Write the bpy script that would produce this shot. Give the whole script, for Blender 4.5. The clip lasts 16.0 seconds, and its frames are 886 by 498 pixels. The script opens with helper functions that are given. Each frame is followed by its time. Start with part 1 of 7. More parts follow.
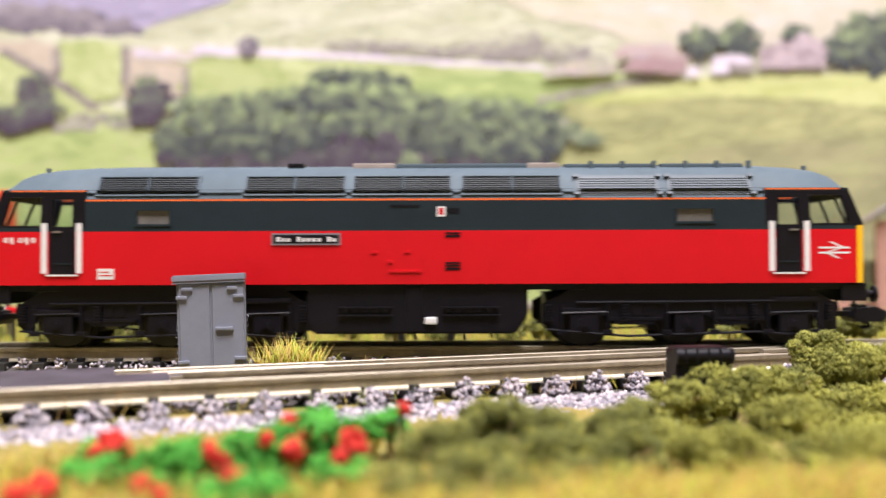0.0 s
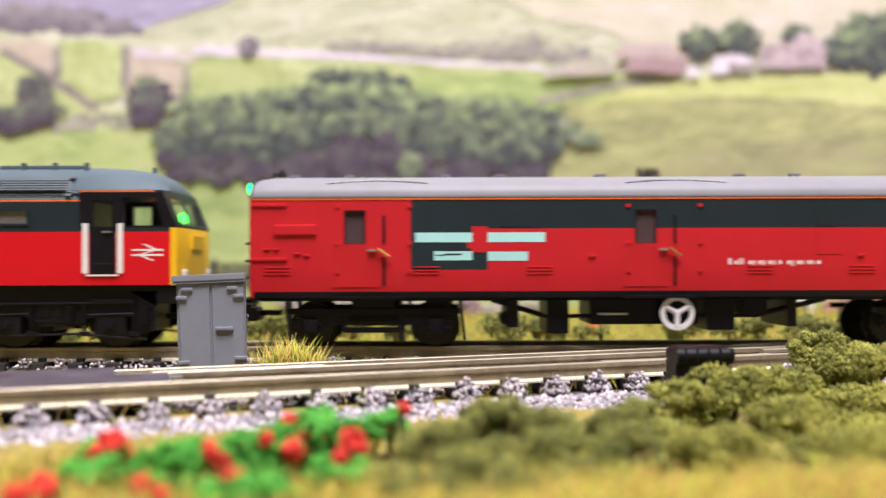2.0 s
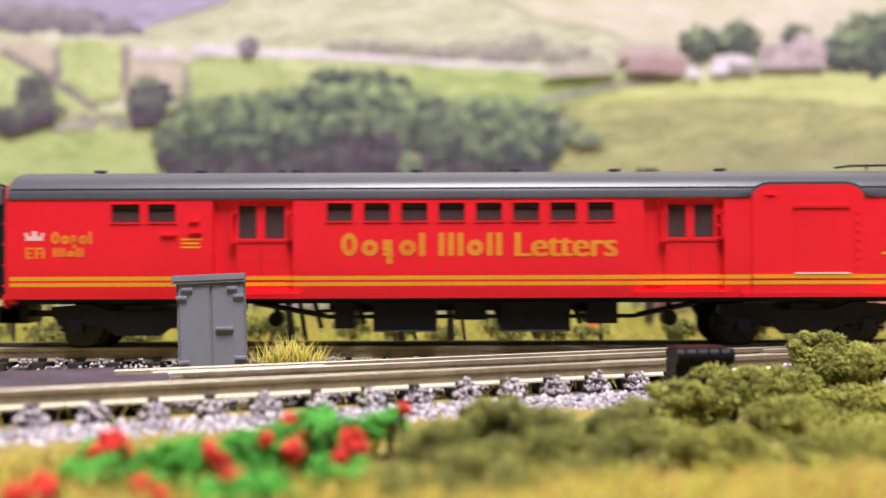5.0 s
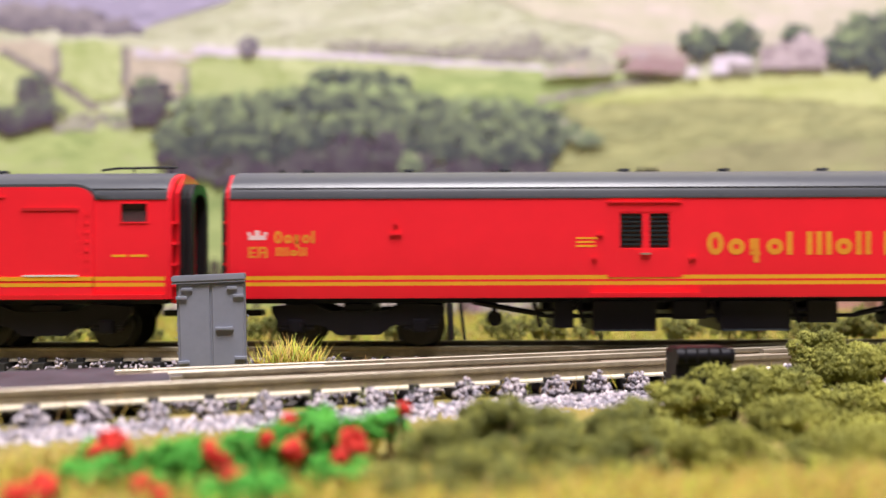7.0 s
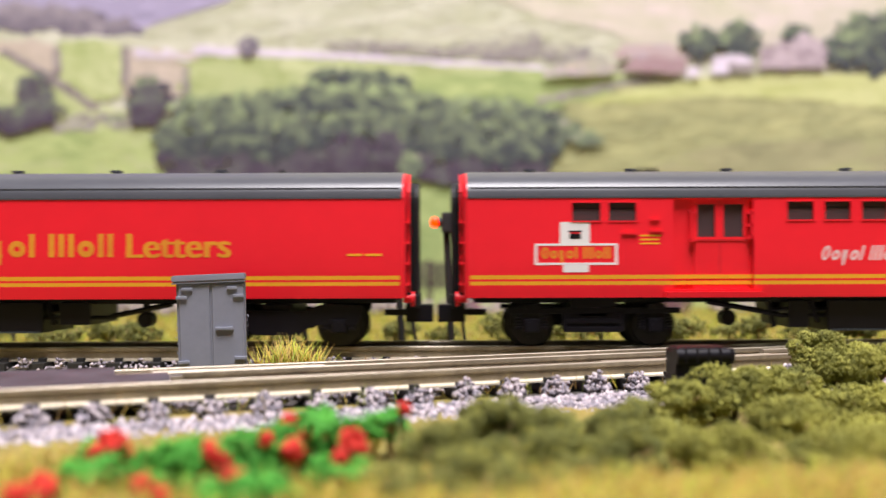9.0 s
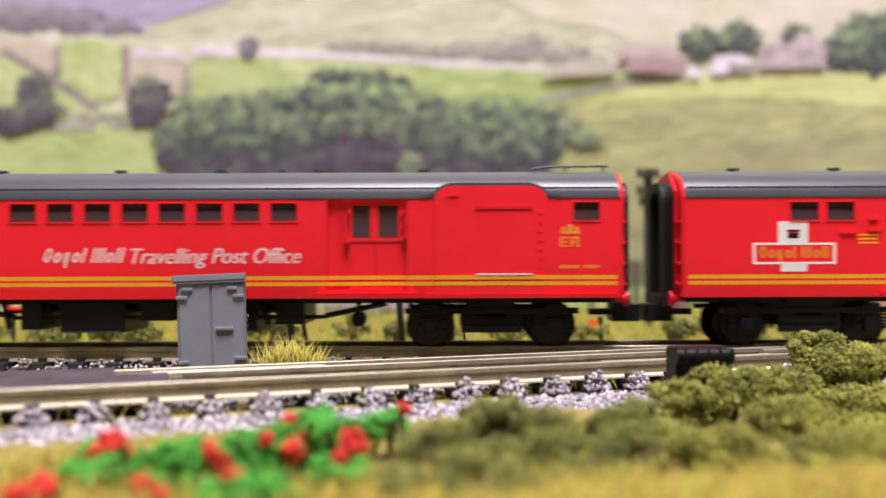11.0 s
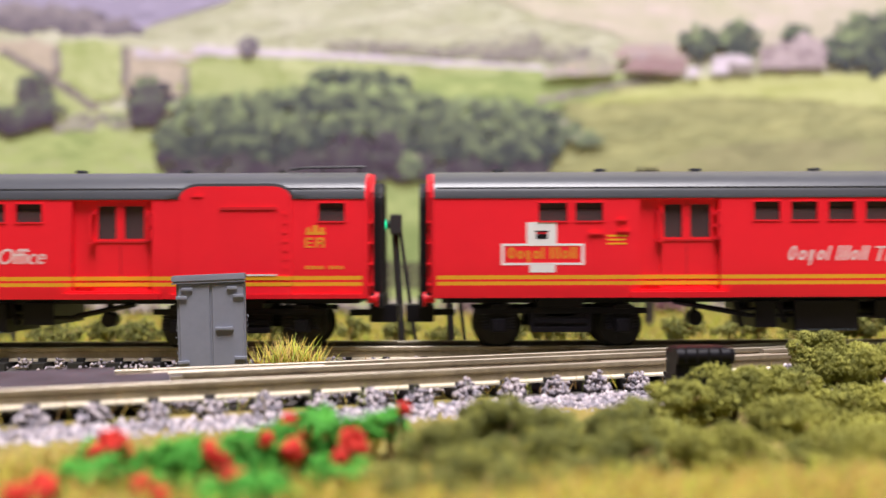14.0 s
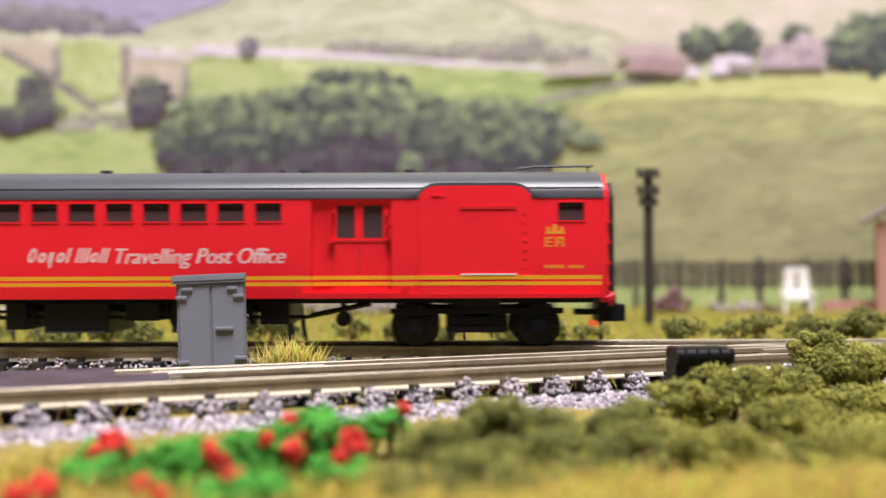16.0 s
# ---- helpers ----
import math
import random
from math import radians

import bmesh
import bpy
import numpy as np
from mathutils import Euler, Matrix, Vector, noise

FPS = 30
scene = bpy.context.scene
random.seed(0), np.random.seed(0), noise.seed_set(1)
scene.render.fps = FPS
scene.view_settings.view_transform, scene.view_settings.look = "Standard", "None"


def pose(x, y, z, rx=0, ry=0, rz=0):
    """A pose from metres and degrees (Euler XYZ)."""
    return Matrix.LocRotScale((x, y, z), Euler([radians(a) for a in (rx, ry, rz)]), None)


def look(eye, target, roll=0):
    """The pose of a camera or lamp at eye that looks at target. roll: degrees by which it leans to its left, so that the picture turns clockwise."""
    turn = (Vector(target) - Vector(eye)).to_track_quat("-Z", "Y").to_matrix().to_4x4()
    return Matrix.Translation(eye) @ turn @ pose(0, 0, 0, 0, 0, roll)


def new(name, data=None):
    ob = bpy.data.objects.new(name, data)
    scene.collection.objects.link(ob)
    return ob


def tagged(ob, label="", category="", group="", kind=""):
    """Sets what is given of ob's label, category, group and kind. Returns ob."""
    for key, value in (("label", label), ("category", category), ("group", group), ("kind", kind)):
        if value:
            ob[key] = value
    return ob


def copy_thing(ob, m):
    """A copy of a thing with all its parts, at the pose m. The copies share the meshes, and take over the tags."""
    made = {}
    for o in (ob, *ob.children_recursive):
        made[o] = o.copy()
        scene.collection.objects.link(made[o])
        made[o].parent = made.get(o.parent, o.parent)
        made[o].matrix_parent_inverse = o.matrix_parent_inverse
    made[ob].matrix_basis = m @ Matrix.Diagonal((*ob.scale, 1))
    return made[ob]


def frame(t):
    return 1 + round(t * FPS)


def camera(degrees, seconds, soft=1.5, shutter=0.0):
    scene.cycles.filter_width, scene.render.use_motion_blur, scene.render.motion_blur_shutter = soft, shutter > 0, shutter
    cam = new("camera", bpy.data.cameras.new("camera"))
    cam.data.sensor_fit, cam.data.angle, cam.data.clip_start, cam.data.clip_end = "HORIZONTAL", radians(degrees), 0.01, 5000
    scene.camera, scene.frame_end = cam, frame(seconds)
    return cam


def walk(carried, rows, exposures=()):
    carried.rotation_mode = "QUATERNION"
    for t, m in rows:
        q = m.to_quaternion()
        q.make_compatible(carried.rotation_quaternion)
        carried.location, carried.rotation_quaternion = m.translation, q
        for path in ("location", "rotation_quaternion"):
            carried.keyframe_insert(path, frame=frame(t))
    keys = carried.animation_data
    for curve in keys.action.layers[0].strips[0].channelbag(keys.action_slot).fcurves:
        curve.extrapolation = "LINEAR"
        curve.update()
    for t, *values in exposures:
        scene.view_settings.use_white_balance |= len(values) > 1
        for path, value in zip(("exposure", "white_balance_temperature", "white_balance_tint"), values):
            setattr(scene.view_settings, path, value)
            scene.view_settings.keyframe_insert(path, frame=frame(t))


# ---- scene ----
MM = 0.001
EYE_Z = 14.93          # lens height over the ballast, mm
SIDE_Y = 130.0         # depth of the train's near side
SCALE = 12.36          # spacing unit along the train, units per mm
cam = camera(52.0, 16.0, soft=1.2, shutter=0.35)
cam.data.dof.use_dof = True
cam.data.dof.focus_distance = 0.121
cam.data.dof.aperture_fstop = 16.5
eye = (0.0, 0.0, EYE_Z * MM)
stand = look(eye, (0.0, 1.0, EYE_Z * MM + math.tan(radians(1.034))), roll=-0.2)
walk(cam, [(0.0, stand), (16.0, stand)],
     exposures=[(0.0, 0.30), (1.5, 0.24), (2.5, 0.21), (4.0, 0.14), (7.0, 0.10), (9.0, 0.08), (12.5, 0.0), (16.0, 0.0)])

# ---------------------------------------------------------------- light
world = bpy.data.worlds.new("room_light")
scene.world = world
world.use_nodes = True
world.node_tree.nodes["Background"].inputs[0].default_value = (1.0, 0.95, 0.99, 1)
world.node_tree.nodes["Background"].inputs[1].default_value = 0.22


def ceiling_lamp(x, y, z, size, watts, color, target):
    data = bpy.data.lights.new("ceiling_lamp", "AREA")
    data.shape, data.size, data.energy, data.color = "DISK", size, watts, color
    ob = new("ceiling_lamp", data)
    ob.matrix_world = look((x, y, z), target)
    return tagged(ob, "warm white room lamp above the layout", "lamp")


ceiling_lamp(0.06, -0.16, 1.0, 0.6, 27.3, (1.0, 0.945, 0.985), (0, 0.15, 0))


# ---------------------------------------------------------------- materials
def material(name, color, rough=0.5, metal=0.0, vary=0.12, size=1.0, bump=0.0, bump_size=0.3, coat=0.0,
             second=None, island=0.0, obj_random=0.0, emit=None, strength=0.0, spec=0.5):
    """Principled surface with variation at two scales; size is the larger one in mm."""
    m = bpy.data.materials.new(name)
    m.use_nodes = True
    nt = m.node_tree
    b = nt.nodes["Principled BSDF"]
    b.inputs["Roughness"].default_value = rough
    b.inputs["Metallic"].default_value = metal
    b.inputs["Coat Weight"].default_value = coat
    b.inputs["Specular IOR Level"].default_value = spec
    tc = nt.nodes.new("ShaderNodeTexCoord")
    n1 = nt.nodes.new("ShaderNodeTexNoise")
    n1.inputs["Scale"].default_value = 1000.0 / size
    n1.inputs["Detail"].default_value = 5
    n2 = nt.nodes.new("ShaderNodeTexNoise")
    n2.inputs["Scale"].default_value = 6000.0 / size
    n2.inputs["Detail"].default_value = 3
    for n in (n1, n2):
        nt.links.new(tc.outputs["Object"], n.inputs["Vector"])
    add = nt.nodes.new("ShaderNodeMath")
    add.operation = "ADD"
    nt.links.new(n1.outputs["Fac"], add.inputs[0])
    half = nt.nodes.new("ShaderNodeMath")
    half.operation = "MULTIPLY"
    half.inputs[1].default_value = 0.5
    nt.links.new(n2.outputs["Fac"], half.inputs[0])
    nt.links.new(half.outputs[0], add.inputs[1])
    ramp = nt.nodes.new("ShaderNodeMapRange")
    ramp.inputs["From Min"].default_value = 0.5
    ramp.inputs["From Max"].default_value = 1.0
    nt.links.new(add.outputs[0], ramp.inputs["Value"])
    fac = ramp.outputs["Result"]
    if island or obj_random:
        src = nt.nodes.new("ShaderNodeNewGeometry") if island else nt.nodes.new("ShaderNodeObjectInfo")
        rnd = src.outputs["Random Per Island"] if island else src.outputs["Random"]
        mx = nt.nodes.new("ShaderNodeMix")
        mx.inputs["Factor"].default_value = island or obj_random
        nt.links.new(fac, mx.inputs["A"])
        nt.links.new(rnd, mx.inputs["B"])
        fac = mx.outputs["Result"]
    mix = nt.nodes.new("ShaderNodeMix")
    mix.data_type = "RGBA"
    lo = second or tuple(c * (1 - vary) for c in color)
    hi = color if second else tuple(min(1.0, c * (1 + vary)) for c in color)
    mix.inputs["A"].default_value = (*lo, 1)
    mix.inputs["B"].default_value = (*hi, 1)
    nt.links.new(fac, mix.inputs["Factor"])
    nt.links.new(mix.outputs["Result"], b.inputs["Base Color"])
    if bump:
        n3 = nt.nodes.new("ShaderNodeTexNoise")
        n3.inputs["Scale"].default_value = 1000.0 / bump_size
        n3.inputs["Detail"].default_value = 4
        nt.links.new(tc.outputs["Object"], n3.inputs["Vector"])
        bp = nt.nodes.new("ShaderNodeBump")
        bp.inputs["Strength"].default_value = bump
        bp.inputs["Distance"].default_value = bump_size * 0.3 * MM
        nt.links.new(n3.outputs["Fac"], bp.inputs["Height"])
        nt.links.new(bp.outputs["Normal"], b.inputs["Normal"])
    if emit:
        b.inputs["Emission Color"].default_value = (*emit, 1)
        b.inputs["Emission Strength"].default_value = strength
    return m


RED_BRIGHT = material("bright_red_paint", (0.84, 0.017, 0.032), 0.34, spec=0.3, vary=0.05, size=20, bump=0.05, bump_size=0.4)
RED_LOCO = material("loco_red_paint", (0.62, 0.007, 0.014), 0.40, spec=0.25, vary=0.05, size=20, bump=0.05, bump_size=0.4)
RED_DULL = material("parcels_red_paint", (0.54, 0.014, 0.022), 0.45, spec=0.3, vary=0.06, size=15, bump=0.06, bump_size=0.4)
GREY_DARK = material("dark_grey_paint", (0.014, 0.024, 0.031), 0.45, spec=0.3, vary=0.12, size=15, bump=0.05)
ROOF_LOCO = material("loco_roof_grey", (0.085, 0.115, 0.14), 0.6, spec=0.22, vary=0.12, size=12, bump=0.1, bump_size=0.5)
ROOF_RIB = material("pale_blue_grey_roof_panel", (0.095, 0.115, 0.135), 0.5, spec=0.3, vary=0.1, size=8)
ROOF_TAN = material("weathered_roof_panel", (0.36, 0.30, 0.27), 0.55, vary=0.15, size=4)
ROOF_PALE = material("pale_grey_roof", (0.215, 0.21, 0.235), 0.55, spec=0.3, vary=0.08, size=15, bump=0.08)
ROOF_COACH = material("coach_roof_grey", (0.066, 0.069, 0.082), 0.36, spec=0.5, vary=0.1, size=12, bump=0.1, bump_size=0.5)
BLACK = material("black_plastic", (0.006, 0.005, 0.0085), 0.42, spec=0.26, vary=0.25, size=3, bump=0.1)
BLACK_RUBBER = material("gangway_black", (0.008, 0.0075, 0.009), 0.6, spec=0.3, vary=0.2, size=3, bump=0.15)
WHEEL_M = material("dark_wheel_metal", (0.03, 0.028, 0.026), 0.4, metal=0.6, vary=0.3, size=2)
ORANGE = material("orange_lining", (0.85, 0.16, 0.03), 0.45, vary=0.05, size=5)
YELLOW = material("warning_yellow", (0.90, 0.50, 0.012), 0.42, vary=0.06, size=6)
GOLD = material("yellow_lining", (0.82, 0.40, 0.02), 0.45, vary=0.06, size=5)
WHITE = material("white_print", (0.78, 0.76, 0.76), 0.5, vary=0.05, size=4)
PALE_BLUE = material("pale_blue_print", (0.42, 0.78, 0.78), 0.5, vary=0.04, size=4)
TEXT_WHITE = material("worn_white_print", (0.80, 0.64, 0.65), 0.5, second=(0.74, 0.44, 0.45), size=3)
TEXT_GOLD = material("worn_yellow_print", (0.76, 0.32, 0.02), 0.5, second=(0.66, 0.22, 0.02), size=4)
GREY_GLAZE = material("grey_glazing", (0.16, 0.15, 0.14), 0.25, vary=0.3, size=5)
INSIDE = material("brown_interior", (0.17, 0.13, 0.12), 0.7, vary=0.6, size=4)
CREAM = material("cream_cab_interior", (0.52, 0.50, 0.36), 0.6, vary=0.1, size=3)
SILVER = material("bare_metal", (0.6, 0.58, 0.55), 0.3, metal=0.9, vary=0.1, size=3)
# the next dark block colour and RAIL_DARK hold the shade at the switch blade
SHADE_BLOCK_M = material("turnout_shade", (0.058, 0.052, 0.066), 0.55, spec=0.35, vary=0.4, size=4, bump=0.2)
RAIL_DARK = material("shaded_rail", (0.06, 0.05, 0.05), 0.45, metal=0.3, vary=0.3, size=6)
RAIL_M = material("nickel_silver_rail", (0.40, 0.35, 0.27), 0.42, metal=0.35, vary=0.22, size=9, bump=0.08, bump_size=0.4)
# the highlight along the rail foot is put into this paler colour
RAIL_FOOT = material("lit_rail_foot", (0.80, 0.72, 0.56), 0.4, metal=0.2, vary=0.12, size=9)
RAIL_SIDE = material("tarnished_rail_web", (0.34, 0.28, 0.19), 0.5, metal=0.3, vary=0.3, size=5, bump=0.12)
SLEEPER_M = material("black_sleeper", (0.02, 0.019, 0.018), 0.65, vary=0.4, size=2, bump=0.3)
GROUND_M = material("scatter_ground", (0.30, 0.22, 0.05), 0.9, second=(0.11, 0.11, 0.02), size=7, bump=0.6, bump_size=0.5)
BALLAST_M = material("ballast_bed", (0.07, 0.062, 0.055), 0.9, vary=0.6, size=1.2, bump=1.0, bump_size=0.6)
CABINET_M = material("grey_plastic", (0.225, 0.235, 0.285), 0.42, vary=0.07, size=5, bump=0.12, bump_size=0.25)


# ---------------------------------------------------------------- mesh helpers (all in mm)
def part(name, bm, mat, parent=None, label="", smooth=False):
    """Links a bmesh given in mm as one mesh object, under parent if there is one."""
    bmesh.ops.recalc_face_normals(bm, faces=bm.faces)
    bmesh.ops.scale(bm, vec=(MM, MM, MM), verts=bm.verts)
    me = bpy.data.meshes.new(name)
    bm.to_mesh(me)
    bm.free()
    for one in (mat if isinstance(mat, (list, tuple)) else [mat]):
        me.materials.append(one)
    if smooth:
        me.polygons.foreach_set("use_smooth", [True] * len(me.polygons))
        me.set_sharp_from_angle(angle=radians(35))
    ob = new(name, me)
    ob.parent = parent
    if label:
        ob["label"] = label
    return ob


def thing(name, x, y, z, label, category, group="", kind="", rz=0):
    ob = new(name)
    ob.empty_display_size = 0.004
    ob.matrix_world = pose(x * MM, y * MM, z * MM, 0, 0, rz)
    return tagged(ob, label, category, group, kind)


def box(bm, x0, x1, y0, y1, z0, z1, bevel=0.0, mi=0):
    v = [bm.verts.new(p) for p in ((x0, y0, z0), (x1, y0, z0), (x1, y1, z0), (x0, y1, z0),
                                   (x0, y0, z1), (x1, y0, z1), (x1, y1, z1), (x0, y1, z1))]
    fs = [bm.faces.new([v[i] for i in q]) for q in
          ((0, 1, 5, 4), (1, 2, 6, 5), (2, 3, 7, 6), (3, 0, 4, 7), (4, 5, 6, 7), (3, 2, 1, 0))]
    for f in fs:
        f.material_index = mi
    if bevel:
        es = {e for f in fs for e in f.edges}
        out = bmesh.ops.bevel(bm, geom=list(es), offset=bevel, segments=2, affect="EDGES", profile=0.7)
        for f in out["faces"]:
            f.material_index = mi
    return v


def block(name, dims, mat, parent, bevel=0.1, label="", smooth=False):
    bm = bmesh.new()
    box(bm, *dims, bevel=bevel)
    return part(name, bm, mat, parent, label, smooth)


def prism(bm, outline, y0, y1, mi=0):
    """Solid with the x-z outline given, from depth y0 to y1."""
    a = [bm.verts.new((x, y0, z)) for x, z in outline]
    b = [bm.verts.new((x, y1, z)) for x, z in outline]
    n = len(a)
    fs = [bm.faces.new(a), bm.faces.new(b[::-1])]
    fs += [bm.faces.new((a[i], b[i], b[(i + 1) % n], a[(i + 1) % n])) for i in range(n)]
    for f in fs:
        f.material_index = mi
    return fs


def loft(bm, rings, mi=0, caps=True, closed=True):
    rows = [[bm.verts.new(p) for p in r] for r in rings]
    n = len(rows[0])
    for a, b in zip(rows, rows[1:]):
        for i in range(n if closed else n - 1):
            f = bm.faces.new((a[i], a[(i + 1) % n], b[(i + 1) % n], b[i]))
            f.material_index = mi
    if caps:
        for r in (rows[0], rows[-1][::-1]):
            bm.faces.new(r).material_index = mi
    return rows


def disc(bm, x, y0, y1, z, r, n=24, mi=0, bevel=0.0):
    """Cylinder with its axis along depth."""
    rings = []
    for y, k in ((y0, r - bevel), (y0 + bevel, r), (y1 - bevel, r), (y1, r - bevel)) if bevel else ((y0, r), (y1, r)):
        rings.append([(x + k * math.cos(2 * math.pi * i / n), y, z + k * math.sin(2 * math.pi * i / n)) for i in range(n)])
    loft(bm, rings, mi)


def rod(bm, p, q, r, n=8, mi=0):
    p, q = Vector(p), Vector(q)
    turn = (q - p).to_track_quat("Z", "Y").to_matrix()
    ring = [turn @ Vector((r * math.cos(2 * math.pi * i / n), r * math.sin(2 * math.pi * i / n), 0)) for i in range(n)]
    loft(bm, [[p + v for v in ring], [q + v for v in ring]], mi)


# ---------------------------------------------------------------- ground, track bed, rails
RAIL_TOP = 3.0
MAIN_Y = 139.5         # centre line of the main track
SID_A, SID_B = 110.1, 0.37   # centre line of the siding: depth at x = 0, and its slope
SID_TURN = math.degrees(math.atan(SID_B))


def ground_height(x, y):
    """Gently uneven layout ground, a little lower in front of the ballast shoulder."""
    z = -0.4 + 0.5 * noise.noise(Vector((x * 0.05, y * 0.05, 3.0)))
    near = SID_A + SID_B * x - 9.0
    if y < near:
        z -= min(1.6, (near - y) * 0.12)
    return z


POLISHED_BOARD = material("baseboard_wood", (0.25, 0.15, 0.07), 0.6, vary=0.3, size=30)


def build_ground():
    bm = bmesh.new()
    nx, ny = 190, 60
    grid = []
    for j in range(ny + 1):
        y = -60 + 400 * j / ny
        row = []
        for i in range(nx + 1):
            x = -1000 + 2000 * i / nx
            row.append(bm.verts.new((x, y, ground_height(x, y))))
        grid.append(row)
    for j in range(ny):
        for i in range(nx):
            bm.faces.new((grid[j][i], grid[j][i + 1], grid[j + 1][i + 1], grid[j + 1][i]))
    ob = part("ground", bm, GROUND_M, smooth=True)
    tagged(ob, "model layout ground of yellow-green grass scatter", "ground", kind="structure")
    table = block("baseboard", (-1020, 1020, -300, 420, -30, -8), POLISHED_BOARD, None, 0.5)
    tagged(table, "brown wooden baseboard below the model layout", "baseboard", kind="structure")


build_ground()


def rail(name, length, mat_side=RAIL_SIDE):
    """Flat-bottom rail along x: head, web and foot."""
    h = RAIL_TOP - 1.0
    prof = [(-0.85, 0), (0.85, 0), (0.85, 0.22), (0.2, 0.42), (0.2, h - 0.65), (0.45, h - 0.5), (0.45, h - 0.08), (0.37, h),
            (-0.37, h), (-0.45, h - 0.08), (-0.45, h - 0.5), (-0.2, h - 0.65), (-0.2, 0.42), (-0.85, 0.22)]
    bm = bmesh.new()
    rows = [[bm.verts.new((x, y, z)) for y, z in prof] for x in (-length / 2, length / 2)]
    n = len(prof)
    for i in range(n):
        f = bm.faces.new((rows[0][i], rows[0][(i + 1) % n], rows[1][(i + 1) % n], rows[1][i]))
        # foot faces take the colour with the highlight in it
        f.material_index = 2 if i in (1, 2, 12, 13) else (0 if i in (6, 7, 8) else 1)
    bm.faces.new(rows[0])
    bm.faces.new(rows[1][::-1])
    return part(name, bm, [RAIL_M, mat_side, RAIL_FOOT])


def sleeper(far):
    bm = bmesh.new()
    box(bm, -1.1, 1.1, -8.2, far, -0.3, 1.0, 0.12)
    for y in (-4.95, 4.95):
        for s in (-1, 1):
            box(bm, -0.55, 0.55, y + s * 1.0 - 0.35, y + s * 1.0 + 0.35, 0.95, 1.55, 0.1)
    return bm


def build_track(name, x, y, turn, length, label, pitch=5.6, shift=0.0, lines=(-4.95, 4.95), far=8.2):
    root = thing(name, x, y, 0, label, "railway track", kind="structure", rz=turn)
    for s in lines:
        r = rail("rail", length)
        r.parent = root
        r.location = (0, s * MM, 1.0 * MM)
    first = None
    n = int(length / pitch)
    rest = bmesh.new()
    for i in range(n):
        at = (-length / 2 + (i + 0.5) * pitch + shift) * MM
        if abs(at) > 0.31:   # far out of sight: one joined run
            box(rest, at / MM - 1.1, at / MM + 1.1, -8.2, far, -0.3, 1.0)
            continue
        if first is None:
            first = part("sleeper", sleeper(far), SLEEPER_M, root)
            ob = first
        else:
            ob = new("sleeper", first.data)
            ob.parent = root
        ob.location = (at, 0, 0)
    if len(rest.verts):
        tagged(part("sleeper_run", rest, SLEEPER_M, root), kind="stuff")
    else:
        rest.free()
    return root


build_track("main_track", 0, MAIN_Y, 0, 1960, "straight model railway track with tarnished nickel silver rails on black sleepers")
build_track("siding_track", 10, SID_A + SID_B * 10, SID_TURN, 240,
            "diverging model siding track with pale worn rails and gravel", lines=(-4.95, 3.9, 8.4), far=11.0)


# ---------------------------------------------------------------- backdrop
BACK_Y = 335.0
BACK_S = 1607.0 / BACK_Y


def bx(u):
    return (u - 784) / BACK_S


def bz(v):
    return EYE_Z + (470 - v) / BACK_S


# ---------------------------------------------------------------- rolling stock
def glass_material(name="clear_glazing", tint=(0.82, 0.86, 0.84), rough=0.06, clear=1.0):
    m = bpy.data.materials.new(name)
    m.use_nodes = True
    b = m.node_tree.nodes["Principled BSDF"]
    b.inputs["Base Color"].default_value = (*tint, 1)
    b.inputs["Roughness"].default_value = rough
    b.inputs["Transmission Weight"].default_value = clear
    b.inputs["IOR"].default_value = 1.2
    return m


GLASS = glass_material()
BROWN_LINING = material("dark_brown_lining", (0.05, 0.03, 0.025), 0.7, vary=0.2, size=5)
# dim reflections in the panes are put into this half-opaque tint
SHEEN_GLASS = glass_material("dark_sheen_glazing", (0.13, 0.085, 0.09), 0.25, 0.45)


def zz(v, y=SIDE_Y):
    """Height over the rail head at depth y from the height mark v."""
    return EYE_Z - RAIL_TOP + (470 - v) * y / 1607.0


def xs(u):
    return u / SCALE


def coach_side(z):
    """Depth of the near side of a coach body: a soft tumblehome."""
    pts = [(0, -8.95), (7.0, -9.1), (8.5, -9.28), (11.0, -9.44), (14.0, -9.5), (21.0, -9.5), (30, -9.4)]
    for (z0, y0), (z1, y1) in zip(pts, pts[1:]):
        if z <= z1:
            return y0 + (y1 - y0) * (z - z0) / (z1 - z0)
    return -9.4


def loco_side(z):
    return -9.05 + 0.02 * max(0.0, 12 - z)


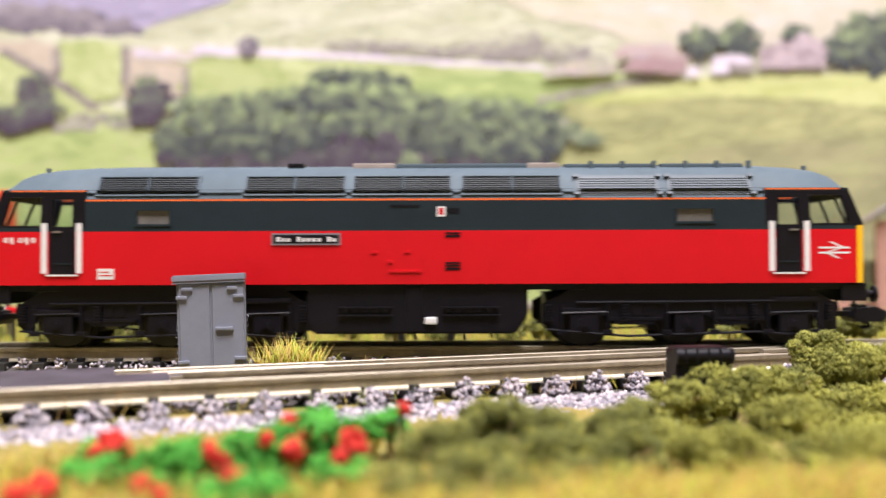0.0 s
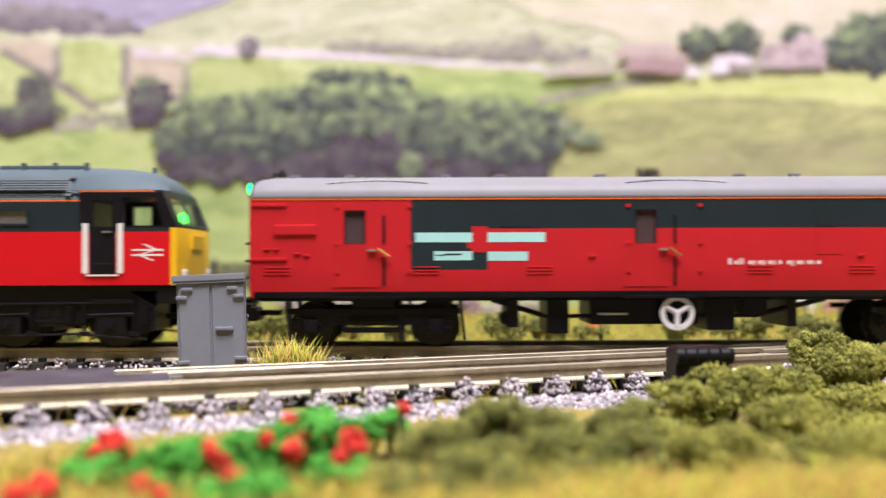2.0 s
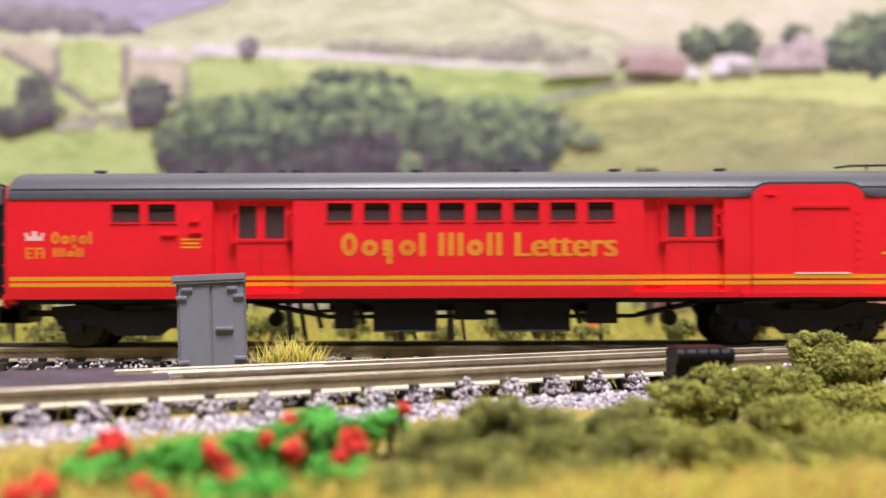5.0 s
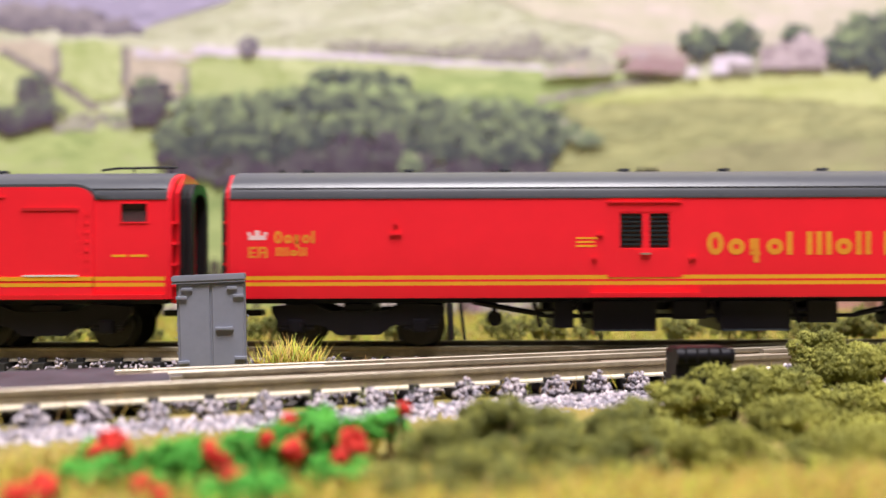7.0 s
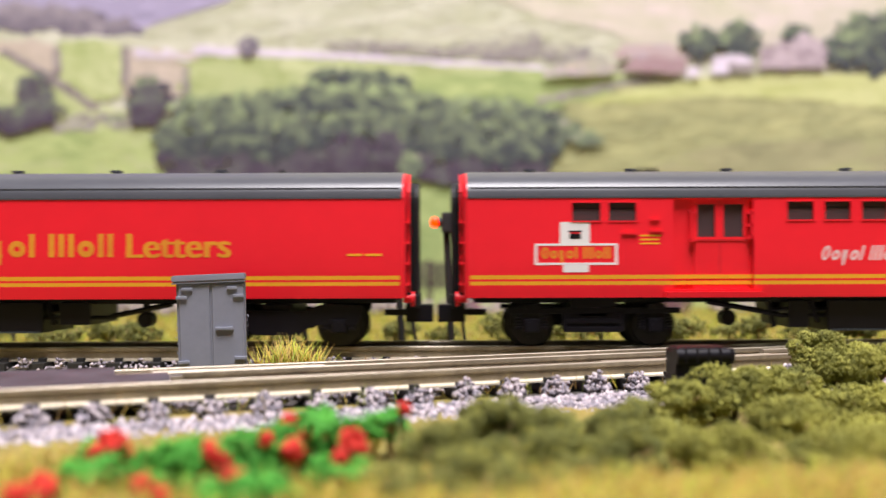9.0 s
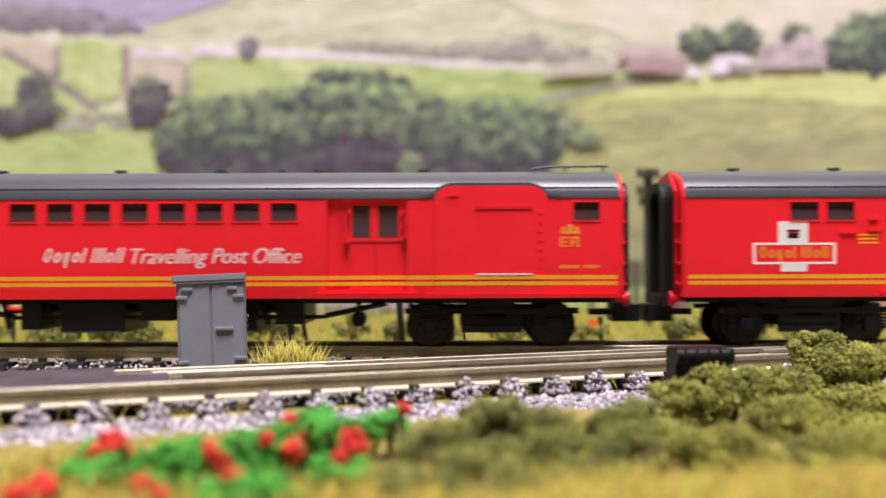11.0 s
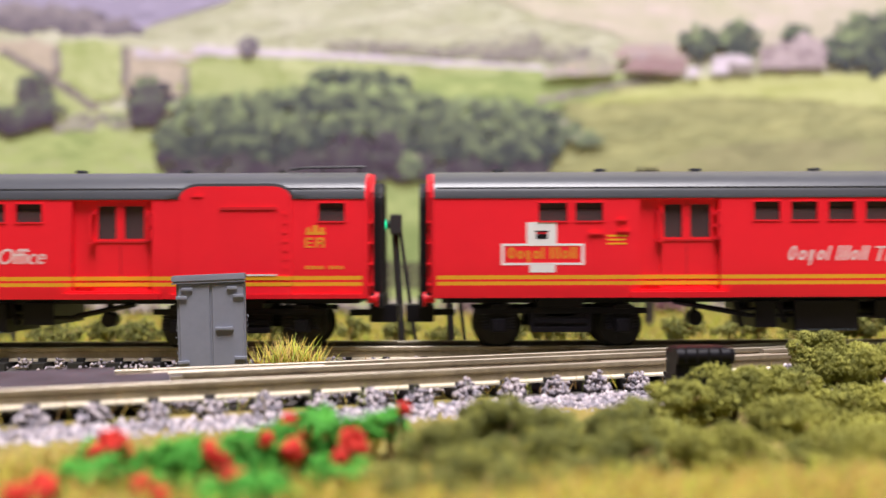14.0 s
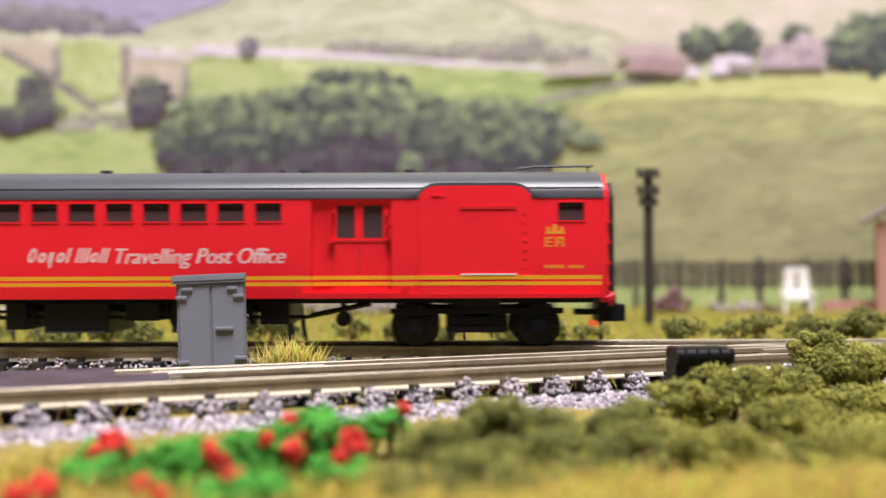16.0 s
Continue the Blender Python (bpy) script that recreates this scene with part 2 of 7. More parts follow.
def side_wall(bm, u0, u1, z_levels, holes, paints, side, warp=None, thick=0.55, reveal=0):
    """Both long sides as sheets cut by real openings with reveals. paints: (u0, u1, v0, v1, index)."""
    us = {u0, u1}
    zs = set(z_levels)
    for h in holes:
        us |= {h[0], h[1]}
        zs |= {zz(h[2]), zz(h[3])}
    lo, hi = min(z_levels), max(z_levels)
    for p in paints:
        us |= {min(max(p[0], u0), u1), min(max(p[1], u0), u1)}
        zs |= {min(max(zz(p[2]), lo), hi), min(max(zz(p[3]), lo), hi)}
    us, zs = sorted(us), sorted(zs)
    us = [u for i, u in enumerate(us) if i == 0 or u - us[i - 1] > 1e-4]
    zs = [z for i, z in enumerate(zs) if i == 0 or z - zs[i - 1] > 1e-4]

    def hole(a, c):
        return any(h[0] < a < h[1] and zz(h[3]) < c < zz(h[2]) for h in holes)

    for sign in (1, -1):
        def vert(u, z, inner=0.0):
            x = xs(u)
            if warp:
                x = warp(x, z)
            return (x, sign * (side(z) + inner), z)

        cache = {}

        def get(i, j):
            if (i, j) not in cache:
                cache[i, j] = bm.verts.new(vert(us[i], zs[j]))
            return cache[i, j]

        for i in range(len(us) - 1):
            for j in range(len(zs) - 1):
                a, c = (us[i] + us[i + 1]) / 2, (zs[j] + zs[j + 1]) / 2
                if hole(a, c):
                    continue
                f = bm.faces.new((get(i, j), get(i + 1, j), get(i + 1, j + 1), get(i, j + 1)))
                for p in paints:
                    if p[0] < a < p[1] and zz(p[3]) < c < zz(p[2]):
                        f.material_index = p[4]
        for h in holes:
            z0, z1 = zz(h[3]), zz(h[2])
            o = [vert(h[0], z0), vert(h[1], z0), vert(h[1], z1), vert(h[0], z1)]
            n = [vert(h[0], z0, thick), vert(h[1], z0, thick), vert(h[1], z1, thick), vert(h[0], z1, thick)]
            ov, nv = [bm.verts.new(p) for p in o], [bm.verts.new(p) for p in n]
            for k in range(4):
                bm.faces.new((ov[k], ov[(k + 1) % 4], nv[(k + 1) % 4], nv[k])).material_index = reveal
    bmesh.ops.remove_doubles(bm, verts=bm.verts, dist=0.003)


def slab(bm, u0, u1, v0, v1, side, out=0.1, back=0.2, mi=0, sign=1, bevel=0.0):
    """Thin raised plate that follows the side of the body."""
    z0, z1 = zz(v1), zz(v0)
    x0, x1 = xs(u0), xs(u1)
    p = []
    for z in (z0, z1):
        y = side(z)
        p += [(x0, sign * (y - out), z), (x1, sign * (y - out), z), (x1, sign * (y + back), z), (x0, sign * (y + back), z)]
    v = [bm.verts.new(q) for q in p]
    fs = [bm.faces.new([v[i] for i in q]) for q in
          ((0, 1, 5, 4), (1, 2, 6, 5), (2, 3, 7, 6), (3, 0, 4, 7), (4, 5, 6, 7), (3, 2, 1, 0))]
    for f in fs:
        f.material_index = mi
    if bevel:
        out_ = bmesh.ops.bevel(bm, geom=[e for e in fs[0].edges], offset=bevel, segments=2, affect="EDGES", profile=0.7)
        for f in out_["faces"]:
            f.material_index = mi


def plate(name, parent, mat, spans, side, out=0.1, back=0.2, label="", bevel=0.0):
    """One raised piece per span, each an object of its own."""
    made = []
    for u0, u1, v0, v1 in spans:
        bm = bmesh.new()
        slab(bm, u0, u1, v0, v1, side, out, back, bevel=bevel)
        made.append(part(name, bm, mat, parent, label))
    return made


def rim(name, parent, mat, span, side, width=3.0, out=0.14, label=""):
    """Raised frame round an opening."""
    u0, u1, v0, v1 = span
    bm = bmesh.new()
    for q in ((u0 - width, u1 + width, v0 - width, v0), (u0 - width, u1 + width, v1, v1 + width),
              (u0 - width, u0, v0, v1), (u1, u1 + width, v0, v1)):
        slab(bm, *q, side, out, 0.1)
    return part(name, bm, mat, parent, label)


def pane(parent, span, side, mat=None, warp=None, deep=0.35):
    u0, u1, v0, v1 = span
    for sign in (1, -1):
        bm = bmesh.new()
        z0, z1 = zz(v1) - 0.05, zz(v0) + 0.05
        q = []
        for d in (deep, deep + 0.12):
            for u, z in ((u0 - 1, z0), (u1 + 1, z0), (u1 + 1, z1), (u0 - 1, z1)):
                x = warp(xs(u), z) if warp else xs(u)
                q.append(bm.verts.new((x, sign * (side(z) + d), z)))
        for f in ((0, 1, 2, 3), (7, 6, 5, 4), (0, 4, 5, 1), (1, 5, 6, 2), (2, 6, 7, 3), (3, 7, 4, 0)):
            bm.faces.new([q[i] for i in f])
        ob = part("window_pane", bm, mat or GLASS, parent)
        ob.visible_shadow = False


def lettering(name, words, u0, u1, v0, v1, mat, parent, side, shear=0.0, out=0.03, label="", bold=0.0):
    """Printed words in the built-in font, fitted to the span, a hair proud of the paint."""
    curve = bpy.data.curves.new(name, "FONT")
    curve.body, curve.shear, curve.extrude, curve.offset = words, shear, 0.0, 0.0
    tmp = new(name, curve)
    deps = bpy.context.evaluated_depsgraph_get()
    me = bpy.data.meshes.new_from_object(tmp.evaluated_get(deps))
    bpy.data.objects.remove(tmp)
    bpy.data.curves.remove(curve)
    co = np.zeros(len(me.vertices) * 3)
    me.vertices.foreach_get("co", co)
    co = co.reshape(-1, 3)
    a, b = co.min(0), co.max(0)
    zl, zh = zz(v1), zz(v0)
    x = xs(u0) + (co[:, 0] - a[0]) / (b[0] - a[0]) * xs(u1 - u0)
    z = zl + (co[:, 1] - a[1]) / (b[1] - a[1]) * (zh - zl)
    y = np.array([side(k) - out for k in z])
    me.vertices.foreach_set("co", (np.stack([x, y, z], 1) * MM).ravel())
    if bold:   # heavier strokes: a second coat a little to the side
        bm = bmesh.new()
        bm.from_mesh(me)
        twin = bmesh.ops.duplicate(bm, geom=bm.verts[:] + bm.edges[:] + bm.faces[:])["geom"]
        bmesh.ops.translate(bm, vec=(bold * MM, -0.006 * MM, 0), verts=[g for g in twin if isinstance(g, bmesh.types.BMVert)])
        bm.to_mesh(me)
        bm.free()
    me.materials.clear()
    me.materials.append(mat)
    ob = new(name, me)
    ob.parent = parent
    if label:
        ob["label"] = label
    return ob


def glyph_bars(name, shapes, u0, u1, v0, v1, mat, parent, side, lean=0.0, out=0.03):
    """A word drawn as plain letter-sized bars and rings. shapes: (width, low, high, ring) in letter units, low and high from 0 to 1."""
    total = sum(s[0] for s in shapes) + 0.18 * (len(shapes) - 1)
    k = (u1 - u0) / total
    u = u0
    z_low, tall = zz(v1), zz(v0) - zz(v1)
    stroke = 0.31 * k

    def spot(a, h):
        z = z_low + tall * h
        return bm.verts.new((xs(a) + lean * tall * h, side(z) - out, z))

    def bar(a, b, lo, hi):
        bm.faces.new([spot(a, lo), spot(b, lo), spot(b, hi), spot(a, hi)])

    for w, lo, hi, ring in shapes:
        w *= k
        bm = bmesh.new()
        if hi - lo < 0.01:
            bm.free()
            u += w + 0.18 * k
            continue
        elif ring:
            foot = max(lo, 0.25)
            sv = stroke / ((v1 - v0) if v1 > v0 else 1.0)
            n = 20
            rings = []
            for du, dv in ((0.0, 0.0), (stroke, sv)):
                rx, rh = w * 0.47 - du, (hi - foot) / 2 - dv
                rings.append([spot(u + w / 2 + rx * math.cos(2 * math.pi * i / n), (hi + foot) / 2 + rh * math.sin(2 * math.pi * i / n)) for i in range(n)])
            for i in range(n):
                bm.faces.new((rings[0][i], rings[0][(i + 1) % n], rings[1][(i + 1) % n], rings[1][i]))
        elif w > 1.2 * k:
            for f in (0.0, 0.5, 1.0):
                bar(u + f * (w - stroke), u + f * (w - stroke) + stroke, lo, hi)
        elif w > 0.6 * k:
            bar(u + 0.55 * w - stroke / 2, u + 0.55 * w + stroke / 2, lo, hi)
            bar(u + 0.1 * w, u + 0.1 * w + stroke, 0.4, hi)
            bar(u + 0.1 * w, u + 0.8 * w, 0.25, 0.38)
        else:
            bar(u, u + min(w, stroke), lo, hi)
        part(name, bm, mat, parent)
        u += w + 0.18 * k


TWO_WORDS = [(1.0, .25, 1, True), (1.0, .25, .78, True), (.8, 0, .78, False), (1.0, .25, .78, True), (.35, .25, 1, False), (.4, .5, .5, False),
             (1.4, .25, 1, False), (1.0, .25, .78, True), (.35, .25, 1, False), (.35, .25, 1, False)]
SHORT_A = TWO_WORDS[:5]
SHORT_B = TWO_WORDS[6:]


def wheelset(parent, x, r, y_in=3.7):
    """Two wheels with flanges on an axle, turning about its own centre."""
    bm = bmesh.new()
    for s in (-1, 1):
        a, b = sorted((s * (y_in + 0.3), s * (y_in + 1.5)))
        disc(bm, 0, a, b, 0, r, 28, bevel=0.12)
        a, b = sorted((s * y_in, s * (y_in + 0.35)))
        disc(bm, 0, a, b, 0, r + 0.55, 28, bevel=0.1)
        a, b = sorted((s * (y_in + 1.45), s * (y_in + 1.6)))
        for k in range(6):
            t = k * math.pi / 3
            box(bm, -0.16 + 0.55 * r * math.cos(t), 0.16 + 0.55 * r * math.cos(t), a, b,
                0.55 * r * math.sin(t) - 0.16, 0.55 * r * math.sin(t) + 0.16)
    rod(bm, (0, -y_in - 1.4, 0), (0, y_in + 1.4, 0), 0.6)
    ob = part("wheelset", bm, WHEEL_M, parent, "dark metal wheelset with flanged wheels", smooth=True)
    ob.location = (x * MM, 0, r * MM)
    return ob


def coil(bm, x, y, z0, z1, r=0.42):
    n = max(4, int((z1 - z0) / 0.42))
    for i in range(n):
        z = z0 + (z1 - z0) * (i + 0.5) / n
        box(bm, x - r, x + r, y - r, y + r, z - 0.13, z + 0.13, 0.06)


def coach_bogie(parent, xc, half_base, wheels, deep=False, solid=False):
    """Four-wheel coach bogie: side frames, axle boxes, springs, bolster and wheelsets."""
    bm = bmesh.new()
    box(bm, -2.2, 2.2, -7.6, 7.6, 4.3, 6.4, 0.2)
    bogie = part("bogie", bm, BLACK, parent, "black plastic coach bogie")
    bogie.location = (xc * MM, 0, 0)
    for s in (-1, 1):
        bm = bmesh.new()
        y0, y1 = s * 7.0, s * 7.9
        a, b = min(y0, y1), max(y0, y1)
        e = half_base + 3.6
        if deep:
            prism(bm, [(-e, 5.2), (-e, 6.1), (-half_base + 2, 6.5), (-4, 5.4), (4, 5.4), (half_base - 2, 6.5), (e, 6.1), (e, 5.2),
                       (half_base + 2.5, 3.4), (half_base - 2.5, 3.4), (5, 3.2), (3.2, 1.9), (-3.2, 1.9), (-5, 3.2),
                       (-half_base + 2.5, 3.4), (-half_base - 2.5, 3.4)], a, b)
        else:
            box(bm, -e, e, a, b, 4.9, 5.75, 0.12)
            box(bm, -4.3, 4.3, a - 0.1, b + 0.1, 2.2, 3.0, 0.12)
            box(bm, -4.0, 4.0, a, b, 3.5, 4.1, 0.1)
            for x in (-4.1, 4.1):
                box(bm, x - 0.35, x + 0.35, a, b, 2.4, 5.2, 0.08)
            if not solid:
                box(bm, -3.9, 3.9, a + 0.3, b - 0.3, 2.5, 5.2, 0.1)
                box(bm, -3.4, 3.4, a + 0.1, b - 0.1, 5.6, 8.0, 0.2)
                box(bm, -half_base - 1.2, -half_base + 1.2, a - 0.2, b + 0.2, 5.6, 6.3, 0.1)
                box(bm, half_base - 1.2, half_base + 1.2, a - 0.2, b + 0.2, 5.6, 6.3, 0.1)
            if solid:
                box(bm, -half_base + 0.6, half_base - 0.6, a + 0.25, b - 0.25, 3.3, 5.2, 0.1)
                box(bm, -3.2, 3.2, a + 0.1, b - 0.1, 5.6, 8.4, 0.2)
                box(bm, -2.6, 2.6, a - 0.12, b + 0.12, 4.15, 4.4, 0.06)
        part("side_frame", bm, BLACK, bogie)
        for w in (-1, 1):
            bm = bmesh.new()
            xw = w * half_base
            box(bm, xw - 1.1, xw + 1.1, a - 0.35, b + 0.35, 2.2, 4.2, 0.25)
            disc(bm, xw, a - 0.55, b + 0.55, 3.1, 0.75, 14)
            part("axle_box", bm, BLACK, bogie)
            for d in (-1.9, 1.9):
                bm = bmesh.new()
                coil(bm, xw + d, (a + b) / 2, 3.0, 4.9)
                box(bm, xw + d - 0.5, xw + d + 0.5, a, b, 2.6, 3.0, 0.1)
                part("coil_spring", bm, BLACK, bogie)
    for w in (-1, 1):
        wheels.append((wheelset(bogie, w * half_base, 3.1), 3.1))
    return bogie


def coupling(parent, x0, x1, z=5.2, boxy=False):
    """Coupling on its arm: a plain box, or a stubby jaw with a lip above and a curved hook hanging below."""
    bm = bmesh.new()
    d = 1 if x1 > x0 else -1
    if boxy:
        a, b = sorted((x0, x1 - d * 3.0))
        box(bm, a, b, -1.3, 1.3, z - 0.45, z + 0.45, 0.1)
        a, b = sorted((x1 - d * 4.2, x1))
        box(bm, a, b, -2.6, 2.6, z - 1.4, z + 1.2, 0.2)
        part("coupling", bm, BLACK, parent, "black box-shaped coupling")
        return
    a, b = sorted((x0, x1 - d * 3.0))
    box(bm, a, b, -1.3, 1.3, z - 0.4, z + 0.4, 0.1)
    a, b = sorted((x1 - d * 4.6, x1 - d * 0.6))
    prism(bm, [(x1 - d * 4.8, z - 0.6), (x1 - d * 4.4, z - 1.2), (x1 - d * 0.4, z - 1.2), (x1 + d * 0.4, z - 0.5), (x1 + d * 0.4, z + 0.4), (x1 - d * 1.2, z + 1.1), (x1 - d * 4.2, z + 0.8)], -2.4, 2.4)
    a, b = sorted((x1 - d * 3.4, x1 - d * 2.4))
    box(bm, a, b, -1.8, 1.8, z + 0.6, z + 1.4, 0.1)
    body = part("coupling", bm, BLACK, parent, "black hooked coupling")
    bm = bmesh.new()
    pts = [(x1 - d * (2.6 - 1.5 * math.sin(0.45 * i)), z - 0.9 - 0.42 * i + 0.035 * i * i) for i in range(8)]
    for (xa, za), (xb, zb) in zip(pts, pts[1:]):
        rod(bm, (xa, 0, za), (xb, 0, zb), 0.3, 8)
    part("coupling_hook", bm, BLACK, body)


def end_gangway(parent, x, d):
    """Corridor connection at the coach end: a black arched frame round a sunken red door; d is the way outwards."""
    def arch(half, low, top, r):
        ring = [(-half, low), (half, low)]
        ring += [(half - r + r * math.cos(t * math.pi / 12), top - r + r * math.sin(t * math.pi / 12)) for t in range(7)]
        ring += [(-half + r - r * math.sin(t * math.pi / 12), top - r + r * math.cos(t * math.pi / 12)) for t in range(7)]
        return ring

    outer, inner = arch(4.7, 6.0, 24.4, 3.2), arch(3.2, 7.4, 22.9, 2.2)
    bm = bmesh.new()
    loft(bm, [[(xx, y, z) for y, z in ring] for xx, ring in ((x, inner), (x, outer), (x + d * 0.9, outer), (x + d * 1.1, [(y * 0.95, z) for y, z in outer]),
                                                            (x + d * 1.3, outer), (x + d * 1.9, outer), (x + d * 1.9, inner), (x, inner))], caps=False)
    part("corridor_connection", bm, BLACK_RUBBER, parent, "black arched corridor connection frame")
    a, b = sorted((x + d * 0.15, x + d * 0.35))
    bm = bmesh.new()
    loft(bm, [[(xx, y, z) for y, z in arch(3.3, 7.3, 23.0, 2.2)] for xx in (a, b)])
    part("end_door", bm, RED_DULL, parent, "sunken dull red end door")
    block("buffing_plate", (min(x + d * 1.2, x + d * 2.1), max(x + d * 1.2, x + d * 2.1), -5.4, 5.4, 5.6, 7.6), BLACK_RUBBER, parent, 0.3)


def roof_shell(parent, u0, u1, z_cant, z_top, mat, half=9.45, dome=0.0, label="", overhang=0.25, gap=None):
    """Arched roof with a gutter and slightly domed ends."""
    bm = bmesh.new()
    x0, x1 = xs(u0) - overhang, xs(u1) + overhang
    st = [(x0, 0.0), (x1, 0.0)] if not dome else [(x0, dome), (x0 + 1.0, dome * 0.35), (x0 + 3.0, 0.0), (x1 - 3.0, 0.0), (x1 - 1.0, dome * 0.35), (x1, dome)]
    rings = []
    n = 22
    for x, drop in st:
        ring = []
        for i in range(n + 1):
            a = math.pi * i / n
            c, s = math.cos(a), math.sin(a)
            h = (half - drop * 0.4) * math.copysign(abs(c) ** 0.92, c)
            ring.append((x, -h, z_cant + (z_top - z_cant - drop) * s ** 0.92))
        ring += [(x, half - 0.8, z_cant - 0.2), (x, -half + 0.8, z_cant - 0.2)]
        rings.append(ring)
    loft(bm, rings)
    roof = part("roof", bm, mat, parent, label, smooth=True)
    bm = bmesh.new()
    for s in (-1, 1):
        a, b = sorted((s * (half - 0.05), s * (half + 0.16)))
        for xa, xb in ([(x0, xs(gap[0])), (xs(gap[1]), x1)] if gap and s < 0 else [(x0, x1)]):
            box(bm, xa, xb, a, b, z_cant - 0.22, z_cant + 0.12, 0.05)
    part("gutter", bm, mat, roof)
    return roof


def roof_vent(roof, x, z, mat):
    bm = bmesh.new()
    for k, (r, h) in enumerate(((0.75, 0.25), (0.5, 0.5), (0.95, 0.75))):
        rod(bm, (x, 0, z - 0.25 + (0 if k == 0 else (0.2 if k == 1 else 0.42))), (x, 0, z - 0.25 + h), r, 12)
    part("roof_vent", bm, mat, roof, smooth=True)


SLAT_M = material("dark_slat", (0.045, 0.054, 0.06), 0.6, spec=0.3, vary=0.2, size=4)


# ------------------------------------------------ locomotive
def loco_warp(x, z):
    """The cab ends lean back above the waist and narrow towards the roof."""
    z0, z1 = zz(398), zz(335)
    if z > z0 and abs(x) > xs(640):
        k = min(1.0, (abs(x) - xs(640)) / xs(137)) ** 2
        x -= math.copysign(xs(26) * k * (z - z0) / (z1 - z0), x)
    return x


def build_locomotive():
    wheels = []
    root = thing("diesel_locomotive", 0, MAIN_Y, RAIL_TOP,
                 "red and dark grey diesel locomotive with yellow ends on rails", "locomotive")
    H = 777
    cabs = [(684, 752, 347, 397), (627, 663, 351, 399)]
    holes = [h for a, b, c, d in cabs for h in ((a, b, c, d), (-b, -a, c, d))]
    engine = [(447, 511, 371, 393), (-512, -455, 371, 395)]
    holes += engine + [(-602, 602, 334, 350.5)]   # the sloped roof starts lower between the cabs
    paints = [(-H, H, 300, 408, 1), (604, H, 338, 401, 2), (-H, -604, 338, 401, 2), (622, 669, 338, 486, 2), (-669, -622, 338, 486, 2),
              (-604, 604, 351, 354, 3), (604, H - 22, 334.5, 337, 3), (-H + 22, -604, 334.5, 337, 3)]
    for k in (-1, 1):   # corners painted yellow
        a, b = sorted((k * 766, k * H))
        paints.append((a, b, 401, 503, 4))
    bm = bmesh.new()
    side_wall(bm, -H, H, [zz(503), zz(460), zz(430), zz(370), zz(345), zz(334)], holes, paints, loco_side, loco_warp, reveal=2)
    part("body", bm, [RED_LOCO, GREY_DARK, BLACK, ORANGE, YELLOW], root, "red and dark grey painted body side")
    # rounded cab fronts
    for k in (-1, 1):
        bm = bmesh.new()
        levels = [503, 470, 401.0, 394, 372, 349, 334]
        rows = []
        for v in levels:
            z = zz(v)
            row = []
            for i in range(17):
                t = -1 + i / 8
                y = 9.0 * t
                out = 0.3 * (1 - abs(t) ** 3.5) + 0.1 * (1 - t * t)
                if v > 400:
                    out += 0.12 * (1 - t * t)
                x = loco_warp(xs(H) * k, z) + k * out
                row.append(bm.verts.new((x, y * (loco_side(z) / -9.0 if abs(t) == 1 else 1), z)))
            rows.append(row)
        for j in range(len(rows) - 1):
            for i in range(16):
                if 2 < j < 5 and i not in (0, 5, 10, 15):
                    continue   # windscreen openings
                f = bm.faces.new((rows[j][i], rows[j][i + 1], rows[j + 1][i + 1], rows[j + 1][i]))
                f.material_index = 0 if j < 2 else 1
        front = part("cab_front", bm, [YELLOW, BLACK], root, "yellow cab front below a black windscreen surround", smooth=True)
        for y0, y1 in ((-7.9, -3.4), (-2.25, 2.25), (3.4, 7.9)):
            bm = bmesh.new()
            q = []
            for v in (394, 349):
                z = zz(v)
                for y in (y0, y1):
                    t = y / 9
                    q.append((loco_warp(xs(H) * k, z) + k * (0.33 + 0.1 * (1 - t * t) - 0.3 * abs(t) ** 3.5), y, z))
            a = [bm.verts.new(p) for p in q]
            b = [bm.verts.new((p[0] + k * 0.15, p[1], p[2])) for p in q]
            for f in ((0, 1, 3, 2), ):
                bm.faces.new([a[i] for i in f])
                bm.faces.new([b[i] for i in f])
            for i, j in ((0, 1), (1, 3), (3, 2), (2, 0)):
                bm.faces.new((a[i], a[j], b[j], b[i]))
            part("windscreen", bm, GLASS, front, "clear windscreen pane").visible_shadow = False
        bm = bmesh.new()
        a, b = sorted((xs(H) * k + k * 0.4, xs(H) * k + k * 0.75))
        box(bm, a, b, -3.2, 3.2, zz(440), zz(412), 0.15)
        part("headcode_panel", bm, YELLOW, front)
        for y in (-6.4, 6.4):
            bm = bmesh.new()
            a, b = sorted((xs(H) * k + k * 0.25, xs(H) * k + k * 0.75))
            box(bm, a, b, y - 0.7, y + 0.7, zz(488), zz(476), 0.15)
            part("marker_light", bm, WHITE, front)
        # buffer beam, buffers, coupling
        bm = bmesh.new()
        a, b = sorted((xs(H) * k - k * 3, xs(H) * k + k * 0.8))
        box(bm, a, b, -8.6, 8.6, zz(536), zz(503), 0.3)
        part("buffer_beam", bm, BLACK, root)
        for y in (-6.0, 6.0):
            bm = bmesh.new()
            z = zz(524)
            rod(bm, (xs(H) * k + k * 0.6, y, z), (xs(H) * k + k * 2.6, y, z), 0.55, 12)
            rod(bm, (xs(H) * k + k * 2.6, y, z), (xs(H) * k + k * 3.0, y, z), 1.25, 16)
            part("buffer", bm, BLACK, root, smooth=True)
        bm = bmesh.new()
        for y in (-3.0, 3.2):
            rod(bm, (xs(H) * k + k * 0.9, y, zz(520)), (xs(H) * k + k * 1.6, y, zz(560)), 0.25)
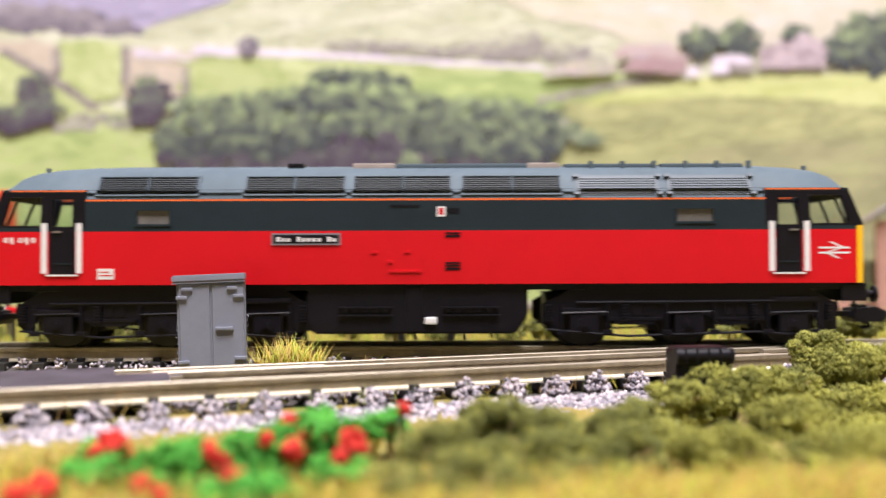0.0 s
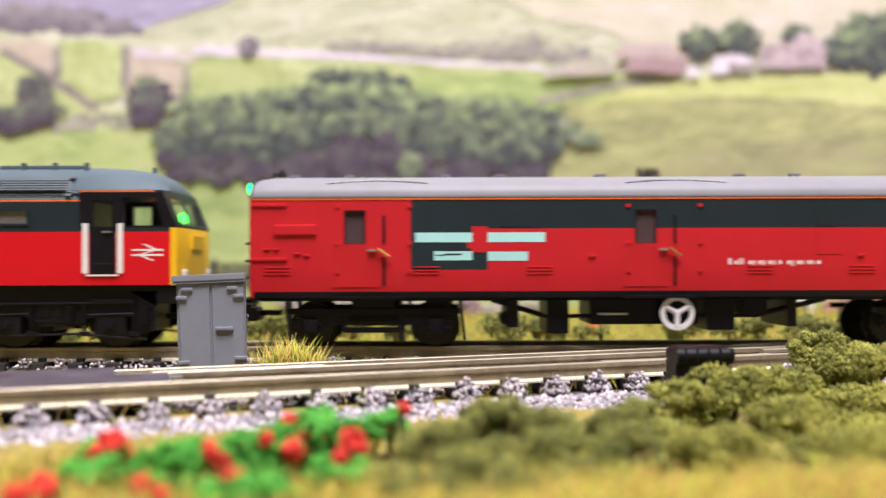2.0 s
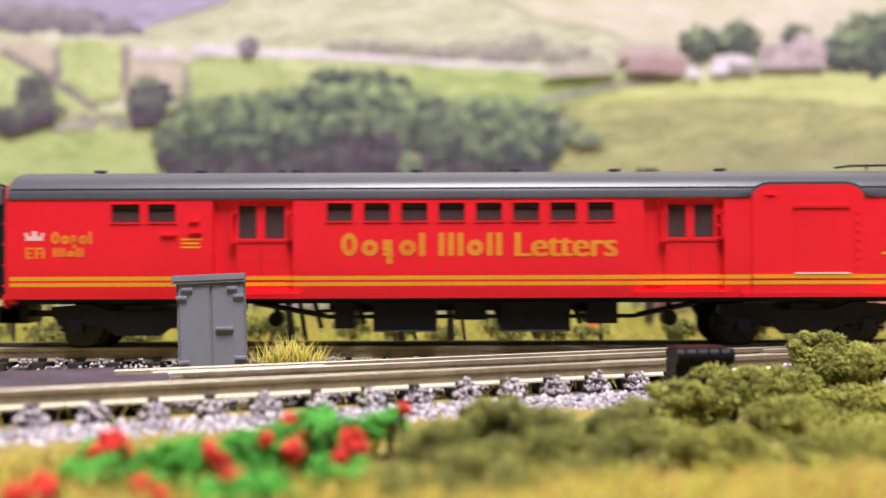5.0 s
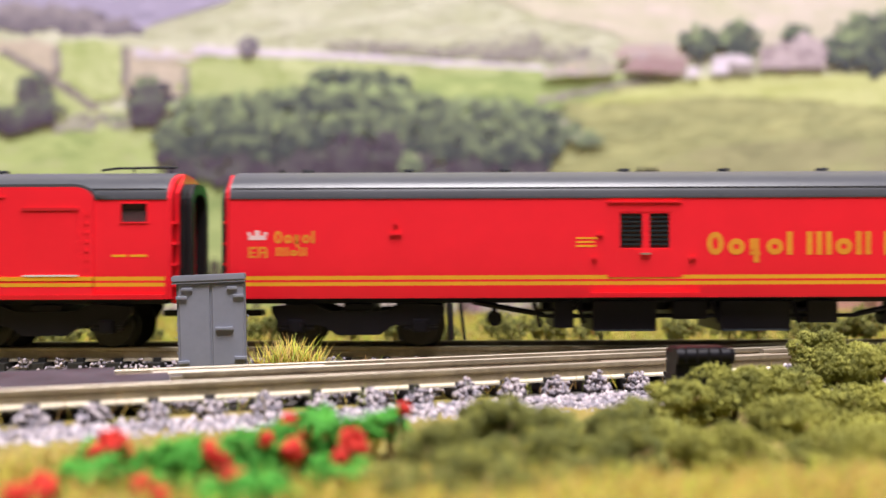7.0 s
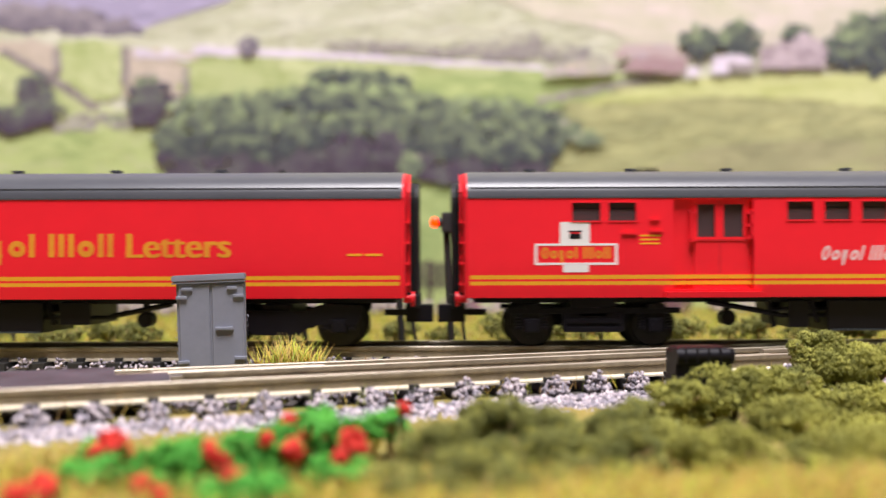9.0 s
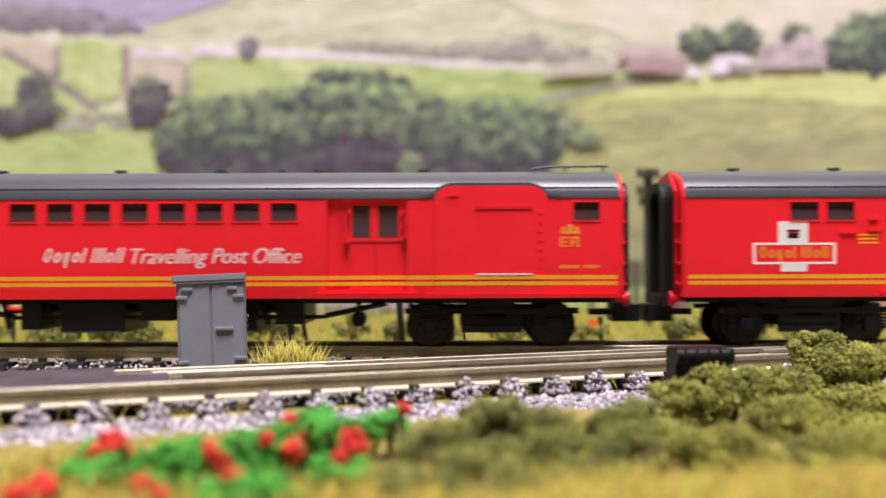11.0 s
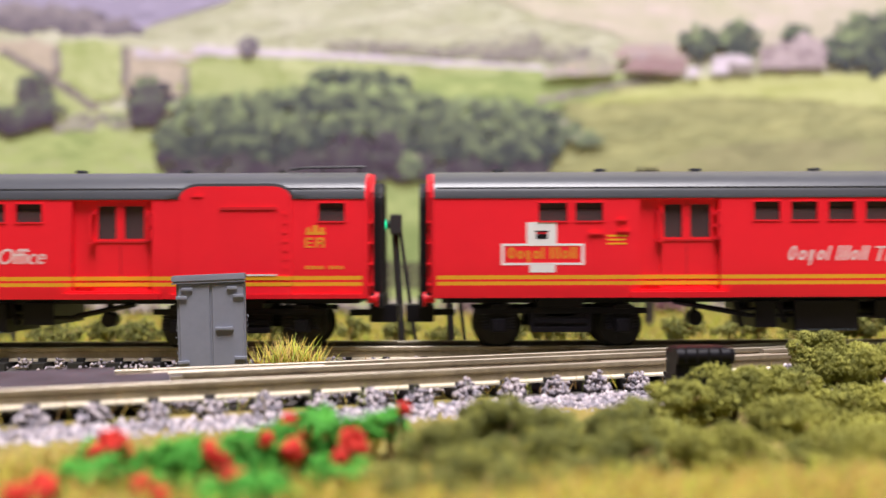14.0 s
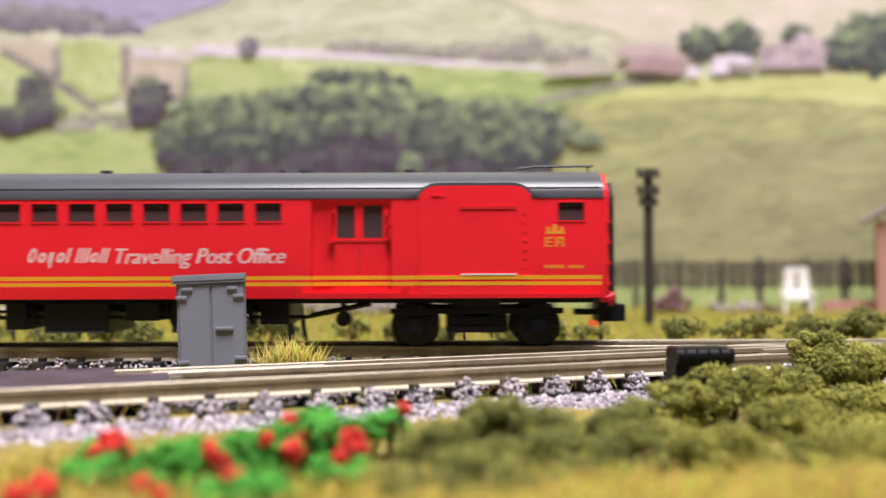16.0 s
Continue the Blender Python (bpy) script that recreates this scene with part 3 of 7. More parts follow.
        part("brake_hose", bm, BLACK, root)
        coupling(root, xs(H) * k - k * 4, xs(H) * k + k * 6.2, 4.4)
    # roof
    bm = bmesh.new()
    rings = []
    zc, zt = zz(352), 27.0
    for u, top, cant in ((-754, zz(333) + 0.2, zz(335)), (-747, 24.2, zz(335)), (-735, 25.3, zz(335)), (-712, 26.1, zz(335)), (-670, 26.6, zz(336)), (-612, 26.9, zz(338)),
                         (-600, 26.9, zc), (-560, zt, zc), (560, zt, zc), (600, 26.9, zc), (612, 26.9, zz(338)),
                         (670, 26.6, zz(336)), (712, 26.1, zz(335)), (735, 25.3, zz(335)), (747, 24.2, zz(335)), (754, zz(333) + 0.2, zz(335))):
        ring = []
        w = 9.0 - 0.9 * max(0.0, (abs(u) - 690) / 62) ** 2
        hgt = top - cant
        for y, h in ((-1, 0), (-0.985, 0.06), (-0.78, 0.60), (-0.66, 0.78), (-0.42, 0.93), (-0.2, 0.99), (0, 1), (0.2, 0.99), (0.42, 0.93),
                     (0.66, 0.78), (0.78, 0.60), (0.985, 0.06), (1, 0)):
            ring.append((xs(u), w * y, cant + hgt * h))
        rings.append(ring)
    loft(bm, rings)
    roof = part("roof", bm, ROOF_LOCO, root, "grey blue weathered locomotive roof", smooth=True)

    def slope_point(u, f, lift):
        """On the slanted roof side: f from 0 at the gutter to 1 at the shoulder."""
        y0, z0, y1, z1 = -8.87, zc + 0.06 * (zt - zc), -7.02, zc + 0.60 * (zt - zc)
        n = Vector((0, -(z1 - z0), (y1 - y0))).normalized()
        n = Vector((0, -abs(n.y), abs(n.z)))
        return Vector((xs(u), y0 + (y1 - y0) * f, z0 + (z1 - z0) * f)) + n * lift

    def slope_box(bm, u0, u1, f0, f1, l0, l1, mi=0):
        p = [slope_point(u, f, l) for l in (l0, l1) for u, f in ((u0, f0), (u1, f0), (u1, f1), (u0, f1))]
        v = [bm.verts.new(q) for q in p]
        for q in ((3, 2, 1, 0), (4, 5, 6, 7), (0, 1, 5, 4), (1, 2, 6, 5), (2, 3, 7, 6), (3, 0, 4, 7)):
            bm.faces.new([v[i] for i in q]).material_index = mi

    for a, b in ((-583, -498), (-494, -408), (-320, -236), (-232, -146), (-127, -42), (-38, 44), (67, 153), (157, 240)):
        bm = bmesh.new()
        slope_box(bm, a, b, 0.1, 1.0, -0.1, 0.05, 1)
        for q in ((a - 4, b + 4, 0.04, 0.10), (a - 4, b + 4, 1.0, 1.06), (a - 4, a, 0.1, 1.0), (b, b + 4, 0.1, 1.0)):
            slope_box(bm, *q, -0.1, 0.32)
        for i in range(8):
            f = 0.12 + 0.86 * i / 8
            slope_box(bm, a, b, f, f + 0.04, 0.0, 0.2, 2)
        part("roof_grille", bm, [ROOF_LOCO, BLACK, SLAT_M], roof, "black slatted roof grille")
    for a, b in ((270, 418), (434, 584)):
        bm = bmesh.new()
        slope_box(bm, a, b, 0.06, 1.05, -0.1, 0.12)
        for i in range(7):
            f = 0.12 + 0.86 * i / 7
            slope_box(bm, a + 6, b - 6, f, f + 0.07, 0.1, 0.26)
        for u in (a - 5, b - 5):
            for f in (0.02, 0.92):
                slope_box(bm, u, u + 10, f, f + 0.12, 0.0, 0.5)
        part("roof_panel", bm, ROOF_RIB, roof, "ribbed pale grey roof panel")
    for u0, u1, z0, z1, m, nm in ((-135, -56, 26.3, 27.22, ROOF_TAN, "roof_hatch"), (187, 247, 26.3, 27.22, ROOF_TAN, "roof_hatch"),
                                  (-56, 187, 26.4, 27.12, ROOF_LOCO, "roof_hatch"), (-255, -226, 26.6, 27.25, BLACK, "exhaust"),
                                  (255, 420, 26.4, 27.06, ROOF_LOCO, "roof_hatch"), (432, 585, 26.4, 27.06, ROOF_LOCO, "roof_hatch")):
        block(nm, (xs(u0), xs(u1), -4.2, 4.2, z0, z1), m, roof, 0.2)
    for i in range(6):
        block("roof_bolt", (xs(300 + 58 * i), xs(308 + 58 * i), -4.6, -4.0, 26.3, 27.4), ROOF_LOCO, roof, 0.05)
    for k in (-1, 1):
        a, b = sorted((xs(706) * k, xs(712) * k))
        block("horn", (a, b, -2.0, -1.2, 24.5, 26.9), ROOF_LOCO, roof, 0.1)
    # openings, doors, rails
    for h in cabs + [(-b, -a, c, d) for a, b, c, d in cabs]:
        pane(root, h, loco_side, warp=loco_warp, deep=0.3)
    for h in engine:
        pane(root, h, loco_side, GREY_GLAZE, deep=0.25)
        rim("window_frame", root, GREY_DARK, h, loco_side, 4)
    for k in (-1, 1):
        def m(a, b, c, d):
            return (a, b, c, d) if k > 0 else (-b, -a, c, d)
        door = plate("cab_door", root, BLACK, [m(626, 664, 402, 482)], loco_side, 0.12, label="black cab door")[0]
        plate("door_handle", door, SILVER, [m(646, 661, 407, 410)], loco_side, 0.35)
        plate("kick_step", door, GREY_DARK, [m(627, 663, 464, 466)], loco_side, 0.2)
        plate("handrail", root, WHITE, [m(610, 620, 393, 482), m(672, 682, 393, 482)], loco_side, 0.18, label="white handrail recess")
        plate("sill", root, WHITE, [m(617, 674, 484, 487)], loco_side, 0.2)
        bm = bmesh.new()   # cab bulkhead, seen through the windows
        a, b = sorted((k * xs(598), k * xs(602)))
        box(bm, a, b, -8.0, 8.0, zz(500), zz(345))
        a, b = sorted((k * xs(690), k * xs(740)))
        box(bm, a, b, -7.0, 7.0, zz(470), zz(425), 0.2)
        part("cab_interior", bm, CREAM, root, "cream cab desk and bulkhead")
    block("inner_floor", (xs(-760), xs(760), -8.4, 8.4, zz(514), zz(496)), BLACK, root, 0)
    # side fittings
    tag = plate("nameplate", root, ROOF_PALE, [(-273, -151, 412, 433)], loco_side, 0.15, label="black nameplate with a silver rim")[0]
    plate("plate_face", tag, BLACK, [(-270, -154, 415, 430)], loco_side, 0.18)
    plate("raised_bar", tag, WHITE, [(-264 + 9 * i, -258 + 9 * i, 418.5 if i in (0, 4, 10) else 421, 427) for i in range(12) if i not in (3, 9)], loco_side, 0.22)
    plate("side_vent", root, BLACK, [(35, 62, 411, 414), (35, 62, 416, 420), (35, 62, 464, 467), (35, 62, 469, 472), (35, 62, 474, 478), (38, 60, 368, 377), (-63, -11, 362, 366)],
          loco_side, 0.06)
    plate("side_bracket", root, RED_LOCO, [(-97, -85, 444, 449), (-38, -26, 443, 448), (-68, -58, 461, 466), (-65, -8, 478, 483)], loco_side, 0.13, bevel=0.06)
    lab = plate("data_label", root, WHITE, [(20, 36, 365, 383)], loco_side, 0.05)[0]
    plate("label_bar", lab, RED_LOCO, [(24, 32, 368, 380)], loco_side, 0.07)
    lab = plate("data_panel", root, WHITE, [(-583, -553, 474, 493)], loco_side, 0.04, label="small white data panel")[0]
    plate("panel_bar", lab, RED_LOCO, [(-580, -562, 479, 481), (-580, -556, 485, 487)], loco_side, 0.06)
    glyph_bars("printed_mark", [(1, 0, 1, True), (.9, 0, 1, False), (.3, .4, .5, False), (1, 0, 1, True), (.9, 0, 1, False), (1, 0, 1, True)], -750, -692, 418, 431, WHITE, root, loco_side)
    # double-arrow emblem as plain bars
    bm = bmesh.new()
    for q in (((698, 439), (753, 439), (753, 442.4), (698, 442.4)), ((698, 448), (753, 448), (753, 451.4), (698, 451.4)),
              ((716, 430), (722, 430), (742, 438.9), (734, 438.9)), ((730, 442.5), (738, 442.5), (720, 447.9), (712, 447.9)),
              ((712, 451.5), (720, 451.5), (738, 460), (732, 460))):
        z = [(xs(u), zz(v)) for u, v in q]
        bm.faces.new([bm.verts.new((x, loco_side(h) - 0.03, h)) for x, h in z])
    part("white_emblem", bm, WHITE, root)
    # fuel tanks and battery boxes
    bm = bmesh.new()
    t0, t1 = xs(540 - 753), xs(935 - 753)
    prism(bm, [(t0 + 1, zz(592)), (t0, zz(570)), (t0, zz(505)), (t1, zz(505)), (t1, zz(560)), (t1 - 1.8, zz(592))], -8.3, 8.3)
    bmesh.ops.bevel(bm, geom=bm.edges[:], offset=0.3, segments=2, affect="EDGES")
    tank = part("fuel_tank", bm, BLACK, root, "black fuel tank and battery boxes")
    for u0, u1 in ((-155, -60), (30, 130)):
        bm = bmesh.new()
        for dv in (0, 14):
            box(bm, xs(u0), xs(u1), -8.75, -8.2, zz(545 + dv) - 0.12, zz(545 + dv) + 0.12, 0.05)
        for i in range(5):
            box(bm, xs(u0 + 8 + 18 * i), xs(u0 + 14 + 18 * i), -8.7, -8.2, zz(553), zz(546))
        part("tank_rail", bm, BLACK, tank)
    bm = bmesh.new()
    box(bm, xs(-2), xs(20), -8.75, -8.2, zz(575), zz(562), 0.25)
    part("filler_cap", bm, WHITE, tank, "white filler cap")
    block("tank_divider", (xs(-35), xs(-5), -8.55, -8.2, zz(588), zz(508)), BLACK, tank, 0.15)
    # bogies
    for k in (-1, 1):
        bm = bmesh.new()
        box(bm, xs(-190), xs(190), -6.5, 6.5, 4.5, 8.5, 0.3)
        bogie = part("bogie", bm, BLACK, root, "black six-wheel bogie")
        bogie.location = (k * xs(470) * MM, 0, 0)
        bm = bmesh.new()   # traction motors and gear cases between the wheels
        for xw in (-187, 0, 187):
            box(bm, xs(xw - 62), xs(xw + 62), -3.5, 3.5, zz(590), zz(520), 0.5)
        box(bm, xs(-250), xs(250), -3.3, 3.3, zz(580), zz(520), 0.3)
        part("traction_motor", bm, BLACK, bogie, "black motor casings between the wheels")
        for s in (-1, 1):
            a, b = sorted((s * 6.9, s * 7.9))
            bm = bmesh.new()
            prism(bm, [(xs(p), zz(v)) for p, v in ((-262, 575), (-262, 540), (-215, 515), (-100, 512), (215, 512), (265, 540), (265, 585), (238, 590),
                                                   (228, 560), (150, 560), (120, 577), (60, 577), (30, 558), (-35, 558), (-65, 577), (-125, 577), (-150, 560), (-225, 560), (-240, 590))], a, b)
            part("side_frame", bm, BLACK, bogie)
            for xw in (-94, 94):
                bm = bmesh.new()
                box(bm, xs(xw - 40), xs(xw + 40), a + 0.1, b + 0.15, zz(566), zz(528), 0.2)
                for i in range(3):
                    box(bm, xs(xw - 30 + 22 * i), xs(xw - 18 + 22 * i), a - 0.15, b + 0.35, zz(560), zz(536), 0.12)
                box(bm, xs(xw - 46), xs(xw + 46), a - 0.1, b + 0.3, zz(570), zz(564), 0.1)
                part("spring_plank", bm, BLACK, bogie)
            for xw in (-187, 0, 187):
                bm = bmesh.new()
                box(bm, xs(xw - 26), xs(xw + 26), a - 0.4, b + 0.4, zz(592), zz(556), 0.25)
                disc(bm, xs(xw), a - 0.6, b + 0.6, zz(576), 0.9, 16)
                part("axle_box", bm, BLACK, bogie)
            bm = bmesh.new()
            for xw in (-115, 115, -250, 250):
                coil(bm, xs(xw), s * 8.1, zz(572), zz(540), 0.5)
            rod(bm, (xs(-255), s * 8.2, zz(585)), (xs(-110), s * 8.2, zz(597)), 0.18)
            rod(bm, (xs(-110), s * 8.2, zz(597)), (xs(120), s * 8.2, zz(590)), 0.18)
            rod(bm, (xs(120), s * 8.2, zz(590)), (xs(250), s * 8.2, zz(600)), 0.18)
            rod(bm, (xs(-200), s * 8.2, zz(537)), (xs(200), s * 8.2, zz(535)), 0.2)
            for xw in (-228, -145, -40, 45, 140, 228):
                rod(bm, (xs(xw), s * 8.25, zz(540)), (xs(xw), s * 8.25, zz(592)), 0.22, 6)
                box(bm, xs(xw - 9), xs(xw + 9), s * 8.2 - 0.3, s * 8.2 + 0.3, zz(594), zz(586), 0.1)
            for xw in (-187, 0, 187):
                disc(bm, xs(xw), s * 8.6 - 0.2, s * 8.6 + 0.2, zz(575), 0.45, 10)
                rod(bm, (xs(xw - 40), s * 8.3, zz(556)), (xs(xw + 40), s * 8.3, zz(554)), 0.16, 6)
            box(bm, xs(-225), xs(-160), s * 8.1 - 0.3, s * 8.1 + 0.3, zz(553), zz(547), 0.1)
            box(bm, xs(150), xs(230), s * 8.1 - 0.3, s * 8.1 + 0.3, zz(536), zz(528), 0.1)
            part("brake_rigging", bm, BLACK, bogie)
        for xw in (-187, 0, 187):
            wheels.append((wheelset(bogie, xs(xw), 3.85), 3.85))
    return root, wheels


# ------------------------------------------------ parcels van
def build_parcels_van():
    wheels = []
    root = thing("parcels_van", 0, MAIN_Y, RAIL_TOP,
                 "red and dark grey parcels van with a pale grey roof", "railway van")
    L = 1476
    wins = [(169, 203, 374, 431), (684, 718, 374, 431), (1212, 1246, 374, 431)]
    paints = [(285, L, 300, 405, 1), (285, 421, 404, 478, 1), (393, 421, 404, 411, 0), (405, 421, 404, 428, 0), (385, 421, 428, 440, 0), (421, 421, 405, 478, 0),
              (0, L, 345, 349, 2), (6, L - 6, 516, 527, 3)]
    bm = bmesh.new()
    side_wall(bm, 0, L, [zz(527), zz(516), zz(480), zz(440), zz(405), zz(346)], wins, paints, coach_side)
    part("body", bm, [RED_DULL, GREY_DARK, ORANGE, BLACK], root, "red body side with a dark grey upper band", smooth=True)
    for x, d in ((0, -1), (xs(L), 1)):
        bm = bmesh.new()
        n = 14
        pts = [(coach_side(z), z) for z in (zz(527), zz(480), zz(430), zz(346))]
        arc = [(-9.3 * math.copysign(abs(math.cos(math.pi * i / n)) ** 0.92, math.cos(math.pi * i / n)), zz(346) + 3.0 * math.sin(math.pi * i / n) ** 0.92) for i in range(1, n)]
        ring = pts + arc + [(-y, z) for y, z in pts[::-1]]
        a, b = sorted((x - d * 0.3, x + d * 0.05))
        loft(bm, [[(a, y, z) for y, z in ring], [(b, y, z) for y, z in ring]])
        endp = part("end_wall", bm, GREY_DARK, root, "dark grey van end with ribs and steps")
        bm = bmesh.new()
        for y in (-6.4, -2.6, 2.6, 6.4):
            a, b = sorted((x, x + d * 0.45))
            box(bm, a, b, y - 0.25, y + 0.25, 8.0, 24.2, 0.05)
        part("end_rib", bm, GREY_DARK, endp)
        bm = bmesh.new()
        for z in (10, 12.5, 15.0):
            a, b = sorted((x, x + d * 0.9))
            box(bm, a, b, -8.2, -7.0, z, z + 0.35, 0.05)
        part("end_step", bm, GREY_DARK, endp)
        bm = bmesh.new()
        a, b = sorted((x, x + d * 0.35))
        box(bm, a, b, -7.6, -6.8, zz(395), zz(378))
        box(bm, a, b, 6.8, 7.6, zz(395), zz(378))
        part("end_label", bm, WHITE, endp)
        for y in (-6.0, 6.0):
            bm = bmesh.new()
            rod(bm, (x, y, zz(532)), (x + d * 1.9, y, zz(532)), 0.5, 12)
            rod(bm, (x + d * 1.9, y, zz(532)), (x + d * 2.3, y, zz(532)), 1.2, 16)
            part("buffer", bm, BLACK, root, smooth=True)
        coupling(root, x - d * 3, x + d * (5.6 if d > 0 else 4.8), 4.8, d > 0)
    roof = roof_shell(root, 0, L, zz(347), 25.3, ROOF_PALE, dome=0.9, label="pale grey roof with curved rain strips")
    for u in (135, 670, 1190):
        bm = bmesh.new()
        pts = []
        for i in range(15):
            t = i / 14
            pts.append((xs(u + 180 * t), 0.56 + 0.17 * math.sin(math.pi * t)))
        for (xa, ha), (xb, hb) in zip(pts, pts[1:]):
            rod(bm, (xa, -9.5 * math.cos(ha) ** 0.92, zz(347) + 3.5 * math.sin(ha) ** 0.92), (xb, -9.5 * math.cos(hb) ** 0.92, zz(347) + 3.5 * math.sin(hb) ** 0.92), 0.13, 6)
        part("rain_strip", bm, ROOF_COACH, roof, "dark curved rain strip")
    plate("cantrail_stripe", root, ORANGE, [(2, L - 2, 350.5, 353.5)], coach_side, 0.06, label="thin orange line under the roof edge")
    for u in (60, 165, 345, 450, 640, 905, 1010, 1200, 1380):
        roof_vent(roof, xs(u), 25.3, ROOF_PALE)
    for w in wins:
        pane(root, w, coach_side, SHEEN_GLASS)
        rim("window_frame", root, BLACK, w, coach_side, 2, 0.04)
        u = w[0]
        door = plate("door", root, RED_DULL, [(u - 22, u + 58, 432, 508)], coach_side, 0.07, label="red guard door with hinges")[0]
        plate("door_gap", door, BLACK, [(u + 66, u + 71, 382, 432), (u + 66, u + 71, 455, 506)], coach_side, 0.09)
        plate("hinge", door, RED_DULL, [(u - 18, u - 10, v, v + 6) for v in (362, 428, 478)] + [(u + 110, u + 118, v, v + 6) for v in (362, 428, 478)], coach_side, 0.14, bevel=0.06)
        plate("door_handle", door, SILVER, [(u + 40, u + 55, 441, 445)], coach_side, 0.45, label="brass door handle")
        bm = bmesh.new()
        rod(bm, (xs(u + 58), -10.0, zz(440)), (xs(u + 78), -10.0, zz(455)), 0.22, 6)
        part("door_lever", bm, material("brass", (0.5, 0.25, 0.07), 0.35, metal=0.8), door)
    raised = [(3, 66, 360, 365), (3, 66, 456, 461), (L - 66, L - 3, 360, 365), (L - 66, L - 3, 456, 461)]
    plate("side_handrail", root, RED_DULL, raised[:2], coach_side, 0.22, bevel=0.08)
    plate("side_handrail", root, GREY_DARK, raised[2:3], coach_side, 0.2, bevel=0.08)
    plate("side_handrail", root, RED_DULL, raised[3:], coach_side, 0.2, bevel=0.08)
    plate("roof_lamp_cover", root, RED_DULL, [(42, 118, 397, 416), (L - 120, L - 44, 401, 419)], coach_side, 0.3, bevel=0.25)
    for u0 in (25, 290, 490, 880, 1060, L - 80):
        plate("louvre", root, RED_DULL, [(u0, u0 + 46, 472 + 6 * i, 474 + 6 * i) for i in range(3)], coach_side, 0.1, bevel=0.05)
    plate("lamp_bracket", root, RED_DULL, [(25, 36, 439, 442), (42, 52, 439, 442), (78, 90, 447, 450), (95, 106, 450, 453), (600, 612, 452, 456), (1075, 1087, 452, 456)], coach_side, 0.2, bevel=0.1)
    plate("side_hatch", root, RED_DULL, [(1002, 1048, 412, 452)], coach_side, 0.05)
    plate("side_hatch", root, GREY_DARK, [(1002, 1048, 362, 402), (440, 500, 362, 402)], coach_side, 0.05)
    plate("flash_bar", root, PALE_BLUE, [(293, 394, 412, 429), (326, 394, 445, 461), (421, 523, 412, 429), (421, 492, 446, 462)], coach_side, 0.03, label="pale blue livery bar")
    plate("flash_block", root, RED_DULL, [(393, 421, 401, 447)], coach_side, 0.025)
    plate("emblem_mark", root, GREY_DARK, [(330, 345, 451, 453), (345, 375, 449, 452)], coach_side, 0.05)
    glyph_bars("printed_mark", [(.8, .25, 1, False), (.6, .25, .75, True), (.25, .25, 1, False), (.25, .25, 1, False), (.4, .5, .5, False)] + [(.6, .2, .75, i % 2 == 0) for i in range(7)]
               + [(.4, .5, .5, False)] + [(.6, (0.05 if i % 3 == 1 else .25), .75, i % 2 == 0) for i in range(7)], 846, 1010, 459, 474, WHITE, root, coach_side)
    plate("number_bar", root, WHITE, [(L - 108, L - 62, 456, 466), (L - 108, L - 74, 470, 480)], coach_side, 0.03)
    # underframe
    block("inner_partition", (xs(30), xs(L - 30), -1.0, 1.0, zz(520), zz(352)), BROWN_LINING, root, 0, "dark brown inner partition")
    block("underframe", (1.0, xs(L) - 1.0, -7.2, 7.2, zz(534), zz(520)), BLACK, root, 0.1)
    plate("sole_step", root, BLACK, [(150, 270, 524, 529), (660, 790, 524, 529), (1190, 1310, 524, 529)], coach_side, 0.7)
    bm = bmesh.new()
    rod(bm, (xs(430), -6.8, zz(532)), (xs(520), -6.8, zz(560)), 0.4)
    rod(bm, (xs(520), -6.8, zz(562)), (xs(910), -6.8, zz(562)), 0.3)
    rod(bm, (xs(910), -6.8, zz(560)), (xs(1030), -6.8, zz(532)), 0.4)
    part("truss_rod", bm, BLACK, root)
    for u0, u1, v1 in ((455, 478, 582), (528, 568, 593), (606, 800, 577), (815, 866, 588), (880, 925, 560), (960, 978, 582)):
        block("equipment_box", (xs(u0), xs(u1), -7.4, 4, zz(v1), zz(530)), BLACK, root, 0.2)
    bm = bmesh.new()
    disc(bm, xs(455), -7.2, -5.5, zz(565), 1.0, 14)
    part("dynamo", bm, BLACK, root)
    block("grab_bar", (xs(620), xs(672), -7.75, -7.4, zz(560), zz(556)), SILVER, root, 0.05)
    bm = bmesh.new()   # white-rimmed handbrake wheel with three spokes
    cx, cz = xs(757), zz(556)
    n = 28
    rings = [[(cx + r * math.cos(2 * math.pi * i / n), y, cz + r * math.sin(2 * math.pi * i / n)) for i in range(n)]
             for r, y in ((2.45, -8.8), (2.45, -9.2), (1.75, -9.2), (1.75, -8.8), (2.45, -8.8))]
    loft(bm, rings, caps=False)
    for k in range(3):
        a = math.pi / 2 + k * 2 * math.pi / 3 + math.pi
        rod(bm, (cx, -9.0, cz), (cx + 1.9 * math.cos(a), -9.0, cz + 1.9 * math.sin(a)), 0.4, 8)
    disc(bm, cx, -9.25, -8.7, cz, 0.5, 12)
    part("brake_wheel", bm, WHITE, root, "white three-spoked brake wheel", smooth=True)
    block("brake_wheel_bracket", (cx - 0.6, cx + 0.6, -8.7, -6.5, cz - 0.6, zz(525)), BLACK, root, 0.1)
    coach_bogie(root, xs(217), xs(112), wheels, solid=True)
    coach_bogie(root, xs(L - 207), xs(110), wheels, solid=True)
    return root, wheels


# ------------------------------------------------ mail coaches
RECESS_V = (353, 514)


def recess_span(u):
    return (u - 44, u + 98, *RECESS_V)


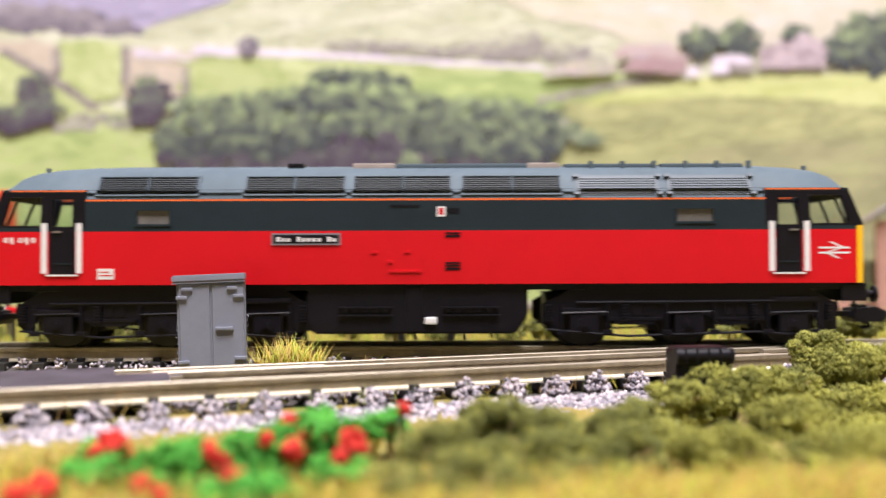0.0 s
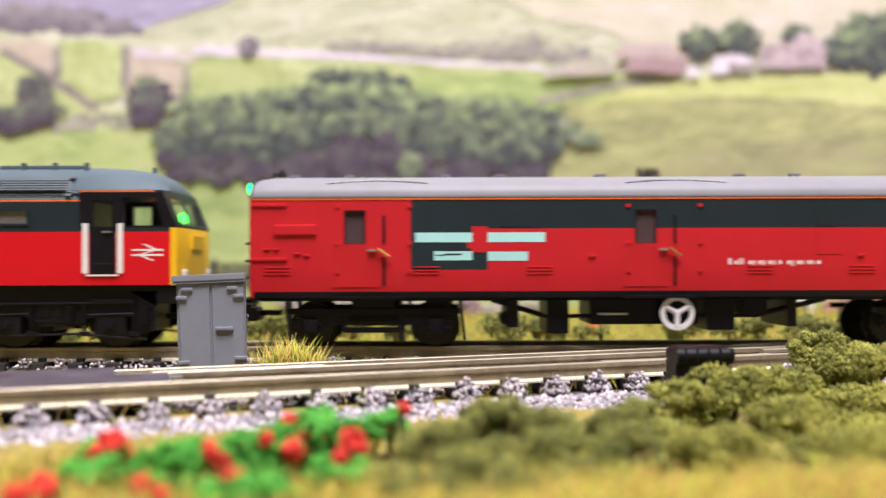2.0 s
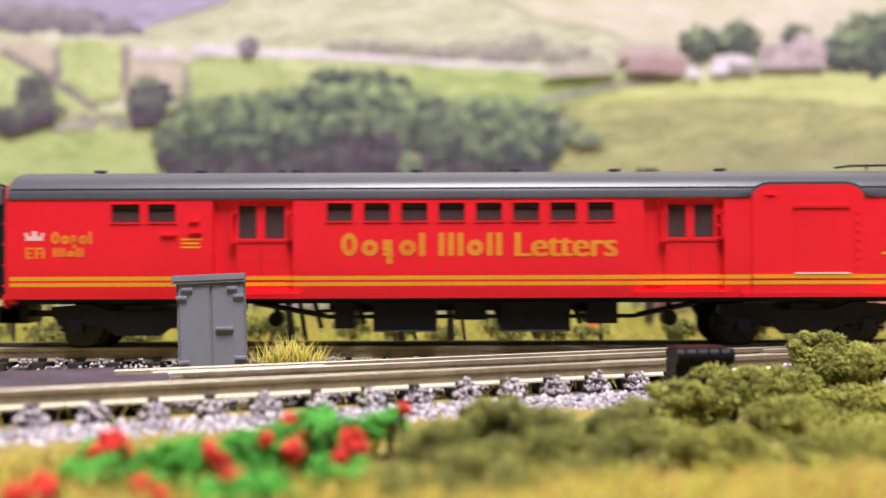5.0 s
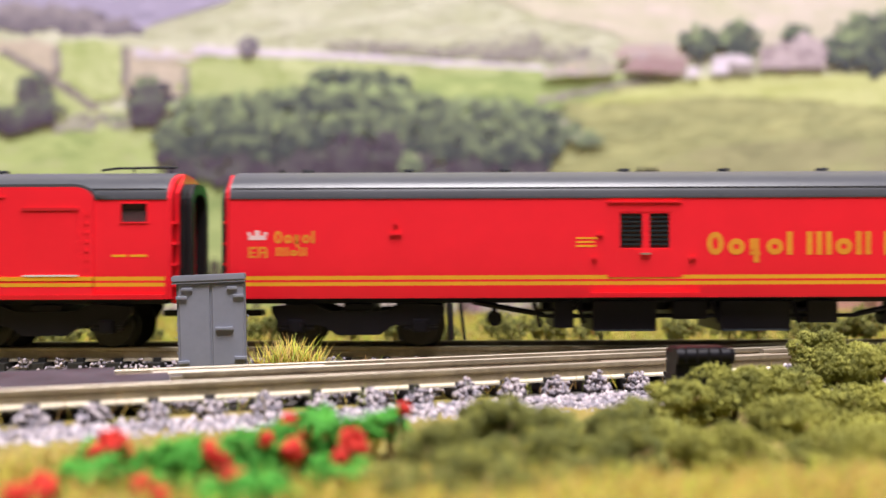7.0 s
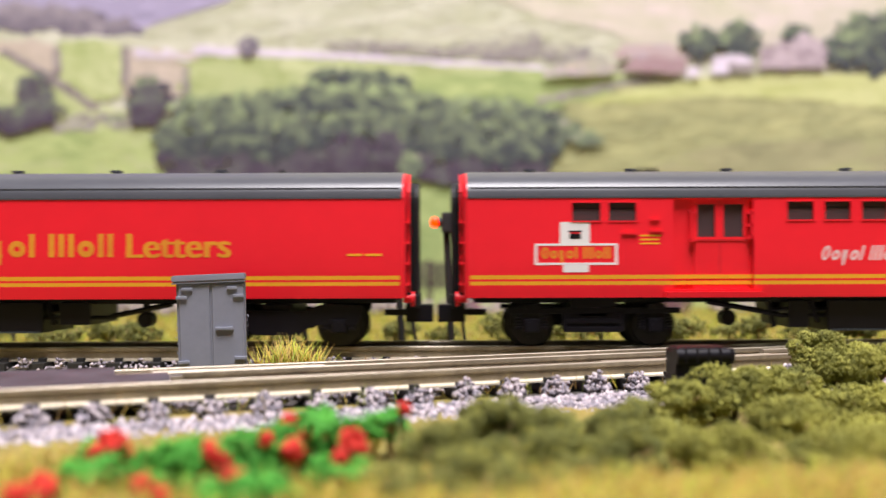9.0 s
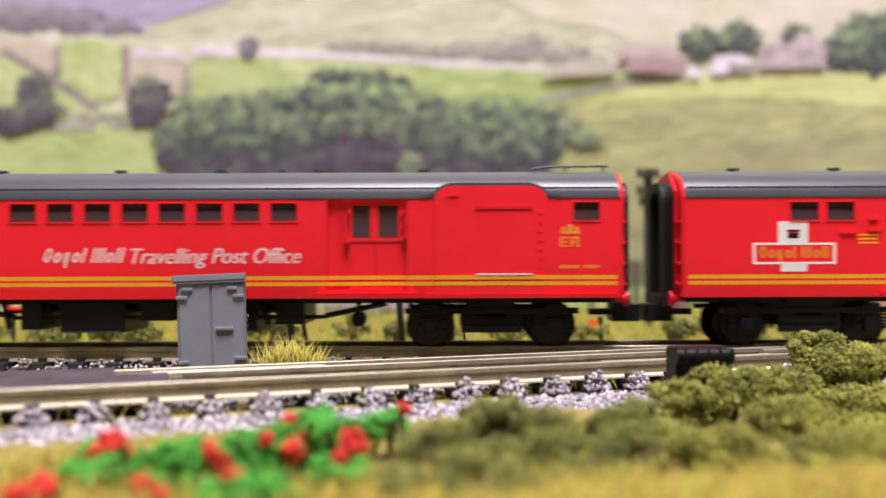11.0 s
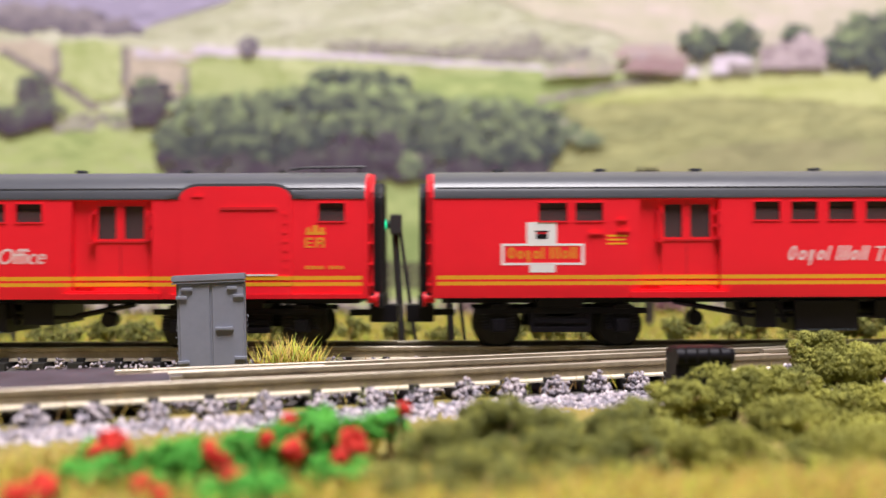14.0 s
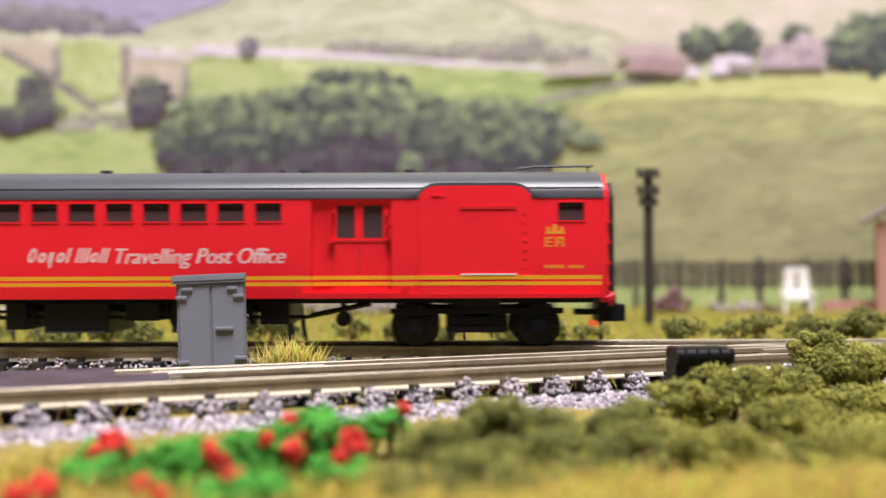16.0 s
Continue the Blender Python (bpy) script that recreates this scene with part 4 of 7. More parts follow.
def recess_doors(root, u):
    """Pair of door leaves set back in the body side, with window openings, handrails and a step board below."""
    a, b, top, low = recess_span(u)
    panes = ((u, u + 32), (u + 47, u + 82))
    plate("door_recess", root, RED_BRIGHT, [(a, u - 6, top, low), (u + 90, b, top, low)], coach_side, -0.75, 1.0)
    leaf = part_door(root, u, panes)
    for p in panes:
        pane(root, (*p, 363, 421), coach_side, SHEEN_GLASS, deep=0.95)
    plate("yellow_stripe", root, GOLD, [(a, b, 488, 495), (a, b, 499, 505.5)], coach_side, -0.52, 0.6)
    plate("door_gap", leaf, RED_DULL, [(u + 39, u + 41, 356, 486)], coach_side, -0.53, 0.6)
    plate("door_rail", leaf, RED_DULL, [(u - 6, u + 90, 425, 428)], coach_side, -0.45, 0.6)
    plate("handrail", leaf, RED_BRIGHT, [(u - 13, u - 9, 372, 426), (u + 93, u + 97, 372, 426)], coach_side, 0.12, 0.1)
    plate("hinge", leaf, RED_BRIGHT, [(u - 15, u - 3, 372, 377), (u - 15, u - 3, 424, 429), (u + 87, u + 99, 376, 381), (u + 87, u + 99, 398, 403), (u + 87, u + 99, 420, 425)], coach_side, 0.12, 0.7)
    bm = bmesh.new()
    slab(bm, u - 60, u + 112, 518, 528, coach_side, 0.8, 0.3)
    part("step_board", bm, RED_BRIGHT, root, "red step board below the doors")


def part_door(root, u, panes):
    bm = bmesh.new()
    (p0, p1), (p2, p3) = panes
    for q in ((u - 6, u + 90, 353, 363), (u - 6, u + 90, 421, 514), (u - 6, p0, 363, 421), (p1, p2, 363, 421), (p3, u + 90, 363, 421)):
        slab(bm, *q, coach_side, -0.55, 0.8)
    return part("door", bm, RED_BRIGHT, root, "red double door with two dark windows")


def build_mail_coach(kind):
    """kind: 'letters' (windowed sorting coach with large yellow words), 'van' (plain sided), 'office' (white italic words)."""
    wheels = []
    labels = {"letters": "bright red mail coach with yellow lettering and small windows", "van": "plain bright red mail van with large yellow lettering",
              "office": "bright red mail coach with white italic lettering on rails"}
    root = thing("mail_coach" if kind != "van" else "mail_van", 0, MAIN_Y, RAIL_TOP, labels[kind], "railway coach")
    L = 1645
    if kind == "van":
        wins = [(691, 730, 379, 440), (743, 778, 379, 440)]
    else:
        wins = [(185, 235, 360, 392), (250, 298, 360, 392)]
        wins += [(566 + 66 * i, 612 + 66 * i, 359, 391) for i in range(8)]
        wins += [(1564, 1610, 359, 391)]
    paints = [(4, L - 4, 488, 495.0, 1), (4, L - 4, 499, 505.5, 1)]
    bm = bmesh.new()
    side_wall(bm, 0, L, [zz(528), zz(515), zz(480), zz(460), zz(440), zz(400), zz(348)], wins + ([] if kind == "van" else [recess_span(408), recess_span(1171)]), paints, coach_side, thick=0.8)
    part("body", bm, [RED_BRIGHT, GOLD], root, "bright red body side with two yellow stripes", smooth=True)
    n = 16
    for x, d in ((0, -1), (xs(L), 1)):
        bm = bmesh.new()
        pts = [(coach_side(z), z) for z in (zz(528), zz(500), zz(460), zz(348))]
        arc = [(-9.3 * math.copysign(abs(math.cos(math.pi * i / n)) ** 0.92, math.cos(math.pi * i / n)), zz(348) + 4.2 * math.sin(math.pi * i / n) ** 0.92) for i in range(1, n)]
        ring = pts + arc + [(-y, z) for y, z in pts[::-1]]
        loft(bm, [[(x, y, z) for y, z in ring], [(x + d * 0.5, y * 0.97, z if z < 20 else z - 0.15) for y, z in ring]])
        endp = part("end_wall", bm, RED_BRIGHT, root, "red coach end with ribs")
        for y in (-7.6, 7.6):
            for z in (9, 12, 15, 18):
                a, b = sorted((x, x + d * 1.15))
                block("end_step", (a, b, y - 0.9, y + 0.3, z, z + 0.35), RED_BRIGHT, endp, 0.06)
        bm = bmesh.new()
        rod(bm, (x + d * 0.9, -7.4, 8), (x + d * 0.9, -7.4, 22.5), 0.2, 6)
        rod(bm, (x + d * 0.9, -7.4, 22.5), (x + d * 0.9, -4.0, 25.4), 0.2, 6)
        part("end_pipe", bm, RED_BRIGHT, endp)
        end_gangway(root, x + d * 0.4, d)
        for y in (-6.2, 6.2):
            bm = bmesh.new()
            rod(bm, (x, y, zz(531)), (x + d * 1.3, y, zz(531)), 0.55, 12)
            rod(bm, (x + d * 1.3, y, zz(531)), (x + d * 1.7, y, zz(531)), 1.1, 16)
            part("buffer", bm, RED_BRIGHT, root, smooth=True)
        coupling(root, x - d * 3, x + d * 4.4, 4.8, True)
    roof = roof_shell(root, 2, L - 2, zz(349), 26.1, ROOF_COACH, label="dark grey coach roof", gap=None if kind == "van" else (1318, 1516))
    bm = bmesh.new()
    box(bm, 0.3, xs(L) - 0.3, -9.22, -9.0, zz(349) + 1.28, zz(349) + 1.42)
    part("rain_strip", bm, ROOF_COACH, roof)
    for u in (121, 313, 495, 721, 911, 1098, 1298):
        roof_vent(roof, xs(u), 26.15, ROOF_COACH)
    if kind == "van":
        side_door = plate("door", root, RED_BRIGHT, [(668, 800, 360, 376), (668, 688, 376, 492), (781, 800, 376, 492), (688, 781, 443, 492)], coach_side, 0.06)
        for w in wins:
            plate("window_grille", root, GREY_DARK, [(w[0], w[1], w[2] + 5 + 8 * i, w[2] + 8 + 8 * i) for i in range(7)], coach_side, -0.15, 0.3)
        plate("door_handle", side_door[3], SILVER, [(726, 744, 449, 452)], coach_side, 0.4)
        plate("side_bracket", root, RED_BRIGHT, [(283, 305, 412, 416), (290, 297, 392, 398), (650, 660, 413, 418), (640, 650, 455, 460), (812, 824, 455, 460), (668, 800, 357, 360)], coach_side, 0.3)
        plate("step_board", root, RED_BRIGHT, [(640, 830, 519, 527)], coach_side, 0.5)
    else:
        recess_doors(root, 408)
        recess_doors(root, 1171)
        # raised loading door that rises into the roof
        bm = bmesh.new()
        a, b, z0, z1 = 1318, 1516, zz(520), zz(329)
        pts = [(xs(a), z0), (xs(b), z0), (xs(b), zz(350))]
        pts += [(xs(b - 34) + xs(34) * math.cos(t * math.pi / 12), zz(352) + (z1 - zz(352)) * math.sin(t * math.pi / 12)) for t in range(1, 7)]
        pts += [(xs(a + 34) - xs(34) * math.cos(t * math.pi / 12), zz(352) + (z1 - zz(352)) * math.sin(t * math.pi / 12)) for t in range(6, 0, -1)]
        pts += [(xs(a), zz(350))]
        front = [bm.verts.new((x, min(coach_side(z), -9.44) - 0.28, z)) for x, z in pts]
        rear = [bm.verts.new((x, -7.2, z)) for x, z in pts]
        bm.faces.new(front)
        bm.faces.new(rear[::-1])
        for k in range(len(pts)):
            bm.faces.new((front[k], rear[k], rear[(k + 1) % len(pts)], front[(k + 1) % len(pts)]))
        ld = part("loading_door", bm, RED_BRIGHT, root, "tall red loading door rising into the roof")
        bm = bmesh.new()   # roof edge carried over the door as an arch
        edge = [(xs(b + 26), zz(351)), (xs(b + 10), zz(349))] + pts[3:15] + [(xs(a - 10), zz(349)), (xs(a - 26), zz(351))]
        for (xa, za), (xb, zb) in zip(edge, edge[1:]):
            n = Vector((zb - za, 0, xa - xb)).normalized() * 0.42
            if n.z < 0:
                n = -n
            loft(bm, [[(xa, y, za), (xb, y, zb), (xb + n.x, y, zb + n.z), (xa + n.x, y, za + n.z)] for y in (-9.68, -6.0)])
        part("roof_arch", bm, ROOF_COACH, roof, "dark grey roof edge arched over the loading door")
        prev = [(1390, 1490, 366, 371)]
        plate("door_track", ld, RED_DULL, prev, coach_side, 0.5)
        plate("door_leaf", ld, RED_BRIGHT, [(1392, 1488, 372, 486)], coach_side, 0.36)
        # glare on the curved door foot, laid on as a white strip
        plate("door_sill", ld, WHITE, [(1392, 1490, 484.5, 487.5)], coach_side, 0.5, label="white strip painted as glare along the door sill")
        plate("yellow_stripe", ld, GOLD, [(1318, 1516, 488, 495), (1318, 1516, 499, 505.5)], coach_side, 0.44)
        plate("door_bracket", ld, RED_BRIGHT, [(1340, 1360, 344, 348)], coach_side, 0.42)
        plate("step_board", root, RED_BRIGHT, [(1300, 1640, 520, 528)], coach_side, 0.6)
        plate("seam", ld, RED_BRIGHT, [(1497, 1500, 372, 486)], coach_side, 0.36)
        plate("hinge", ld, RED_BRIGHT, [(1502, 1508, 376 + 16 * i, 380 + 16 * i) for i in range(7)], coach_side, 0.34)
        bm = bmesh.new()
        rod(bm, (xs(1500), -3, 26.4), (xs(1530), -3, 26.7), 0.2, 6)
        rod(bm, (xs(1530), -3, 26.7), (xs(1640), -3, 26.8), 0.2, 6)
        rod(bm, (xs(1560), -3, 26.0), (xs(1560), -3, 26.7), 0.15, 6)
        rod(bm, (xs(1630), -3, 25.9), (xs(1630), -3, 26.8), 0.15, 6)
        part("roof_pipe", bm, BLACK, roof)
        plate("side_bracket", root, RED_BRIGHT, [(272, 300, 412, 416), (322, 345, 408, 412), (322, 340, 388, 392)], coach_side, 0.3)
    for w in wins:
        pane(root, w, coach_side, SHEEN_GLASS)
        if w[3] - w[2] < 40:
            rim("window_frame", root, RED_BRIGHT, w, coach_side, 2.5, 0.12)
            block("window_bar", (xs(w[0]), xs(w[1]), -9.25, -9.15, zz(w[2] + 11), zz(w[2] + 9)), BLACK, root, 0)
    block("inner_partition", (1.0, xs(L) - 1.0, -5.5, -5.0, zz(526), zz(352)), INSIDE, root, 0)
    block("floor_pan", (0.3, xs(L) - 0.3, -8.6, 8.6, zz(530), zz(524)), BLACK, root, 0)
    # printing
    if kind in ("letters", "van"):
        t0, t1 = (590, 1080) if kind == "letters" else (843, 1343)
        cut = t0 + (t1 - t0) * 0.585
        glyph_bars("printed_mark", TWO_WORDS, t0, cut, 412, 467, TEXT_GOLD, root, coach_side)
        lettering("printed_word", "Letters", cut + 22, t1 - 4, 412, 455, TEXT_GOLD, root, coach_side, bold=0.34)
        plate("white_badge", root, TEXT_WHITE, [(33, 64, 416, 424), (31, 37, 410, 416), (44, 53, 407, 416), (60, 66, 410, 416)], coach_side, 0.03)
        plate("badge_bar", root, TEXT_GOLD, [(33, 37, 436, 456), (38, 46, 436, 440), (38, 45, 445, 448), (38, 46, 452, 456), (50, 54, 436, 456), (55, 64, 436, 440), (55, 64, 445, 448), (62, 66, 440, 456)], coach_side, 0.03)
        glyph_bars("printed_mark", SHORT_A, 78, 150, 408, 438, TEXT_GOLD, root, coach_side)
        glyph_bars("printed_mark", SHORT_B, 82, 136, 437, 458, TEXT_GOLD, root, coach_side)
        u = 613 if kind == "van" else 308
        plate("data_bar", root, GOLD, [(u, u + 36, 421, 424), (u, u + 32, 428, 431), (u, u + 34, 435, 438)], coach_side, 0.03)
        u = 1548
        plate("number_bar", root, GOLD, [(u, u + 26, 449, 453), (u + 32, u + 62, 449, 453)], coach_side, 0.03)
    else:
        plate("emblem_panel", root, WHITE, [(163, 216, 394, 434), (168, 214, 470, 483)], coach_side, 0.03, label="white emblem panel")
        plate("emblem_mark", root, BLACK, [(178, 202, 409, 412), (180, 200, 415, 424)], coach_side, 0.05)
        plate("emblem_mark", root, RED_DULL, [(180, 200, 412, 415)], coach_side, 0.05)
        plate("emblem_rim", root, WHITE, [(118, 265, 432, 436), (118, 265, 466, 470), (118, 123, 436, 466), (260, 265, 436, 466)], coach_side, 0.04)
        glyph_bars("printed_mark", TWO_WORDS, 130, 252, 438, 466, TEXT_GOLD, root, coach_side)
        glyph_bars("printed_mark", TWO_WORDS, 620, 762, 437, 472, TEXT_WHITE, root, coach_side, lean=0.28)
        lettering("printed_word", "Travelling Post Office", 780, 1080, 438, 474, TEXT_WHITE, root, coach_side, shear=0.3, bold=0.14)
        plate("data_bar", root, GOLD, [(305, 342, 417, 420), (305, 338, 424, 427), (305, 340, 431, 434)], coach_side, 0.03)
        plate("cypher_mark", root, TEXT_GOLD, [(1541, 1575, 410, 415), (1543, 1549, 402, 410), (1554, 1562, 398, 410), (1567, 1573, 402, 410), (1540, 1544, 420, 438), (1545, 1554, 420, 424), (1545, 1553, 428, 431),
                                               (1545, 1554, 435, 438), (1559, 1563, 420, 438), (1564, 1573, 420, 424), (1564, 1573, 428, 431), (1570, 1574, 424, 438)], coach_side, 0.03)
        plate("number_bar", root, TEXT_GOLD, [(1540 + 7 * i, 1545 + 7 * i, 470, 476) for i in range(10) if i != 5], coach_side, 0.03)
    # underframe
    block("underframe", (1.0, xs(L) - 1.0, -6.6, 6.6, zz(538), zz(528)), BLACK, root, 0.1)
    block("centre_sill", (xs(560), xs(1080), -3.0, 3.0, zz(554), zz(530)), BLACK, root, 0.2)
    for u0, u1, v1 in ((645, 760, 589), (873, 1000, 589), (790, 850, 568), (1030, 1085, 575), (575, 612, 583)):
        block("equipment_box", (xs(u0), xs(u1), -7.6, 4, zz(v1), zz(534)), BLACK, root, 0.2)
    bm = bmesh.new()
    rod(bm, (xs(430), -6.8, zz(536)), (xs(560), -6.8, zz(560)), 0.4)
    rod(bm, (xs(560), -6.8, zz(562)), (xs(1120), -6.8, zz(562)), 0.3)
    rod(bm, (xs(1120), -6.8, zz(560)), (xs(1230), -6.8, zz(538)), 0.4)
    part("truss_rod", bm, BLACK, root)
    for u in (470, 1180):
        bm = bmesh.new()
        disc(bm, xs(u), -7.2, -4.5, zz(566), 1.1, 16, bevel=0.15)
        box(bm, xs(u) - 0.4, xs(u) + 0.4, -6.5, -5.5, zz(560), zz(534))
        part("dynamo", bm, BLACK, root, smooth=True)
    for u in (540, 618, 862, 1006):   # hangers and brake levers
        bm = bmesh.new()
        rod(bm, (xs(u), -6.9, zz(536)), (xs(u + 12), -6.9, zz(582 if u < 600 else 575)), 0.4, 6)
        rod(bm, (xs(u), -6.9, zz(552)), (xs(u + 40), -6.9, zz(550)), 0.28, 6)
        part("hanger", bm, BLACK, root)
    for u0, u1 in ((650, 755), (878, 995)):
        block("box_edge", (xs(u0), xs(u1), -7.75, -7.55, zz(589), zz(586)), SLAT_M, root, 0.04)
    for xc in (225, L - 225):
        coach_bogie(root, xs(xc), xs(111), wheels, deep=(kind != "office"))
    return root, wheels


TRAIN = {}
ob, wh = build_locomotive()
TRAIN["locomotive"] = (ob, -913, wh)
ob, wh = build_parcels_van()
TRAIN["van_a"] = (ob, 0, wh)
ob, wh = build_mail_coach("letters")
TRAIN["van_b"] = (ob, 1568, wh)
ob, wh = build_mail_coach("van")
TRAIN["van_c"] = (ob, 3325, wh)
office, wh = build_mail_coach("office")
tagged(office, group="travelling office coaches")
TRAIN["van_d"] = (office, 5087, wh)
for key, offset in (("van_e", 6850), ("van_f", 8619)):
    twin = copy_thing(office, office.matrix_basis.copy())
    TRAIN[key] = (twin, offset, [(o, 3.1) for o in twin.children_recursive if o.name.startswith("wheelset")])


# ---------------------------------------------------------------- printed landscape backdrop
def srgb(r, g, b):
    return tuple(((c / 255 + 0.055) / 1.055) ** 2.4 if c > 10 else c / 255 / 12.92 for c in (r, g, b))


def paper(name, a, b, size=30.0):
    hi, lo = (tuple(c * k for c, k in zip(srgb(*v), PRINT_TINT)) for v in (a, b))
    return material(name, hi, 0.75, second=lo, size=size, spec=0.15)


PRINT_TINT = (0.965, 0.895, 1.13)   # the printed inks under the warm room lamp


def tones(name, dark, light, n=5):
    """A run of printed inks from dark to light, each a little uneven."""
    out = []
    for i in range(n):
        c = [a + (b - a) * i / (n - 1) for a, b in zip(dark, light)]
        out.append(paper(name, tuple(c), tuple(v * 0.955 for v in c), 14))
    return out


T_PALE = tones("print_pale_hill", (190, 198, 152), (222, 228, 190))
T_BEIGE = tones("print_beige_hill", (204, 208, 164), (226, 220, 192))
T_PURPLE = tones("print_far_hill", (160, 158, 168), (184, 180, 192), 3)
T_FARWOOD = tones("print_far_wood", (126, 122, 122), (162, 158, 150), 4)
T_HAZE = tones("print_hedge_haze", (154, 152, 136), (188, 192, 156), 4)
T_BRIGHT = tones("print_bright_field", (174, 192, 118), (206, 220, 152))
T_GREEN = tones("print_green_field", (152, 176, 104), (190, 210, 130))
T_HILL = tones("print_olive_hill", (160, 166, 110), (192, 198, 130))
T_HILLTOP = tones("print_hill_crest", (190, 202, 120), (212, 222, 144), 4)
T_LOW = tones("print_olive_low", (150, 154, 106), (178, 180, 124))
T_STUBBLE = tones("print_stubble", (188, 182, 150), (212, 204, 172), 4)
T_ROAD = tones("print_white_road", (216, 212, 206), (236, 232, 226), 3)
T_WALL = tones("print_stone_wall", (146, 140, 128), (172, 168, 148), 3)
T_TREE = tones("print_tree", (78, 85, 80), (162, 184, 124), 6)
T_SHADE = tones("print_wood_shade", (86, 78, 84), (112, 118, 104), 4)
T_BARN = tones("print_barn", (166, 140, 132), (196, 182, 164), 4)
T_HOUSE = tones("print_house", (160, 148, 140), (204, 194, 182), 4)
T_WHITE = tones("print_white", (222, 216, 208), (240, 236, 232), 3)

rng = random.Random(7)
LAYER = [0.0]   # thickness of the layers of ink so far, mm
board_bm = bmesh.new()
prism(board_bm, [(-1000, bz(640)), (1000, bz(640)), (1000, bz(-900)), (-1000, bz(-900))], BACK_Y, BACK_Y + 4)
BOARD = part("backdrop", board_bm, T_PALE[3])
tagged(BOARD, "printed landscape backdrop of hazy green hills and trees", "backdrop", kind="structure")


def within(poly, u, v):
    hit = False
    for (a, b), (c, d) in zip(poly, poly[1:] + poly[:1]):
        if (b > v) != (d > v) and u < a + (v - b) * (c - a) / (d - b):
            hit = not hit
    return hit


def dab(bm, u, v, ru, rv, slant, mi):
    """One ragged fleck of ink, each a hair over the last."""
    LAYER[0] += 0.00015
    y = BACK_Y - LAYER[0]
    turn = rng.uniform(0, 6.3)
    pts = []
    for k in range(7):
        a = turn + k * 2 * math.pi / 7
        du, dv = ru * rng.uniform(0.7, 1.2) * math.cos(a), rv * rng.uniform(0.7, 1.2) * math.sin(a)
        pts.append(bm.verts.new((bx(u + du), y, bz(v + dv + slant * du))))
    bm.faces.new(pts).material_index = mi


def field(name, outline, inks, size=(22, 6), grain=(110, 34), slant=0.0, cover=2.2, down=0.0):
    """Printed ground inside an outline: a flat base and flecks whose tone wanders slowly; down darkens it towards its foot."""
    LAYER[0] += 0.004
    bm = bmesh.new()
    bm.faces.new([bm.verts.new((bx(u), BACK_Y - LAYER[0], bz(v))) for u, v in outline]).material_index = len(inks) // 2
    us, vs = [p[0] for p in outline], [p[1] for p in outline]
    u0, u1, v0, v1 = max(min(us), -120), min(max(us), 1690), max(min(vs), -30), min(max(vs), 560)
    seed = len(bpy.data.meshes) * 1.7
    for _ in range(int(cover * max(0, u1 - u0) * max(0, v1 - v0) / (3.1 * size[0] * size[1]))):
        u, v = rng.uniform(u0, u1), rng.uniform(v0, v1)
        if not within(outline, u, v):
            continue
        h = v - slant * u
        t = 0.5 + 0.75 * noise.noise(Vector((u / grain[0], h / grain[1], seed))) + 0.35 * noise.noise(Vector((u / grain[0] * 3, h / grain[1] * 3, seed + 9)))
        t += rng.uniform(-0.12, 0.12) - down * ((v - v0) / max(1, v1 - v0) - 0.5)
        f = rng.uniform(0.5, 1.2)
        dab(bm, u, v, size[0] * f, size[1] * f, slant, min(len(inks) - 1, max(0, int(t * len(inks)))))
    LAYER[0] += 0.001
    tagged(part(name, bm, inks, BOARD), kind="stuff")


def wood(name, spots, inks, size=(4, 9), cover=2.8, lift=0.85, tall=0.8):
    """Printed trees: crowns (u, v, ru, rv) of leafy flecks, lighter towards their tops, with shaded hollows."""
    LAYER[0] += 0.002
    bm = bmesh.new()
    for u, v, ru, rv in spots:
        seed = u * 0.37 + v * 0.11
        n = int(cover * ru * rv / (size[0] * size[1])) + 12
        for _ in range(n):
            a, q = rng.uniform(0, 2 * math.pi), math.sqrt(rng.random())
            edge = 0.92 + 0.3 * noise.noise(Vector((math.cos(a) * 2.6, math.sin(a) * 2.6, seed))) + 0.16 * noise.noise(Vector((math.cos(a) * 7, math.sin(a) * 7, seed)))
            du, dv = q * math.cos(a) * edge, q * math.sin(a) * edge
            t = 0.36 - lift * 0.5 * (dv + 0.25 * du) + 0.7 * noise.noise(Vector(((u + du * ru) / 24, (v + dv * rv) / 15, 4.0)))
            t += 0.18 * noise.noise(Vector(((u + du * ru) / 8, (v + dv * rv) / 6, 8.0))) + rng.uniform(-0.1, 0.1)
            r = rng.uniform(*size)
            dab(bm, u + du * ru, v + dv * rv, r, r * tall, 0.0, min(len(inks) - 1, max(0, int(t * len(inks)))))
    LAYER[0] += 0.001
    tagged(part(name, bm, inks, BOARD), kind="stuff")


# far hills
field("printed_hill", [(-900, -400), (-900, 140), (1000, 140), (2600, 150), (2600, -400)], T_PALE, (26, 6), (150, 22), -0.16)
field("printed_hill", [(880, -300), (900, 0), (960, 30), (1080, 52), (1130, 84), (1215, 92), (1330, 78), (1480, 84), (2600, 90), (2600, -300)], T_BEIGE, (26, 6), (120, 24), 0.1)
field("printed_hill", [(-900, -400), (-900, 20), (100, 30), (178, 34), (241, 50), (300, 30), (402, 0), (480, -60), (480, -400)], T_PURPLE, (26, 8), (150, 30), -0.25, 1.2)
wood("printed_far_wood", [(20, 30, 60, 26), (80, 26, 60, 24), (140, 34, 50, 24), (190, 46, 40, 14), (225, 54, 24, 7), (-90, 30, 70, 34)], T_FARWOOD, (6, 13))
